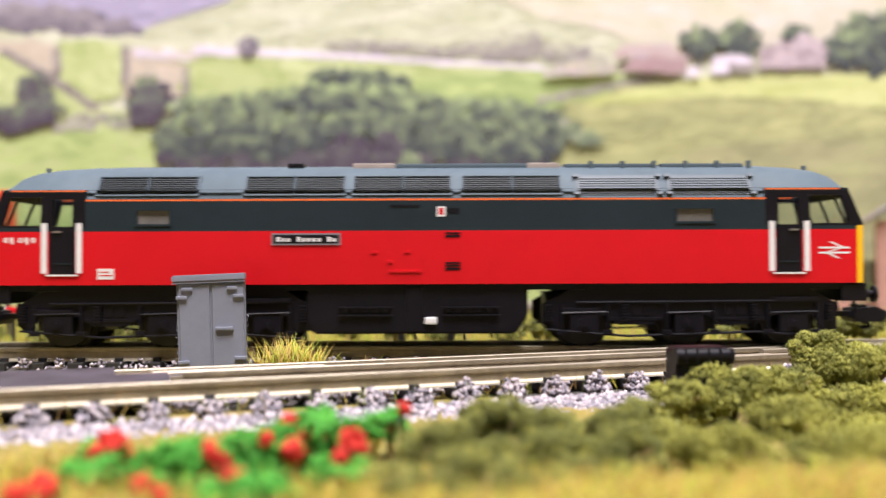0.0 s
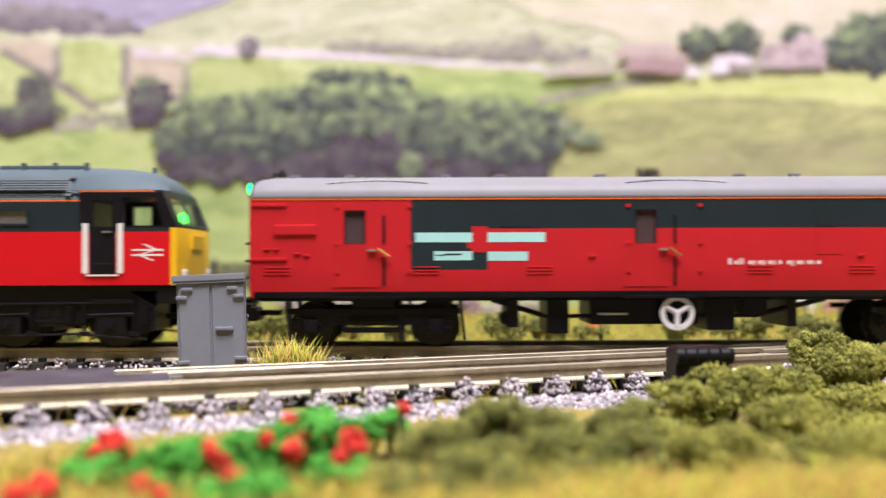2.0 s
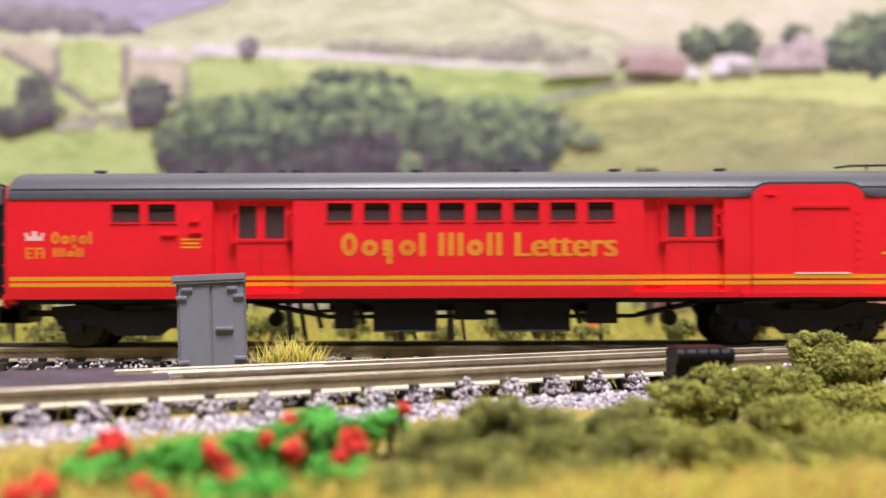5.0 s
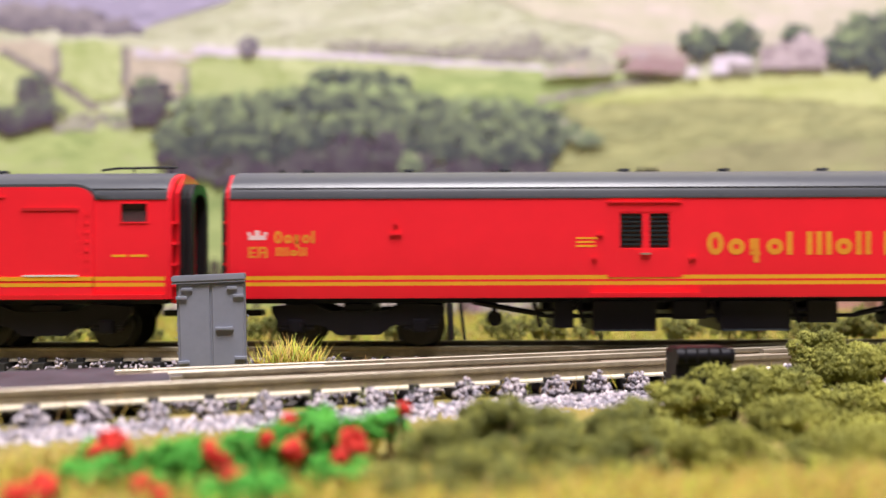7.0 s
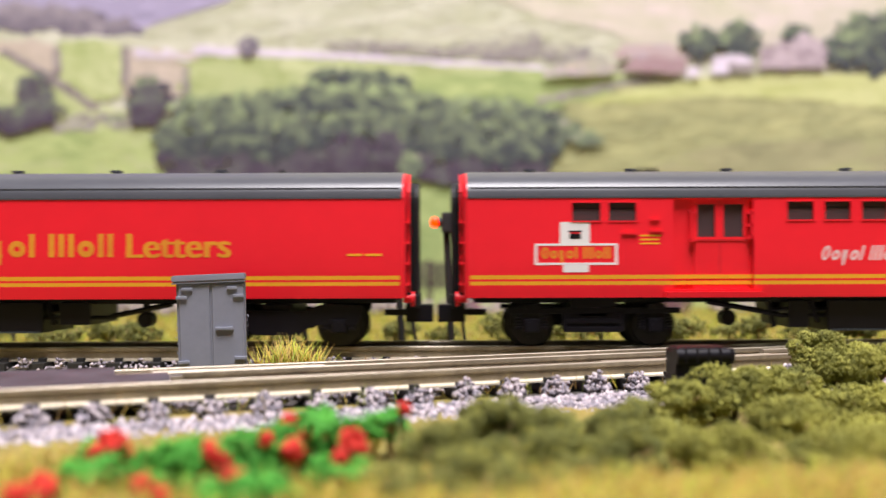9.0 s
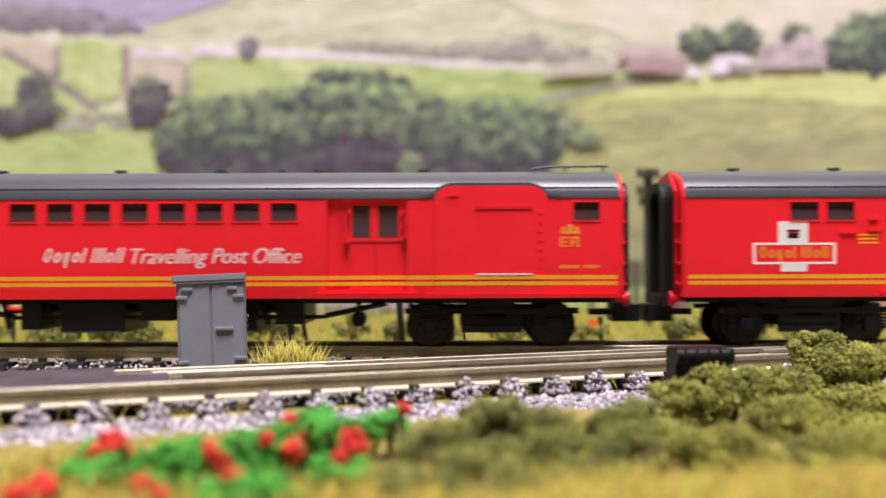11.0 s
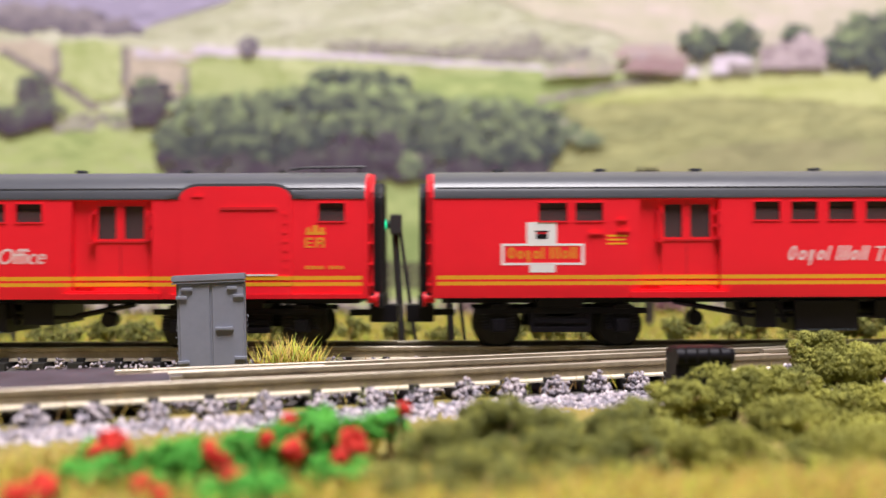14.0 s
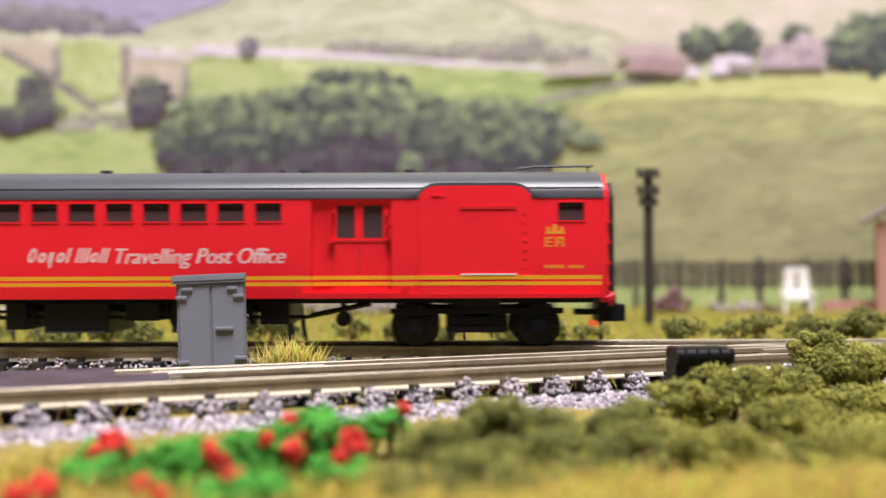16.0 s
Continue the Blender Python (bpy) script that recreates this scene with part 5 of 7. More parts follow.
field("printed_field", [(-900, 56), (0, 62), (240, 62), (360, 74), (470, 80), (470, 104), (340, 108), (0, 120), (-900, 120)], T_PALE, (18, 4), (80, 16), 0.03)
wood("printed_hedge", [(690, 84, 90, 10), (800, 90, 90, 12), (880, 88, 60, 18), (930, 84, 44, 24), (990, 92, 50, 14), (620, 78, 60, 6), (1040, 104, 40, 8)], T_HAZE, (6, 13), tall=0.6)
# patchwork of fields
field("printed_field", [(-900, 70), (0, 70), (60, 68), (104, 78), (96, 128), (40, 104), (0, 90), (-900, 60)], T_STUBBLE, (14, 6), (50, 24))
field("printed_field", [(106, 72), (160, 66), (216, 76), (213, 170), (165, 178), (108, 132)], T_BRIGHT, (14, 6), (60, 30), 0.2)
field("printed_field", [(-900, 40), (0, 94), (60, 124), (150, 184), (230, 195), (230, 250), (-900, 250)], T_BRIGHT, (16, 6), (70, 30), 0.3)
field("printed_field", [(222, 84), (280, 90), (342, 100), (328, 168), (222, 168)], T_STUBBLE, (12, 5), (50, 24))
field("printed_field", [(336, 100), (450, 98), (600, 104), (784, 116), (960, 124), (960, 240), (326, 240)], T_BRIGHT, (24, 6), (90, 24), 0.08)
field("printed_field", [(735, 138), (860, 132), (960, 124), (1060, 134), (1180, 134), (1100, 158), (1010, 190), (735, 240)], T_GREEN, (20, 5), (90, 18), -0.03)
field("printed_road", [(236, 82), (340, 92), (342, 106), (238, 98)], T_STUBBLE[2:] + T_ROAD, (12, 4), (40, 12), 0.1)
field("printed_road", [(345, 78), (425, 84), (560, 90), (784, 107), (965, 118), (965, 124), (784, 115), (600, 103), (430, 98), (345, 93)], T_ROAD, (16, 3), (60, 8), 0.09)
wood("printed_wall", [(8 + 13 * i, 90 + 6.6 * i + 0.12 * i * i, 8, 4) for i in range(13)] + [(101, 90 + 12 * i, 5, 8) for i in range(4)] + [(222, 88 + 12 * i, 5, 8) for i in range(5)], T_WALL, (3, 6))
wood("printed_hedge", [(170, 206, 60, 9), (120, 222, 60, 8), (215, 214, 30, 12)], T_HAZE + T_TREE[3:5], (4, 9), tall=0.6)
wood("printed_hedge", [(968 + 20 * i, 177 - 4.1 * i, 17, 4) for i in range(10)] + [(330, 138, 4, 22)], T_HAZE[:3], (4, 8), tall=0.5)
field("printed_field", [(-900, 220), (0, 248), (120, 234), (285, 224), (420, 240), (420, 560), (-900, 560)], T_GREEN[1:] + T_BRIGHT[2:4], (22, 6), (110, 26), -0.08)
field("printed_field", [(250, 300), (500, 320), (760, 320), (1010, 300), (1010, 560), (250, 560)], T_GREEN, (24, 7), (110, 36))
# the hill with rough grass
field("printed_hill", [(960, 240), (985, 205), (1020, 182), (1100, 160), (1250, 141), (1400, 131), (1500, 132), (1900, 150), (2600, 120), (2600, 560), (950, 560)], T_HILL, (26, 6), (90, 30), -0.06, 2.6, 0.35)
field("printed_hill", [(1040, 186), (1100, 166), (1250, 143), (1400, 133), (1568, 136), (1900, 156), (1900, 205), (1568, 196), (1420, 178), (1280, 172), (1140, 180)], T_HILLTOP, (22, 5), (90, 20), 0.0, 2.2, 0.5)
field("printed_hill", [(990, 400), (1100, 320), (1250, 262), (1420, 250), (1700, 262), (2600, 280), (2600, 560), (950, 560)], T_LOW + T_HILL[2:3], (24, 6), (90, 34), -0.1)
field("printed_field", [(560, 470), (1000, 500), (1300, 498), (1660, 504), (1660, 575), (560, 575)], T_GREEN, (24, 6), (90, 20))
# trees, the far ones first
wood("printed_tree", [(440, 79, 18, 17)], T_FARWOOD, (4, 8))
wood("printed_tree", [(1240, 74, 38, 30), (1312, 72, 36, 36), (1410, 62, 28, 16), (1525, 62, 44, 38), (1500, 94, 44, 34), (1560, 88, 44, 48), (1590, 60, 60, 50), (1700, 80, 100, 40)], T_TREE[:5], (3, 8))
wood("printed_tree", [(60, 168, 34, 40), (70, 198, 42, 28), (20, 212, 44, 26), (-90, 190, 80, 50), (272, 164, 38, 30), (258, 192, 34, 30)], T_SHADE + T_TREE[3:4], (4, 9))
wood("printed_wood", [(590, 136, 46, 16), (640, 140, 44, 18), (690, 148, 42, 20)], T_TREE[:4], (4, 8))
wood("printed_wood", [(360, 200, 58, 34), (430, 184, 50, 22), (500, 190, 60, 36), (560, 174, 60, 28), (620, 178, 64, 32), (690, 184, 56, 32), (750, 190, 60, 28), (820, 200, 60, 28), (890, 204, 60, 28), (955, 212, 50, 28)], T_TREE, (4, 9))
wood("printed_wood", [(400 + 100 * i, 290, 90, 36) for i in range(6)] + [(320, 280, 40, 40)], T_SHADE, (6, 12), lift=0.2)
wood("printed_wood", [(325, 244, 46, 40), (400, 236, 58, 46), (480, 240, 60, 46), (560, 232, 58, 34), (640, 222, 54, 28), (720, 236, 56, 40), (800, 244, 62, 42), (880, 252, 62, 42), (955, 252, 48, 40)], T_TREE[:5], (4, 9), lift=0.7)
wood("printed_wood", [(620, 275, 46, 40), (690, 270, 30, 36)], T_SHADE[:3], (5, 10), lift=0.2)
wood("printed_tree", [(1040, 248, 28, 14), (1010, 232, 22, 14), (728, 292, 18, 24)], T_TREE[2:5] + T_HAZE[2:3], (4, 8))
# farm on the skyline
field("printed_house", [(1120, 104), (1214, 106), (1210, 132), (1100, 128)], T_BARN[:3], (10, 4), (30, 12), 0.0, 1.5)
field("printed_house", [(1100, 82), (1186, 82), (1214, 106), (1090, 102)], T_BARN[2:] + T_HOUSE[2:3], (12, 4), (40, 12), 0.0, 1.5)
field("printed_house", [(960, 128), (1005, 112), (1045, 106), (1090, 112), (1090, 132), (965, 138)], T_HOUSE[2:] + T_HAZE[2:] + T_STUBBLE[2:], (9, 3), (24, 10), 0.0, 2.0)
field("printed_house", [(1344, 88), (1378, 84), (1400, 78), (1420, 62), (1458, 80), (1460, 124), (1344, 124)], T_HOUSE, (7, 6), (22, 18), 0.0, 2.0)
field("printed_house", [(1216, 124), (1236, 122), (1236, 138), (1214, 138)], T_WHITE, (6, 4), (20, 20), 0.0, 1.0)
field("printed_house", [(1262, 104), (1300, 100), (1330, 108), (1330, 118), (1290, 122), (1288, 134), (1260, 134)], T_WHITE, (8, 4), (20, 12), 0.0, 1.2)
field("printed_house", [(1292, 118), (1334, 116), (1334, 130), (1290, 130)], T_WALL, (8, 4), (20, 12), 0.0, 1.2)


# ---------------------------------------------------------------- ballast
def at(u, v, d):
    """Place at depth d in the direction of the mark (u, v), mm."""
    return ((u - 784) * d / 1607.0, d, EYE_Z + (470 - v) * d / 1607.0)


OCTA = np.array([(1, 0, 0), (-1, 0, 0), (0, 1, 0), (0, -1, 0), (0, 0, 1), (0, 0, -1)], float)
OCTA_F = np.array([(0, 2, 4), (2, 1, 4), (1, 3, 4), (3, 0, 4), (2, 0, 5), (1, 2, 5), (3, 1, 5), (0, 3, 5)])
CUBE = np.array([(x, y, z) for x in (-1, 1) for y in (-1, 1) for z in (-1, 1)], float) * 0.72
CUBE_F = np.array([(0, 1, 3), (0, 3, 2), (4, 6, 7), (4, 7, 5), (0, 4, 5), (0, 5, 1), (2, 3, 7), (2, 7, 6), (0, 2, 6), (0, 6, 4), (1, 5, 7), (1, 7, 3)])
gen = np.random.default_rng(5)


def grains(name, places, sizes, mats, parent=None, base=OCTA, faces=OCTA_F, jitter=0.35, smooth=False, squash=1.0):
    """Many small irregular solids in one mesh; material by chance out of mats."""
    places = np.asarray(places, float)
    n = len(places)
    m = len(base)
    sizes = np.asarray(sizes, float).reshape(n, 1, 1)
    v = base[None] * (1 + gen.uniform(-jitter, jitter, (n, m, 3)))
    a = gen.uniform(0, 2 * np.pi, (n, 3))
    for k, (i, j) in enumerate(((0, 1), (1, 2), (0, 2))):
        c, s = np.cos(a[:, k])[:, None], np.sin(a[:, k])[:, None]
        p, q = v[:, :, i].copy(), v[:, :, j].copy()
        v[:, :, i], v[:, :, j] = c * p - s * q, s * p + c * q
    v[:, :, 2] *= squash
    v = v * sizes + places[:, None, :]
    f = (faces[None] + (np.arange(n) * m)[:, None, None]).reshape(-1, 3)
    me = bpy.data.meshes.new(name)
    me.vertices.add(n * m)
    me.vertices.foreach_set("co", (v * MM).ravel())
    me.loops.add(f.size)
    me.loops.foreach_set("vertex_index", f.ravel())
    me.polygons.add(len(f))
    me.polygons.foreach_set("loop_start", np.arange(0, f.size, 3))
    for one in mats:
        me.materials.append(one)
    if len(mats) > 1:
        pick = gen.integers(0, len(mats), n)
        me.polygons.foreach_set("material_index", np.repeat(pick, len(faces)))
    me.update(calc_edges=True)
    me.validate()
    ob = new(name, me)
    ob.parent = parent
    return ob


STONE_A = material("pale_ballast_stone", (0.66, 0.585, 0.60), 0.9, spec=0.2, second=(0.34, 0.29, 0.32), size=1.0, island=0.75)
STONE_B = material("dark_ballast_stone", (0.37, 0.335, 0.38), 0.9, spec=0.2, second=(0.16, 0.145, 0.165), size=1.0, island=0.75)


def siding_point(s, p):
    """Point at s mm along and p mm across the siding's centre line."""
    c, k = math.cos(radians(SID_TURN)), math.sin(radians(SID_TURN))
    return 10 + s * c - p * k, SID_A + SID_B * 10 + s * k + p * c


def build_ballast():
    bm = bmesh.new()
    for (a0, a1), f in (((-120, 120), siding_point), ((-310, 310), lambda s, p: (s, MAIN_Y + p))):
        prof = (-17, -13.5, -9.5, -7, 7, 10) if f is siding_point else (-9, -8, -7, -5, 7.5, 9.5)
        high = (-2.6, -1.4, -0.6, -0.5, 0.0, -1.5) if f is siding_point else (-1.5, -0.2, 0.1, 0.2, 0.2, -1.5)
        n = 80
        rows = []
        for i in range(n + 1):
            s = a0 + (a1 - a0) * i / n
            row = []
            for p, h in zip(prof, high):
                x, y = f(s, p + 0.5 * noise.noise(Vector((s * 0.2, p, 0))))
                row.append(bm.verts.new((x, y, h + 0.15 * noise.noise(Vector((s * 0.4, p * 2, 5))) + (0.012 if f is siding_point else 0))))
            rows.append(row)
        for r0, r1 in zip(rows, rows[1:]):
            for k in range(len(prof) - 1):
                bm.faces.new((r0[k], r0[k + 1], r1[k + 1], r1[k]))
    bed = part("ballast_bed", bm, BALLAST_M, None, smooth=True)
    tagged(bed, "grey gravel bed below the model tracks", "ballast", kind="structure")
    pts, size = [], []
    for _ in range(15000):   # loose stones on the siding's shoulder and between its rails
        s, p = rng.uniform(-90, 75), rng.choice((rng.uniform(-16, -10.0), rng.uniform(-16, -10.0), rng.uniform(-16, -10.0), rng.uniform(-4, 4), rng.uniform(6, 9)))
        x, y = siding_point(s, p)
        z = 0.1 if p > -9.5 else -0.25 - (abs(p) - 9.5) * 0.33
        pts.append((x, y, z + rng.uniform(0, 0.35)))
        size.append(rng.uniform(0.18, 0.40))
    for _ in range(1500):
        x, p = rng.uniform(-105, 105), rng.choice((rng.uniform(-9, -5.6), rng.uniform(-4, 4)))
        pts.append((x, MAIN_Y + p, rng.uniform(0.1, 0.6)))
        size.append(rng.uniform(0.15, 0.32))
    n = int(240 / 5.6)
    for i in range(n):   # heaps glued on the sleeper ends
        s = -120 + (i + 0.5) * 5.6
        if not -85 < s < 70:
            continue
        keep = rng.uniform(0.5, 1.1)
        for _ in range(int(130 * keep)):
            a, q = rng.uniform(0, 6.283), rng.random() ** 0.6 * 1.55
            px, py = q * math.cos(a), q * math.sin(a) * 0.95
            x, y = siding_point(s + px, -7.9 + py)
            h = 2.1 * keep * (1 - (q / 1.65) ** 2)
            pts.append((x, y, rng.uniform(0.0, max(0.35, h))))
            size.append(rng.uniform(0.15, 0.33))
    for i in range(int(620 / 5.6)):
        x0 = -310 + (i + 0.5) * 5.6
        if abs(x0) < 100:
            for _ in range(14):
                pts.append((x0 + rng.gauss(0, 0.8), MAIN_Y - 7.4 + rng.gauss(0, 0.5), rng.uniform(0.5, 1.5)))
                size.append(rng.uniform(0.15, 0.3))
    stones = grains("ballast_stone", pts, size, [STONE_A, STONE_B], None, CUBE, CUBE_F, 0.45)
    tagged(stones, "loose pale and dark grey ballast stones", "gravel", kind="stuff")


build_ballast()


# ---------------------------------------------------------------- grass fibres
STRAW = material("straw_fibre", (0.54, 0.36, 0.05), 0.6, second=(0.34, 0.28, 0.03), size=2, island=0.8)
LIME = material("lime_fibre", (0.42, 0.44, 0.03), 0.6, second=(0.20, 0.26, 0.02), size=2, island=0.8)
BROWN = material("brown_fibre", (0.40, 0.22, 0.05), 0.6, second=(0.22, 0.13, 0.03), size=2, island=0.8)


def fibres(name, roots, heights, lean, width, mats, parent=None):
    """Thin tapered fibres, each a bent three-sided spike."""
    roots = np.asarray(roots, float)
    n = len(roots)
    h = np.asarray(heights, float)
    a = gen.uniform(0, 2 * np.pi, n)
    tilt = np.asarray(lean, float)
    d = np.stack([np.cos(a) * tilt, np.sin(a) * tilt, np.ones(n)], 1) * h[:, None]
    bend = np.stack([np.cos(a), np.sin(a), np.zeros(n)], 1) * (h * 0.18)[:, None]
    v = np.zeros((n, 7, 3))
    for k in range(3):
        t = a + k * 2.0944
        o = np.stack([np.cos(t), np.sin(t), np.zeros(n)], 1) * width
        v[:, k] = roots + o
        v[:, 3 + k] = roots + d * 0.55 + o * 0.8 - bend * 0.2
    v[:, 6] = roots + d + bend * 0.5
    faces = []
    for k in range(3):
        j = (k + 1) % 3
        faces += [(k, j, 3 + j), (k, 3 + j, 3 + k), (3 + k, 3 + j, 6)]
    faces = np.array(faces)
    f = (faces[None] + (np.arange(n) * 7)[:, None, None]).reshape(-1, 3)
    me = bpy.data.meshes.new(name)
    me.vertices.add(n * 7)
    me.vertices.foreach_set("co", (v * MM).ravel())
    me.loops.add(f.size)
    me.loops.foreach_set("vertex_index", f.ravel())
    me.polygons.add(len(f))
    me.polygons.foreach_set("loop_start", np.arange(0, f.size, 3))
    for one in mats:
        me.materials.append(one)
    me.polygons.foreach_set("material_index", np.repeat(gen.integers(0, len(mats), n), len(faces)))
    me.update(calc_edges=True)
    ob = new(name, me)
    ob.parent = parent
    return ob


def scatter_grass():
    roots, hs = [], []
    for _ in range(15000):   # in front of the ballast shoulder
        y = rng.uniform(34, 96)
        x = rng.uniform(-0.56, 0.56) * y
        if y > SID_A + SID_B * x - 20 or y < 40 or (x > -6 and y > 66):
            continue
        roots.append((x, y, ground_height(x, y) - 0.1))
        hs.append(rng.uniform(1.0, 2.6))
    for _ in range(5000):   # band along the board's front edge
        y = rng.uniform(44, 68)
        x = rng.uniform(-0.1, 0.58) * y
        roots.append((x, y, ground_height(x, y) - 0.1))
        hs.append(rng.uniform(1.6, 3.4))
    g = fibres("static_grass", roots, hs, gen.uniform(0, 0.7, len(roots)), 0.09, [STRAW, STRAW, LIME, BROWN])
    tagged(g, "yellow and straw coloured static grass fibres", "grass", kind="stuff")
    roots, hs = [], []
    for _ in range(15000):   # behind the main track
        y = rng.uniform(150, 300)
        x = rng.uniform(-0.55, 0.55) * y
        roots.append((x, y, ground_height(x, y) - 0.1))
        hs.append(rng.uniform(0.9, 2.4))
    g = fibres("meadow_grass", roots, hs, gen.uniform(0, 0.8, len(roots)), 0.13, [STRAW, LIME, LIME, LIME, BROWN])
    tagged(g, "yellow-green meadow grass behind the track", "grass", kind="stuff")
    roots, hs = [], []
    for _ in range(260):   # stray fibres between the sleepers
        s, p = rng.uniform(-70, 60), rng.choice((rng.uniform(-9.5, -6), rng.uniform(6, 12)))
        x, y = siding_point(s, p)
        if y > MAIN_Y - 6:
            continue
        roots.append((x, y, 0.1))
        hs.append(rng.uniform(1.0, 2.6))
    g = fibres("stray_grass", roots, hs, gen.uniform(0.1, 1.0, len(roots)), 0.05, [LIME, STRAW, BROWN])
    tagged(g, "stray yellow-green grass fibres in the ballast", "grass", kind="stuff")
    # tuft beside the cabinet
    roots, hs, lean = [], [], []
    x0, y0, _ = at(512, 640, 119)
    for _ in range(330):
        q = rng.random() ** 0.6 * 4.4
        a = rng.uniform(0, 6.283)
        roots.append((x0 + q * math.cos(a), y0 + 0.45 * q * math.sin(a), -0.3))
        hs.append(rng.uniform(3.9, 6.4) * (1.12 - 0.07 * q))
        lean.append(abs(rng.gauss(0.12, 0.18)) + 0.03 * q)
    for _ in range(14):   # a few strays beside it
        x, y, _ = at(rng.uniform(585, 650), 640, 122)
        roots.append((x, y, 0.0))
        hs.append(rng.uniform(1.4, 3.2))
        lean.append(rng.uniform(0.3, 1.2))
    g = fibres("grass_tuft", roots, hs, lean, 0.115, [LIME, STRAW, STRAW, BROWN, LIME])
    tagged(g, "dense tuft of yellow-green grass beside the grey cabinet", "grass tuft")


scatter_grass()


# ---------------------------------------------------------------- bushes and flowers
# wide tone range: lit tufts and dark hollows are put into the olive
LEAF_OLIVE = material("olive_foam_leaf", (0.50, 0.48, 0.09), 0.85, second=(0.08, 0.09, 0.017), size=6, island=0.14)
LEAF_DARK = material("dark_foam_leaf", (0.22, 0.23, 0.055), 0.85, second=(0.07, 0.08, 0.016), size=3, island=0.55)
LEAF_GREEN = material("bright_green_leaf", (0.10, 0.42, 0.04), 0.7, second=(0.03, 0.20, 0.015), size=2, island=0.6)
PETAL_RED = material("red_orange_petal", (0.80, 0.045, 0.025), 0.6, second=(0.55, 0.02, 0.015), size=1, island=0.6)
PETAL_PINK = material("mauve_petal", (0.35, 0.13, 0.22), 0.7, second=(0.18, 0.07, 0.11), size=1, island=0.6)
TWIG = material("pale_twig", (0.35, 0.24, 0.10), 0.7, vary=0.3, size=1)


def bush(name, label, category, lumps, mats, grain=(0.09, 0.23), density=72.0, group="", twig=False):
    """Foam foliage: several lumps (x, y, z, rx, rz), each a ragged crust of small crumbs with hollows."""
    x0, y0 = lumps[0][0], lumps[0][1]
    g0 = ground_height(x0, y0)
    root = thing(name, x0, y0, g0, label, category, group)
    pts, size = [], []
    for x, y, z, rx, rz in lumps:
        balls = []
        for _ in range(17):   # smaller tufts over the lump
            d = Vector((rng.gauss(0, 1), rng.gauss(0, 1), rng.gauss(0.25, 1))).normalized()
            q = rng.uniform(0.42, 0.84)
            balls.append((x + d.x * q * rx, y + d.y * q * rx * 0.8, z + d.z * q * rz, rng.uniform(0.22, 0.44)))
        n = int(density * rx * rz * 4 / len(balls))
        for cx, cy, cz, f in balls:
            for _ in range(n):
                d = Vector((rng.gauss(0, 1), rng.gauss(0, 1), rng.gauss(0.2, 1))).normalized()
                q = f * (1 - 0.45 * rng.random() ** 2) * (0.9 + 0.35 * noise.noise(d * 3 + Vector((cx, cy, cz))))
                px, py, pz = cx + d.x * q * rx, cy + d.y * q * rx, cz + d.z * q * max(rz, 0.7 * rx)
                if pz < ground_height(px, py) - 0.3:
                    continue
                pts.append((px - x0, py - y0, pz - g0))
                size.append(rng.uniform(*grain))
    grains("foliage", pts, size, mats, root, jitter=0.5)
    # stem that carries the crumbs
    bm = bmesh.new()
    for x, y, z, rx, rz in lumps:
        gx = ground_height(x, y)
        rod(bm, (x - x0, y - y0, gx - g0 - 0.3), (x - x0, y - y0, z - g0), 0.3, 6)
        for k in range(4):
            a = k * 1.7 + x
            rod(bm, (x - x0, y - y0, z - g0 - rz * 0.3), (x - x0 + 0.6 * rx * math.cos(a), y - y0 + 0.5 * rx * math.sin(a), z - g0 + rz * 0.3), 0.12, 5)
    part("stem", bm, TWIG, root)
    return root


def lump(u, v, ru, rv, d):
    x, y, z = at(u, v, d)
    k = d / 1607.0
    return (x, y, z, ru * k, rv * k)


OLIVE_LABEL = "olive green foam bush in front of the siding"
for spec in ([(1475, 655, 84, 62, 106), (1555, 660, 70, 56, 108), (1440, 622, 46, 36, 107), (1525, 635, 44, 30, 107), (1545, 725, 70, 46, 102), (1470, 725, 70, 44, 101)],
             [(1300, 705, 105, 58, 98), (1390, 690, 70, 50, 101)],
             [(1400, 760, 110, 52, 90), (1510, 780, 90, 44, 90)],
             [(1200, 715, 66, 52, 94), (1150, 760, 60, 45, 88)],
             [(1075, 770, 92, 56, 81), (1000, 800, 70, 46, 78), (1130, 735, 50, 36, 85)],
             [(885, 762, 92, 66, 79), (850, 738, 44, 28, 81), (960, 760, 70, 46, 80)],
             [(770, 805, 86, 66, 72), (690, 850, 60, 40, 66), (850, 830, 90, 50, 70)],
             [(960, 815, 105, 48, 75)],
             [(1205, 805, 110, 46, 78), (1300, 800, 70, 40, 79)],
             [(1100, 805, 92, 44, 75), (1010, 830, 60, 34, 72)], [(1290, 806, 104, 42, 76)], [(1470, 806, 104, 42, 77), (1560, 800, 60, 44, 80)],
             [(840, 858, 110, 46, 63), (720, 872, 70, 36, 61)], [(960, 862, 70, 30, 66)]):
    bush("bush", OLIVE_LABEL, "bush", [lump(*s) for s in spec], [LEAF_OLIVE] if spec[0][0] > 1140 else [LEAF_OLIVE, LEAF_DARK, LEAF_DARK], group="olive bushes by the siding")
bm = bmesh.new()
p, q = at(1308, 735, 78), at(1335, 800, 76)
rod(bm, p, q, 0.12, 6)
tagged(part("twig", bm, TWIG), "thin pale twig standing among the bushes", "twig")

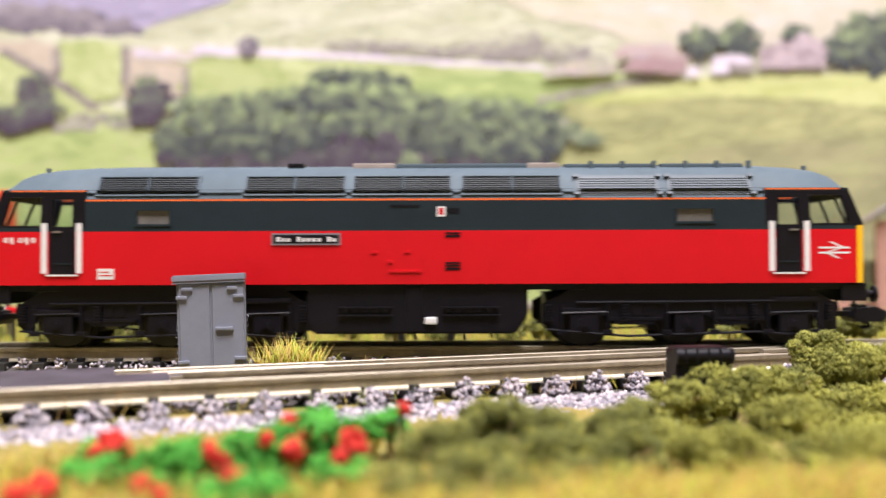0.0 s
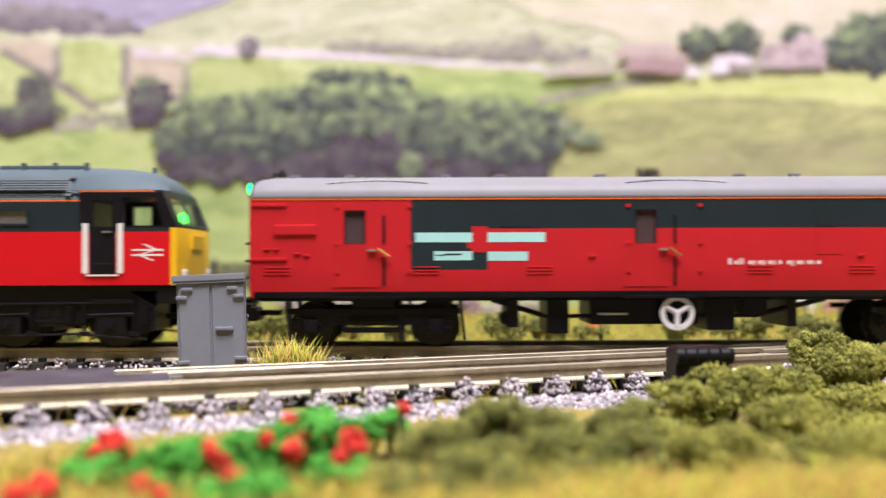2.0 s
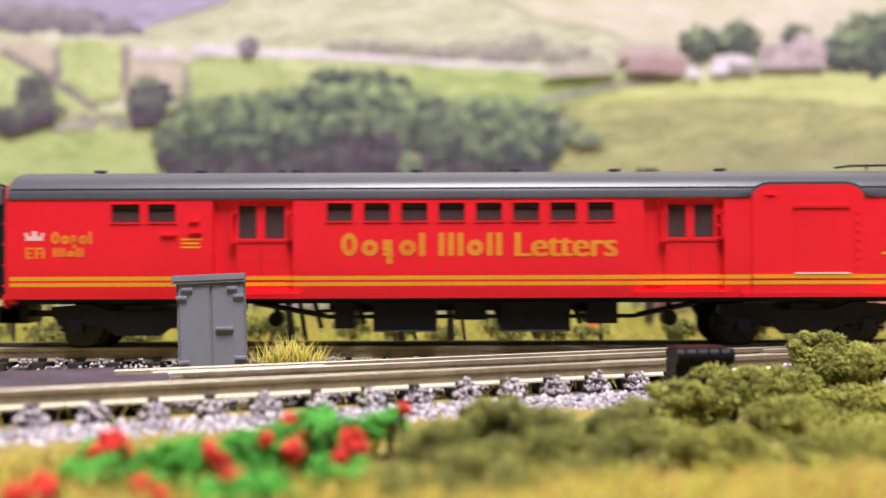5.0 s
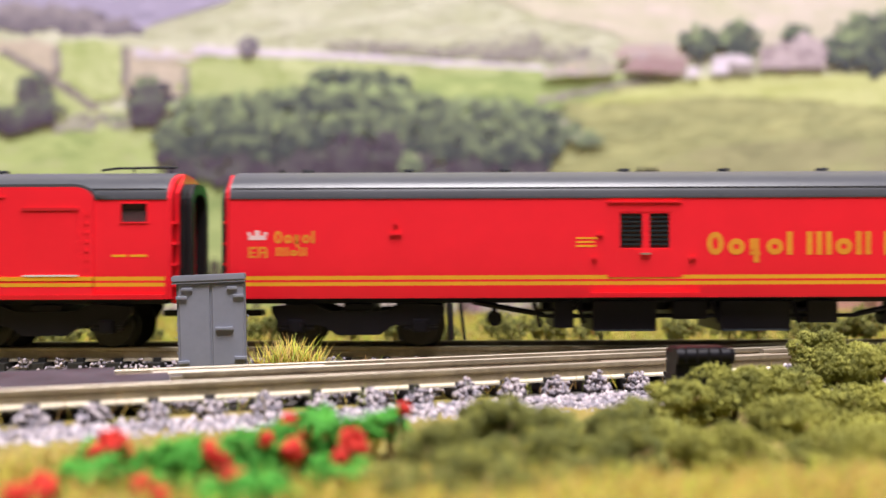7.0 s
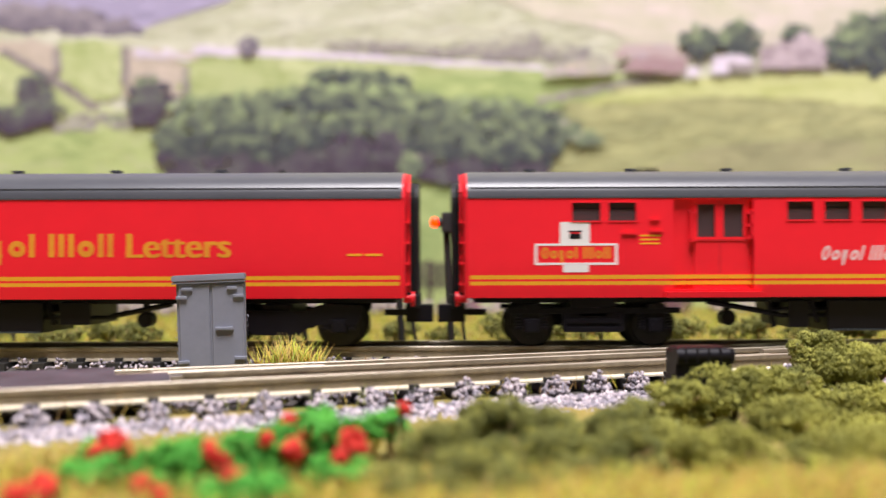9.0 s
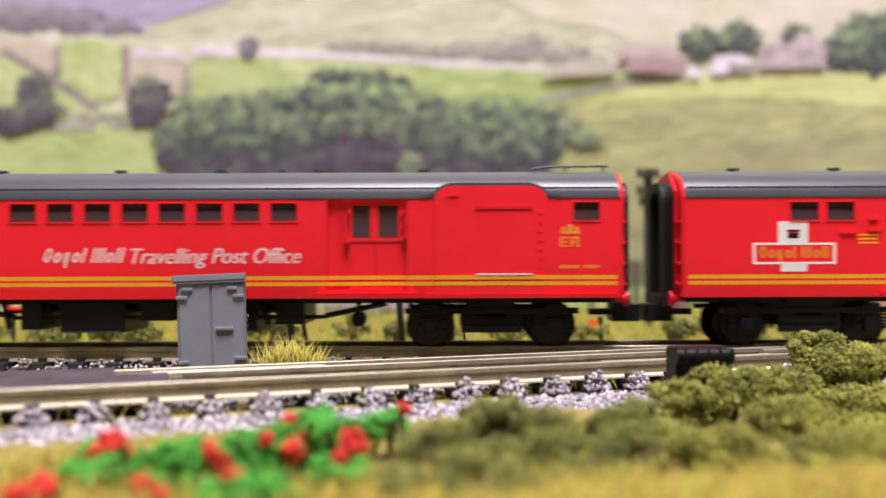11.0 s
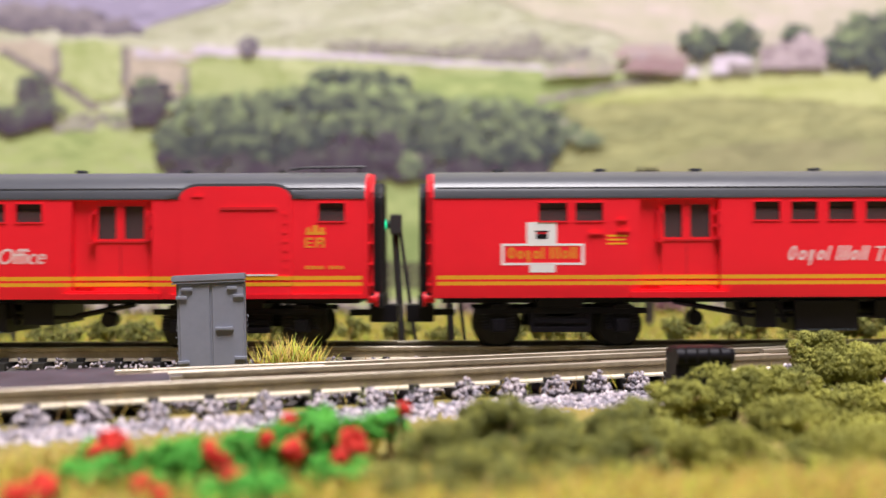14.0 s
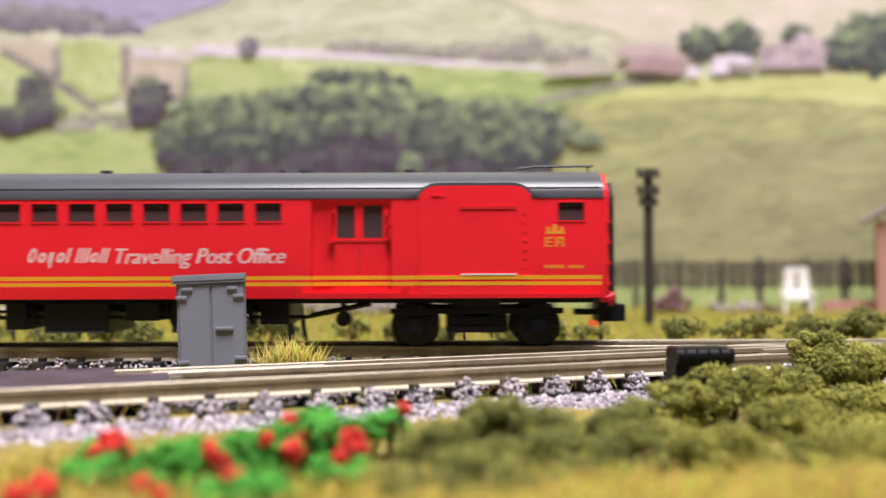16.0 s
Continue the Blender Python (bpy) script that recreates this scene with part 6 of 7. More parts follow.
for spec in ([(1205, 588, 48, 16, 164)], [(1340, 586, 46, 18, 164), (1290, 592, 34, 12, 166)], [(1425, 588, 50, 17, 165)], [(1535, 580, 46, 24, 164), (1490, 590, 34, 14, 166)],
             [(905, 585, 62, 18, 166), (965, 590, 44, 14, 166)], [(700, 590, 44, 13, 168)], [(100, 592, 60, 15, 166), (190, 588, 40, 14, 168)], [(245, 592, 50, 16, 166)], [(620, 585, 36, 16, 170)], [(1040, 594, 40, 9, 168)],
             [(-40, 590, 60, 16, 168)], [(480, 586, 60, 16, 168)], [(790, 594, 36, 10, 168)]):
    bush("bush", "low dark green bush behind the main track", "bush", [lump(u, v - 4, ru, rv * 1.35, d) for u, v, ru, rv, d in spec], [LEAF_DARK, LEAF_DARK, LEAF_DARK, LEAF_OLIVE], (0.18, 0.4), 16, "low bushes behind the track")


def flower_bed():
    for spec in ([(205, 822, 92, 54, 71), (140, 845, 44, 36, 68)], [(335, 828, 92, 58, 69)], [(475, 798, 84, 62, 72), (560, 785, 66, 58, 73)], [(540, 762, 60, 34, 77), (640, 760, 50, 34, 78)],
                 [(450, 870, 110, 34, 64), (600, 845, 70, 40, 69)], [(690, 755, 44, 30, 80)]):
        bush("flowering_plant", "bright green flowering plant with red blooms", "flowers", [lump(*s) for s in spec], [LEAF_GREEN], (0.2, 0.45), 18, "flowering plants")
    spots = [(75, 860, 28, 62), (200, 782, 26, 71), (172, 800, 18, 70), (225, 802, 14, 71), (370, 800, 20, 68), (392, 812, 14, 68), (415, 850, 26, 64), (510, 746, 17, 73), (518, 796, 20, 69), (474, 776, 14, 70),
             (540, 766, 12, 72), (622, 780, 22, 71), (602, 806, 16, 69), (640, 792, 12, 71), (714, 722, 13, 78), (252, 858, 20, 64), (30, 872, 22, 60), (576, 772, 9, 72), (352, 806, 12, 68), (285, 874, 16, 62)]
    for u, v, r, d in spots:
        x, y, z = at(u, v, d)
        root = thing("flower", x, y, z, "round red-orange bloom on a green plant", "flower", "red blooms")
        k = r * d / 1607.0
        pts, size = [], []
        for _ in range(90):
            t = Vector((rng.gauss(0, 1), rng.gauss(0, 1), rng.gauss(0, 1))).normalized() * k * rng.uniform(0.45, 1.0)
            pts.append(tuple(t))
            size.append(k * rng.uniform(0.2, 0.4))
        grains("bloom", pts, size, [PETAL_RED], root, jitter=0.4)
        bm = bmesh.new()
        g = ground_height(x, y) - z - 0.3
        rod(bm, (0, 0, g), (0, 0, 0), 0.12, 5)
        part("stalk", bm, LEAF_GREEN, root)


flower_bed()


# ---------------------------------------------------------------- relay cabinet
def build_cabinet():
    d = 117.0
    k = d / 1607.0
    x, y, z = at(376, 648, d)
    root = thing("relay_cabinet", x, y, 0.0, "grey plastic trackside relay cabinet with two doors", "cabinet", rz=11)

    def X(u):
        return (u - 376) * k

    def Z(v):
        return EYE_Z + (470 - v) * k

    bm = bmesh.new()
    prism(bm, [(X(320), 0), (X(436), 0), (X(432.5), Z(497)), (X(314), Z(500))], -0.1, 3.6)
    bmesh.ops.bevel(bm, geom=bm.edges[:], offset=0.12, segments=2, affect="EDGES")
    part("body", bm, CABINET_M, root)
    bm = bmesh.new()
    prism(bm, [(X(307), Z(499)), (X(433), Z(494)), (X(434), Z(482)), (X(306), Z(487))], -0.7, 4.2)
    bmesh.ops.bevel(bm, geom=bm.edges[:], offset=0.15, segments=2, affect="EDGES")
    part("lid", bm, CABINET_M, root)
    bm = bmesh.new()
    prism(bm, [(X(307), Z(502)), (X(433), Z(497)), (X(433), Z(494.6)), (X(307), Z(499.6))], -0.6, 4.0)
    part("lid_rim", bm, CABINET_M, root)
    for a, b in (((318, 324), (371, 375)), ((375, 378.5), (430, 431.5))):
        bm = bmesh.new()
        prism(bm, [(X(a[1]), 0.1), (X(b[1]), 0.1), (X(b[0]), Z(501)), (X(a[0]), Z(502))], -0.32, -0.05)
        bmesh.ops.bevel(bm, geom=bm.edges[:], offset=0.08, segments=1, affect="EDGES")
        door = part("door", bm, CABINET_M, root)
        hinges = [(314, 333, 525), (323, 342, 510), (318, 338, 638)] if a[0] < 350 else [(401, 419, 508), (412, 431, 522), (415, 436, 632)]
        for u0, u1, v in hinges:
            bm = bmesh.new()
            box(bm, X(u0), X(u1), -0.65, -0.2, Z(v + 3.5), Z(v - 2.5), 0.12)
            part("hinge", bm, CABINET_M, door)
    bm = bmesh.new()
    box(bm, X(382), X(413), -0.75, -0.2, Z(583), Z(577), 0.18)
    part("door_handle", bm, CABINET_M, root, smooth=True)
    # moulding flash left on the edges
    pts = [(X(437 if i % 2 else 316) + rng.uniform(-0.1, 0.1), 0.3, rng.uniform(1, 9)) for i in range(40)]
    grains("moulding_flash", pts, [rng.uniform(0.06, 0.16) for _ in pts], [CABINET_M], root)


build_cabinet()


# ---------------------------------------------------------------- point motor housing by the siding
def build_point_motor():
    d = 101.0
    k = d / 1607.0
    x, y, z = at(1242, 668, d)
    root = thing("point_motor", x, y, z, "black ribbed point motor housing beside the siding", "point motor", rz=6)
    w = 51 * k
    h = 52 * k
    bm = bmesh.new()
    prism(bm, [(-w, 0), (w, 0), (w, h * 0.92), (w - 0.3, h), (-w + 0.2, h), (-w, h * 0.9)], -0.6, 3.0)
    bmesh.ops.bevel(bm, geom=bm.edges[:], offset=0.2, segments=2, affect="EDGES")
    part("housing", bm, BLACK, root)
    bm = bmesh.new()
    rod(bm, (-w - 0.05, -0.3, h * 0.72), (w + 0.05, -0.3, h * 0.72), h * 0.26, 16)
    part("cover", bm, BLACK, root, smooth=True)
    for i in range(5):
        block("rib", (-w + 0.8 + i * 1.3, -w + 1.0 + i * 1.3, -1.15, -0.9, h * 0.5, h * 0.98), BLACK, root, 0.05)
    block("foot", (-w, w, -0.9, 3.2, -z, 0.1), BLACK, root, 0.1)


build_point_motor()

# loose check rails and switch blade of the turnout
for s, p, length in ((22, -3.4, 26), (-34, 6.0, 20), (58, 1.8, 40), (-52, 1.4, 22)):
    r = rail("check_rail", length)
    # the switch blade's shade is put into this rail's darker colour
    if s == -52:
        r.data.materials[0] = RAIL_DARK
        r.data.materials[2] = RAIL_DARK
    x, y = siding_point(s, p)
    r.matrix_world = pose(x * MM, y * MM, 0.92 * MM, 0, 0, SID_TURN)
    tagged(r, "short worn check rail inside the siding track", "rail", "check rails")


bm = bmesh.new()
# dark block added for the shade round the switch blade
prism(bm, [(-15, 0.9), (9.5, 0.9), (9.5, 3.05), (-15, 3.05)], -4.3, 3.2)
prism(bm, [(-13, 0.9), (4.0, 0.9), (4.0, 3.05), (-13, 3.05)], 3.2, 11.0)
shade_block = part("turnout_frog", bm, SHADE_BLOCK_M)
fx, fy = siding_point(-52, 0)
shade_block.matrix_world = pose(fx * MM, fy * MM, 0, 0, 0, SID_TURN)
tagged(shade_block, "dark block standing in for shade between the siding rails", "track fitting")


# ---------------------------------------------------------------- behind the train
LED_GREEN = material("green_lamp", (0.0, 0.5, 0.3), 0.3, emit=(0.0, 1.0, 0.42), strength=5.0)
LED_BEAM = material("bright_green_lamp", (0.0, 0.5, 0.3), 0.3, emit=(0.0, 1.0, 0.05), strength=22.0)
LED_RED = material("red_lamp", (0.5, 0.02, 0.0), 0.3, emit=(1.0, 0.012, 0.0), strength=9.0)
POST_M = material("dark_signal_post", (0.02, 0.02, 0.02), 0.6, vary=0.3, size=3)
POLE_M = material("dark_brown_wood", (0.035, 0.028, 0.022), 0.75, vary=0.4, size=3, bump=0.2)


def build_signal(u, v, d, lamp, label, lean=0.0, cluster=False):
    """Colour light signal seen from the side: post, ladder, head with hoods, back board, lamp."""
    x, y, z = at(u, v, d)
    root = thing("colour_light_signal", x, y, 0, label, "railway signal", "colour light signals")
    bm = bmesh.new()
    rod(bm, (lean * z, 0, -1.0), (0, 0, z - 0.6), 0.6, 10)
    part("post", bm, POST_M, root, smooth=True)
    bm = bmesh.new()
    for o in (-0.7, 0.7):
        rod(bm, (lean * z + 2.6, o, -1.0), (0.9, o, z - 0.8), 0.32, 6)
    for i in range(14):
        t = i / 14
        rod(bm, (lean * z * (1 - t) + 2.6 * (1 - t) + 0.9 * t, -0.7, t * (z - 0.8)), (lean * z * (1 - t) + 2.6 * (1 - t) + 0.9 * t, 0.7, t * (z - 0.8)), 0.12, 5)
    part("ladder", bm, POST_M, root)
    bm = bmesh.new()
    box(bm, -0.8, 1.2, -1.5, 1.5, z - 1.6, z + 1.9, 0.3)
    part("head", bm, POST_M, root)
    bm = bmesh.new()
    rod(bm, (-1.7, 0, z + 0.2), (-0.6, 0, z + 0.2), 0.8, 12)
    part("hood", bm, POST_M, root)
    if not cluster:
        bm = bmesh.new()
        bmesh.ops.create_icosphere(bm, subdivisions=2, radius=0.85, matrix=Matrix.Translation((-2.0, -0.25, z + 0.2)))
        part("lamp", bm, lamp, root, "glowing signal lamp", smooth=True)
    if cluster:
        for dx, dz in ((-0.2, 2.2), (0.9, 2.6), (1.4, 1.0)):
            bm = bmesh.new()
            box(bm, dx - 0.5, dx + 0.5, -0.9, 0.9, z + dz - 0.5, z + dz + 0.5, 0.2)
            part("junction_indicator", bm, POST_M, root)
        bm = bmesh.new()   # the main aspect, held out on a bracket towards the oncoming trains
        box(bm, -3.6, -0.4, 0.2, 0.8, z - 0.9, z - 0.3, 0.1)
        rod(bm, (-3.9, 0.1, z - 0.1), (-2.6, 0.1, z - 0.1), 1.15, 14)
        part("lamp_bracket", bm, POST_M, root)
        bm = bmesh.new()
        bmesh.ops.create_icosphere(bm, subdivisions=2, radius=0.9, matrix=Matrix.Translation((-4.3, -0.1, z - 0.1)))
        part("lamp", bm, LED_BEAM, root, "brightly glowing green lamp", smooth=True)


build_signal(491, 333, 156, LED_GREEN, "dark junction signal with a glowing green lamp", 0.10, True)
build_signal(699, 399, 158, LED_GREEN, "dark ladder signal showing a green lamp", 0.06)
build_signal(790, 396, 158, LED_RED, "dark ladder signal showing a red lamp", 0.04)


def build_pole():
    d = 215.0
    x, y, z = at(1148, 300, d)
    root = thing("telegraph_pole", x, y, 0, "dark brown wooden telegraph pole with crossarms", "telegraph pole")
    k = d / 1607.0
    bm = bmesh.new()
    rod(bm, (0, 0, -2), (0, 0, z), 1.15, 12)
    part("pole", bm, POLE_M, root, smooth=True)
    for v, w in ((312, 22), (342, 22), (362, 18)):
        zc = EYE_Z + (470 - v) * k
        arm = block("crossarm", (-w * k, w * k * 0.8, -1.6, -0.6, zc - 0.6, zc + 0.6), POLE_M, root, 0.08)
        for o in (-0.8, 0.55):
            bm = bmesh.new()
            rod(bm, (o * w * k, -1.0, zc + 0.4), (o * w * k, -1.0, zc + 1.6), 0.55, 8)
            part("insulator", bm, POLE_M, arm)


build_pole()

FENCE_M = material("weathered_fence_wood", (0.085, 0.07, 0.055), 0.8, vary=0.4, size=4, bump=0.2)


def build_fence():
    d = 306.0
    k = d / 1607.0
    root = thing("fence", 0, d, 0, "dark weathered post and plank fence along the field", "fence")
    zt, zm, zl = (EYE_Z + (470 - v) * k for v in (462, 485, 504))
    first = None
    for u in range(-60, 1560, 74):
        bm = bmesh.new()
        x = (u + rng.uniform(-6, 6) - 784) * k
        box(bm, x - 0.9, x + 0.9, -0.8, 0.8, -3, zt + rng.uniform(0, 1.2), 0.15)
        part("post", bm, FENCE_M, root)
    for z in (zt - 1.6, zm, zl + 0.6):
        for a in range(-60, 1500, 180):
            block("plank", ((a - 784) * k, (a + 178 - 784) * k, -1.2, -0.8, z - 1.0, z + 0.9), FENCE_M, root, 0.1)
    for u in range(-54, 1556, 19):
        x = (u + rng.uniform(-3, 3) - 784) * k
        block("pale", (x - 0.7, x + 0.7, -0.7, -0.3, zl - 2.0, zt - rng.uniform(0.2, 2.0)), FENCE_M, root, 0.05)


build_fence()
WHITE_PLASTIC = material("white_painted_wood", (0.78, 0.75, 0.72), 0.6, vary=0.1, size=3)
BRICK_M = material("pink_brick", (0.58, 0.32, 0.27), 0.8, second=(0.48, 0.25, 0.21), size=4, obj_random=0.6, bump=0.2)
MORTAR_M = material("pale_mortar", (0.56, 0.42, 0.37), 0.9, vary=0.2, size=2)
SLATE_M = material("pale_slate", (0.44, 0.39, 0.44), 0.7, vary=0.2, size=4, obj_random=0.4)
STONE_W = material("garden_stone", (0.40, 0.33, 0.31), 0.85, second=(0.2, 0.17, 0.16), size=3, island=0.6)


def build_chair():
    d = 276.0
    k = d / 1607.0
    x, y, _ = at(1410, 560, d)
    root = thing("garden_chair", x, y, ground_height(x, y), "white wooden garden chair standing in the meadow", "chair", rz=-18)
    root.scale = (1.15, 1.15, 1)
    top = EYE_Z + (470 - 475) * k - ground_height(x, y)
    low = EYE_Z + (470 - 527) * k - ground_height(x, y)
    bm = bmesh.new()
    prism(bm, [(-3.4, low), (3.4, low), (2.9, top), (-2.9, top)], 2.2, 2.9)
    part("backrest", bm, WHITE_PLASTIC, root)
    bm = bmesh.new()
    box(bm, -0.35, 0.35, 2.05, 2.25, low + 2.5, top - 1.5)
    part("slot", bm, FENCE_M, root)
    block("seat", (-3.6, 3.6, -3.5, 2.8, low - 1.2, low - 0.2), WHITE_PLASTIC, root, 0.2)
    for s in (-1, 1):
        block("armrest", (s * 3.9 - 0.7, s * 3.9 + 0.7, -3.8, 2.6, low + 0.6, low + 1.2), WHITE_PLASTIC, root, 0.15)
        for yy in (-3.0, 2.2):
            block("leg", (s * 3.2 - 0.5, s * 3.2 + 0.5, yy - 0.5, yy + 0.5, -1.0, low - 0.4), WHITE_PLASTIC, root, 0.1)
            block("arm_post", (s * 3.9 - 0.4, s * 3.9 + 0.4, yy - 0.4, yy + 0.4, low - 0.6, low + 0.7), WHITE_PLASTIC, root, 0.1)


build_chair()


def build_hut():
    d = 274.0
    k = d / 1607.0
    x0 = (1552 - 784) * k
    root = thing("brick_hut", x0, d, -1, "pink brick hut with a pale slate roof", "hut", rz=-24)
    eave = EYE_Z + (470 - 392) * k + 1
    bm = bmesh.new()
    box(bm, 0.2, 60, 0.2, 40, 0, eave)
    part("wall", bm, MORTAR_M, root)
    first = None
    rows = int(eave / 1.0)
    for j in range(rows):
        for i in range(5):
            off = 0.0 if j % 2 else -1.1
            xa = max(0.0, i * 2.3 + off)
            xb = i * 2.3 + off + 2.1
            if first is None:
                bm = bmesh.new()
                box(bm, 0, 1, 0, 0.4, 0, 1)
                first = part("brick", bm, BRICK_M, root)
                ob = first
            else:
                ob = new("brick", first.data)
                ob.parent = root
            ob.location = (xa * MM, 0, (j * 1.0 + 0.05) * MM)
            ob.scale = (xb - xa, 1, 0.86)
        for i in range(4):
            ob = new("brick", first.data)
            ob.parent = root
            ob.location = (0, (i * 4.4 + (0.6 if j % 2 else 2.6)) * MM, (j * 1.0 + 0.05) * MM)
            ob.scale = (0.35, 9.5, 0.86)
    bm = bmesh.new()
    e = -3.6
    prism(bm, [(e, eave - 0.4), (e, eave + 0.5), (30, eave + 21), (64, eave + 0.5), (64, eave - 0.4), (30, eave + 19.6)], -3, 43)
    part("roof", bm, SLATE_M, root, "pale grey slate roof")


build_hut()


def build_low_walls():
    d = 284.0
    k = d / 1607.0
    for u0, u1, v0, v1, m, label in ((1455, 1552, 532, 566, BRICK_M, "low pink brick garden wall"), (1255, 1345, 538, 566, STONE_W, "low rockery of pale garden stones"),
                                     (110, 330, 530, 566, STONE_W, "low rockery of pink and pale stones"), (500, 960, 530, 566, STONE_W, "long low wall of pale pink stones")):
        x = (u0 - 784) * k
        root = thing("garden_wall", x, d, -1.2, label + " in the meadow", "wall")
        w, h = (u1 - u0) * k, EYE_Z + (470 - v0) * k + 1.2
        first = None
        if m is BRICK_M:
            for j in range(int(h)):
                for i in range(int(w / 2.3) + 1):
                    if first is None:
                        bm = bmesh.new()
                        box(bm, 0, 2.1, -0.9, 0.9, 0, 0.88, 0.08)
                        first = part("brick", bm, m, root)
                        ob = first
                    else:
                        ob = new("brick", first.data)
                        ob.parent = root
                    ob.location = ((i * 2.3 + (j % 2) * 1.1) * MM, 0, j * 1.0 * MM)
            block("core", (0.2, w, -0.6, 0.6, 0, int(h) - 0.2), MORTAR_M, root, 0)
        else:
            for i in range(int(w * 1.5)):
                pt = [(rng.uniform(0, w), rng.uniform(-1.5, 1.5), rng.uniform(0.4, h * 0.8))]
                grains("stone", pt, [rng.uniform(1.0, 1.9)], [m], root, CUBE, CUBE_F, 0.3)


build_low_walls()
bush("flowering_shrub", "mauve flowering shrub behind the track", "shrub", [lump(1195, 540, 36, 30, 282)], [PETAL_PINK, PETAL_PINK, LEAF_DARK], (0.5, 1.0), 3)
bush("flowering_shrub", "pale pink flowering shrub behind the track", "shrub", [lump(825, 550, 28, 22, 282)], [PETAL_PINK, STONE_W], (0.5, 1.0), 3)
bush("flowering_shrub", "small crimson shrub in the garden", "shrub", [lump(1360, 552, 24, 10, 282)], [PETAL_PINK, LEAF_DARK], (0.4, 0.8), 4)


def build_marker():
    d = 170.0
    x, y, z = at(1062, 560, d)
    root = thing("marker_post", x, y, -1, "short brown marker post with an orange plate", "post")
    bm = bmesh.new()
    rod(bm, (0, 0, 0), (0, 0, z + 1), 0.5, 8)
    part("post", bm, POLE_M, root)
    bm = bmesh.new()
    disc(bm, -1.4, -0.3, 0.3, EYE_Z + (470 - 578) * d / 1607.0 + 1, 1.25, 16)
    part("plate", bm, ORANGE, root)


build_marker()


ORANGE_BOARD = material("orange_red_board", (0.78, 0.085, 0.03), 0.5, vary=0.1, size=4)
LIME_PAINT = material("yellow_green_paint", (0.55, 0.66, 0.08), 0.5, vary=0.12, size=3)


def build_lamp_marker():
    d = 172.0
    x, y, z = at(22, 547, d)
    root = thing("marker_post", x, y, -1, "small red and white marker board on a dark post", "post")
    bm = bmesh.new()
    rod(bm, (0, 0.6, 0), (0, 0.6, z + 1), 0.4, 8)
    part("post", bm, POLE_M, root)
    block("board", (-1.9, 1.7, -0.3, 0.3, z + 0.4, z + 1.7), RED_BRIGHT, root, 0.1, "red board")
    block("white_band", (-1.9, -1.0, -0.36, 0.36, z + 0.38, z + 1.72), WHITE, root, 0.05, "white band")


build_lamp_marker()


def build_red_board():
    d = 190.0
    k = d / 1607.0
    x, y, _ = at(12, 400, d)
    root = thing("lineside_board", x, y, -1, "orange-red lineside board on a dark post", "signal board")
    z0, z1 = EYE_Z + (470 - 412) * k + 1, EYE_Z + (470 - 334) * k + 1
    bm = bmesh.new()
    rod(bm, (0, 0.9, 0), (0, 0.9, z1 - 1), 0.5, 8)
    part("post", bm, POLE_M, root)
    block("board", (-2.0, 1.8, -0.4, 0.4, z0, z1), ORANGE_BOARD, root, 0.2, "orange-red board")
    x, y, _ = at(70, 440, d)
    root = thing("marker_post", x, y, -1, "dark lineside post with a rounded yellow-green top", "post")
    z0, z1 = EYE_Z + (470 - 458) * k + 1, EYE_Z + (470 - 419) * k + 1
    bm = bmesh.new()
    rod(bm, (0, 0, 0), (0, 0, z0), 0.45, 8)
    rod(bm, (0, 0, z0 - 1.0), (0, 0, z0 + 0.2), 0.9, 10)
    part("post", bm, POLE_M, root)
    bm = bmesh.new()
    steps = [(0.75, z0), (1.05, z0 + 0.6), (1.0, z1 - 1.2), (0.7, z1 - 0.3), (0.25, z1)]
    loft(bm, [[(r * math.cos(2 * math.pi * i / 12), r * math.sin(2 * math.pi * i / 12), z) for i in range(12)] for r, z in steps])
    part("cap", bm, LIME_PAINT, root, "yellow-green cap", smooth=True)


build_red_board()


# ---------------------------------------------------------------- the room round the layout
WALL_PAINT = material("room_wall_paint", (0.62, 0.60, 0.57), 0.8, vary=0.04, size=400)
CEILING_PAINT = material("room_ceiling_paint", (0.75, 0.74, 0.72), 0.85, vary=0.03, size=400)
CARPET = material("room_carpet", (0.20, 0.17, 0.15), 0.95, vary=0.2, size=20)


def build_room():
    for name, dims, mat, label in (("floor", (-1900, 1900, -1900, 1300, -860, -780), CARPET, "brown carpeted room floor"),
                                   ("ceiling", (-1900, 1900, -1900, 1300, 1450, 1530), CEILING_PAINT, "white painted room ceiling"),
                                   ("wall_north", (-1900, 1900, 1300, 1380, -860, 1530), WALL_PAINT, "plain painted room wall"),
                                   ("wall_south", (-1900, 1900, -1980, -1900, -860, 1530), WALL_PAINT, "plain painted room wall"),
                                   ("wall_east", (1900, 1980, -1980, 1380, -860, 1530), WALL_PAINT, "plain painted room wall"),
                                   ("wall_west", (-1980, -1900, -1980, 1380, -860, 1530), WALL_PAINT, "plain painted room wall")):
        tagged(block(name, dims, mat, None, 0), label, name.split("_")[0], kind="structure")
    for x in (-940, 940):
        for y in (-250, 370):
            leg = block("table_leg", (x - 30, x + 30, y - 30, y + 30, -780, -30), POLISHED_BOARD, None, 2)
            tagged(leg, "square brown wooden leg under the baseboard", "table leg", "table legs")


build_room()


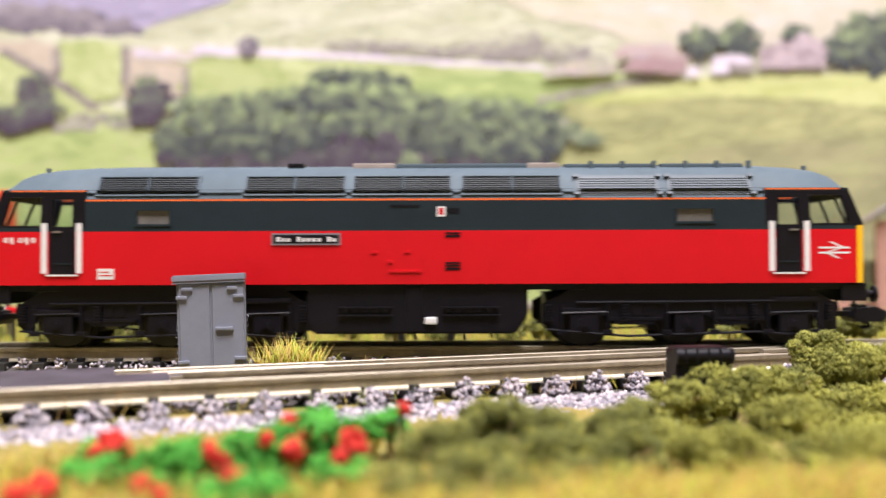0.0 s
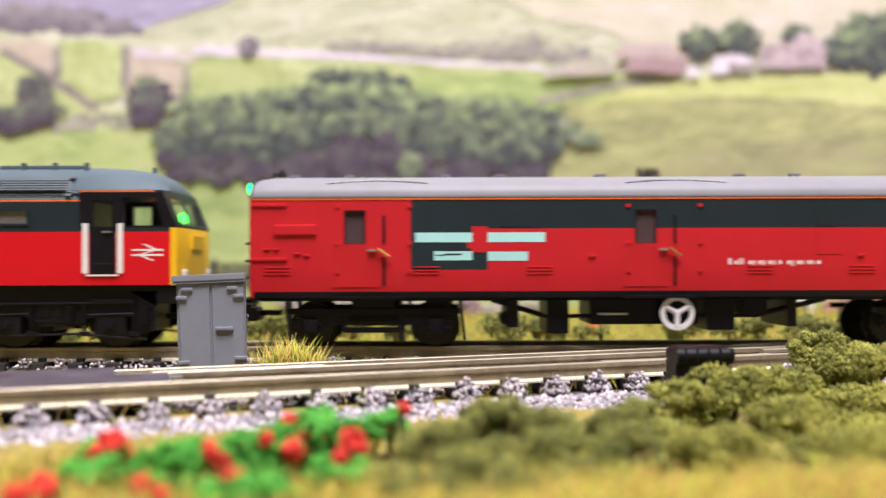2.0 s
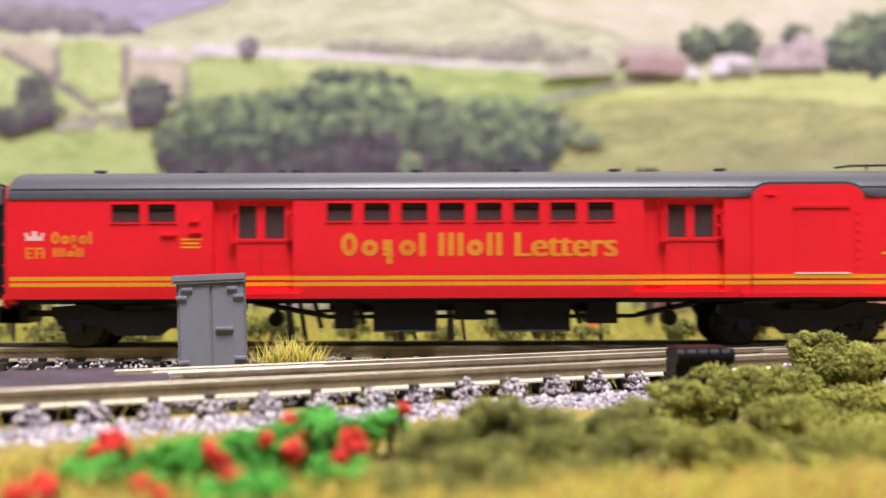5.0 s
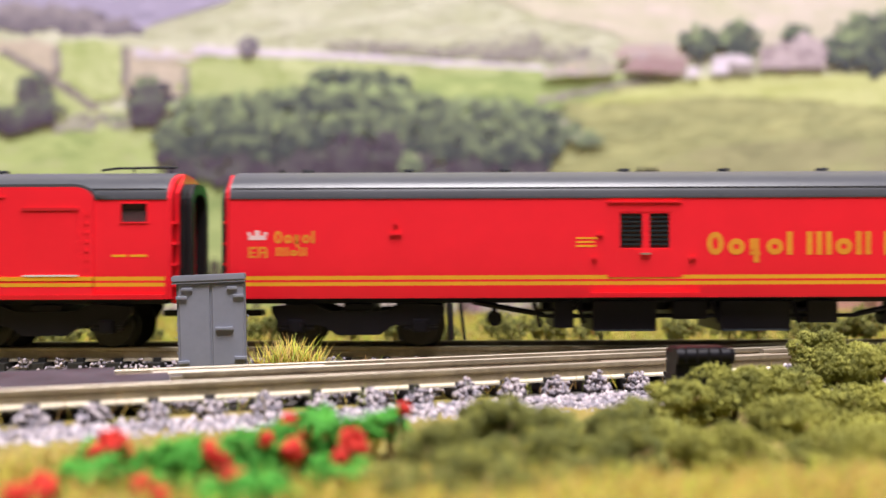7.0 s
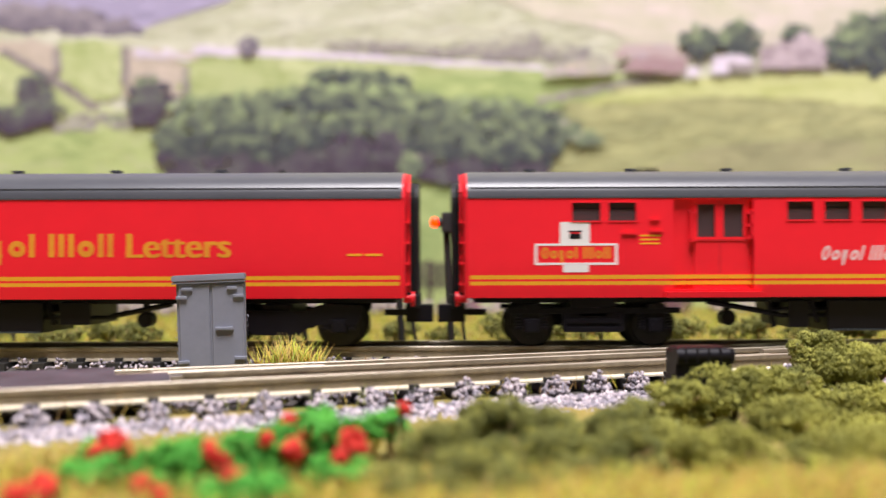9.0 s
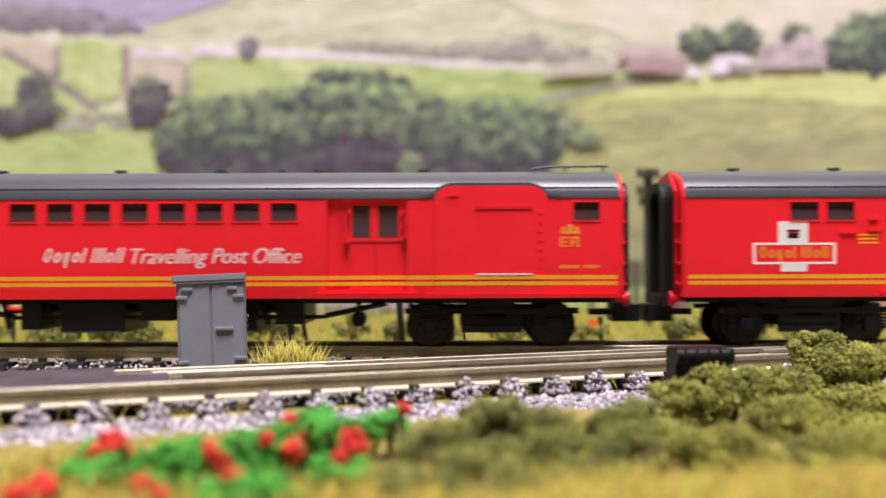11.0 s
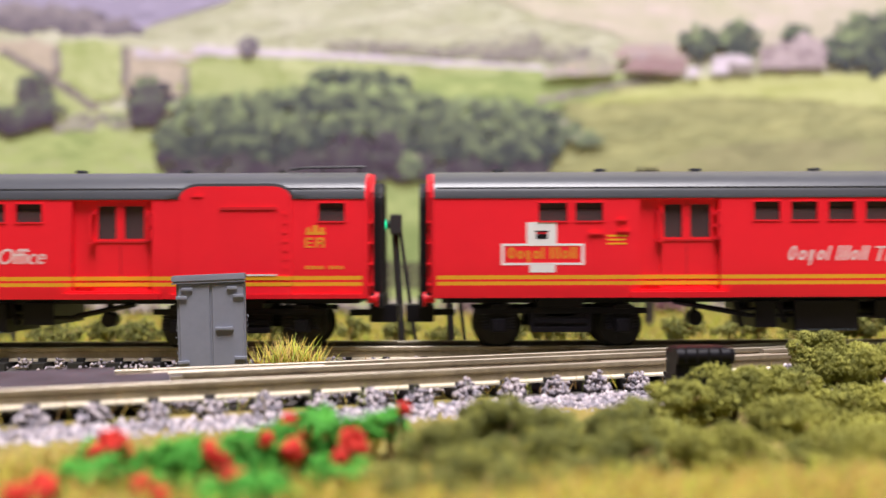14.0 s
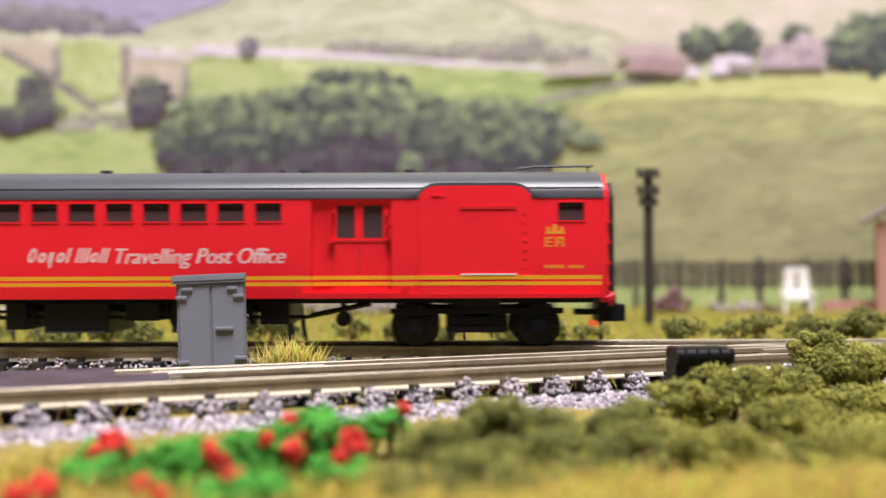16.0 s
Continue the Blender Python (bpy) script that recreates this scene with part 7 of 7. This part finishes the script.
# ---------------------------------------------------------------- movement
# place of the leading van's front corner along the track, in track units, by time
TRAVEL = [(0.0, 1722), (0.5, 1406), (1.0, 1098), (1.5, 777), (2.0, 442), (2.5, 106), (3.0, -229), (3.5, -561),
          (4.0, -886), (4.2, -1016), (6.3, -2435), (6.5, -2574), (7.0, -2918), (7.5, -3268), (8.0, -3622),
          (8.5, -3961), (9.0, -4259), (9.2, -4394), (11.3, -5845), (11.5, -5987), (12.0, -6369), (12.5, -6735),
          (13.0, -7100), (13.5, -7470), (14.0, -7850), (14.5, -8218), (15.0, -8567), (15.5, -8881), (16.0, -9195)]
# slack in the couplings: (until, units) by vehicle
SLACK = {"locomotive": [(0.0, -56), (0.5, -44), (1.0, -22), (1.5, 0), (2.0, 5)],
         "van_b": [(3.0, 57), (3.5, 29), (4.0, 7), (4.2, 0)],
         "van_d": [(8.5, 14), (9.0, 0)],
         "van_f": [(13.0, 28), (13.5, 0)]}


def slack_at(key, t):
    rows = SLACK.get(key, [(0, 0)])
    if t <= rows[0][0]:
        return rows[0][1]
    for (t0, s0), (t1, s1) in zip(rows, rows[1:]):
        if t <= t1:
            return s0 + (s1 - s0) * (t - t0) / (t1 - t0)
    return rows[-1][1]


def travel_at(t):
    for (t0, s0), (t1, s1) in zip(TRAVEL, TRAVEL[1:]):
        if t <= t1:
            return s0 + (s1 - s0) * (t - t0) / (t1 - t0)
    return TRAVEL[-1][1]


def motions():
    for key, (ob, offset, wheels) in TRAIN.items():
        rows = [(t, pose((s + offset + slack_at(key, t) - 784) / SCALE * MM, MAIN_Y * MM, RAIL_TOP * MM)) for t, s in TRAVEL]
        walk(ob, rows)
        # wheels roll without slipping; turns stay under a quarter from row to row
        start = travel_at(0.0) + slack_at(key, 0.0)
        for wheel, r in wheels:
            spin, at = [], wheel.location.copy()
            for i in range(241):
                t = i / 15.0
                a = math.degrees((start - travel_at(t) - slack_at(key, t)) / SCALE / r)
                spin.append((t, Matrix.LocRotScale(at, Euler((0, -radians(a), 0)), None)))
            walk(wheel, spin)


motions()
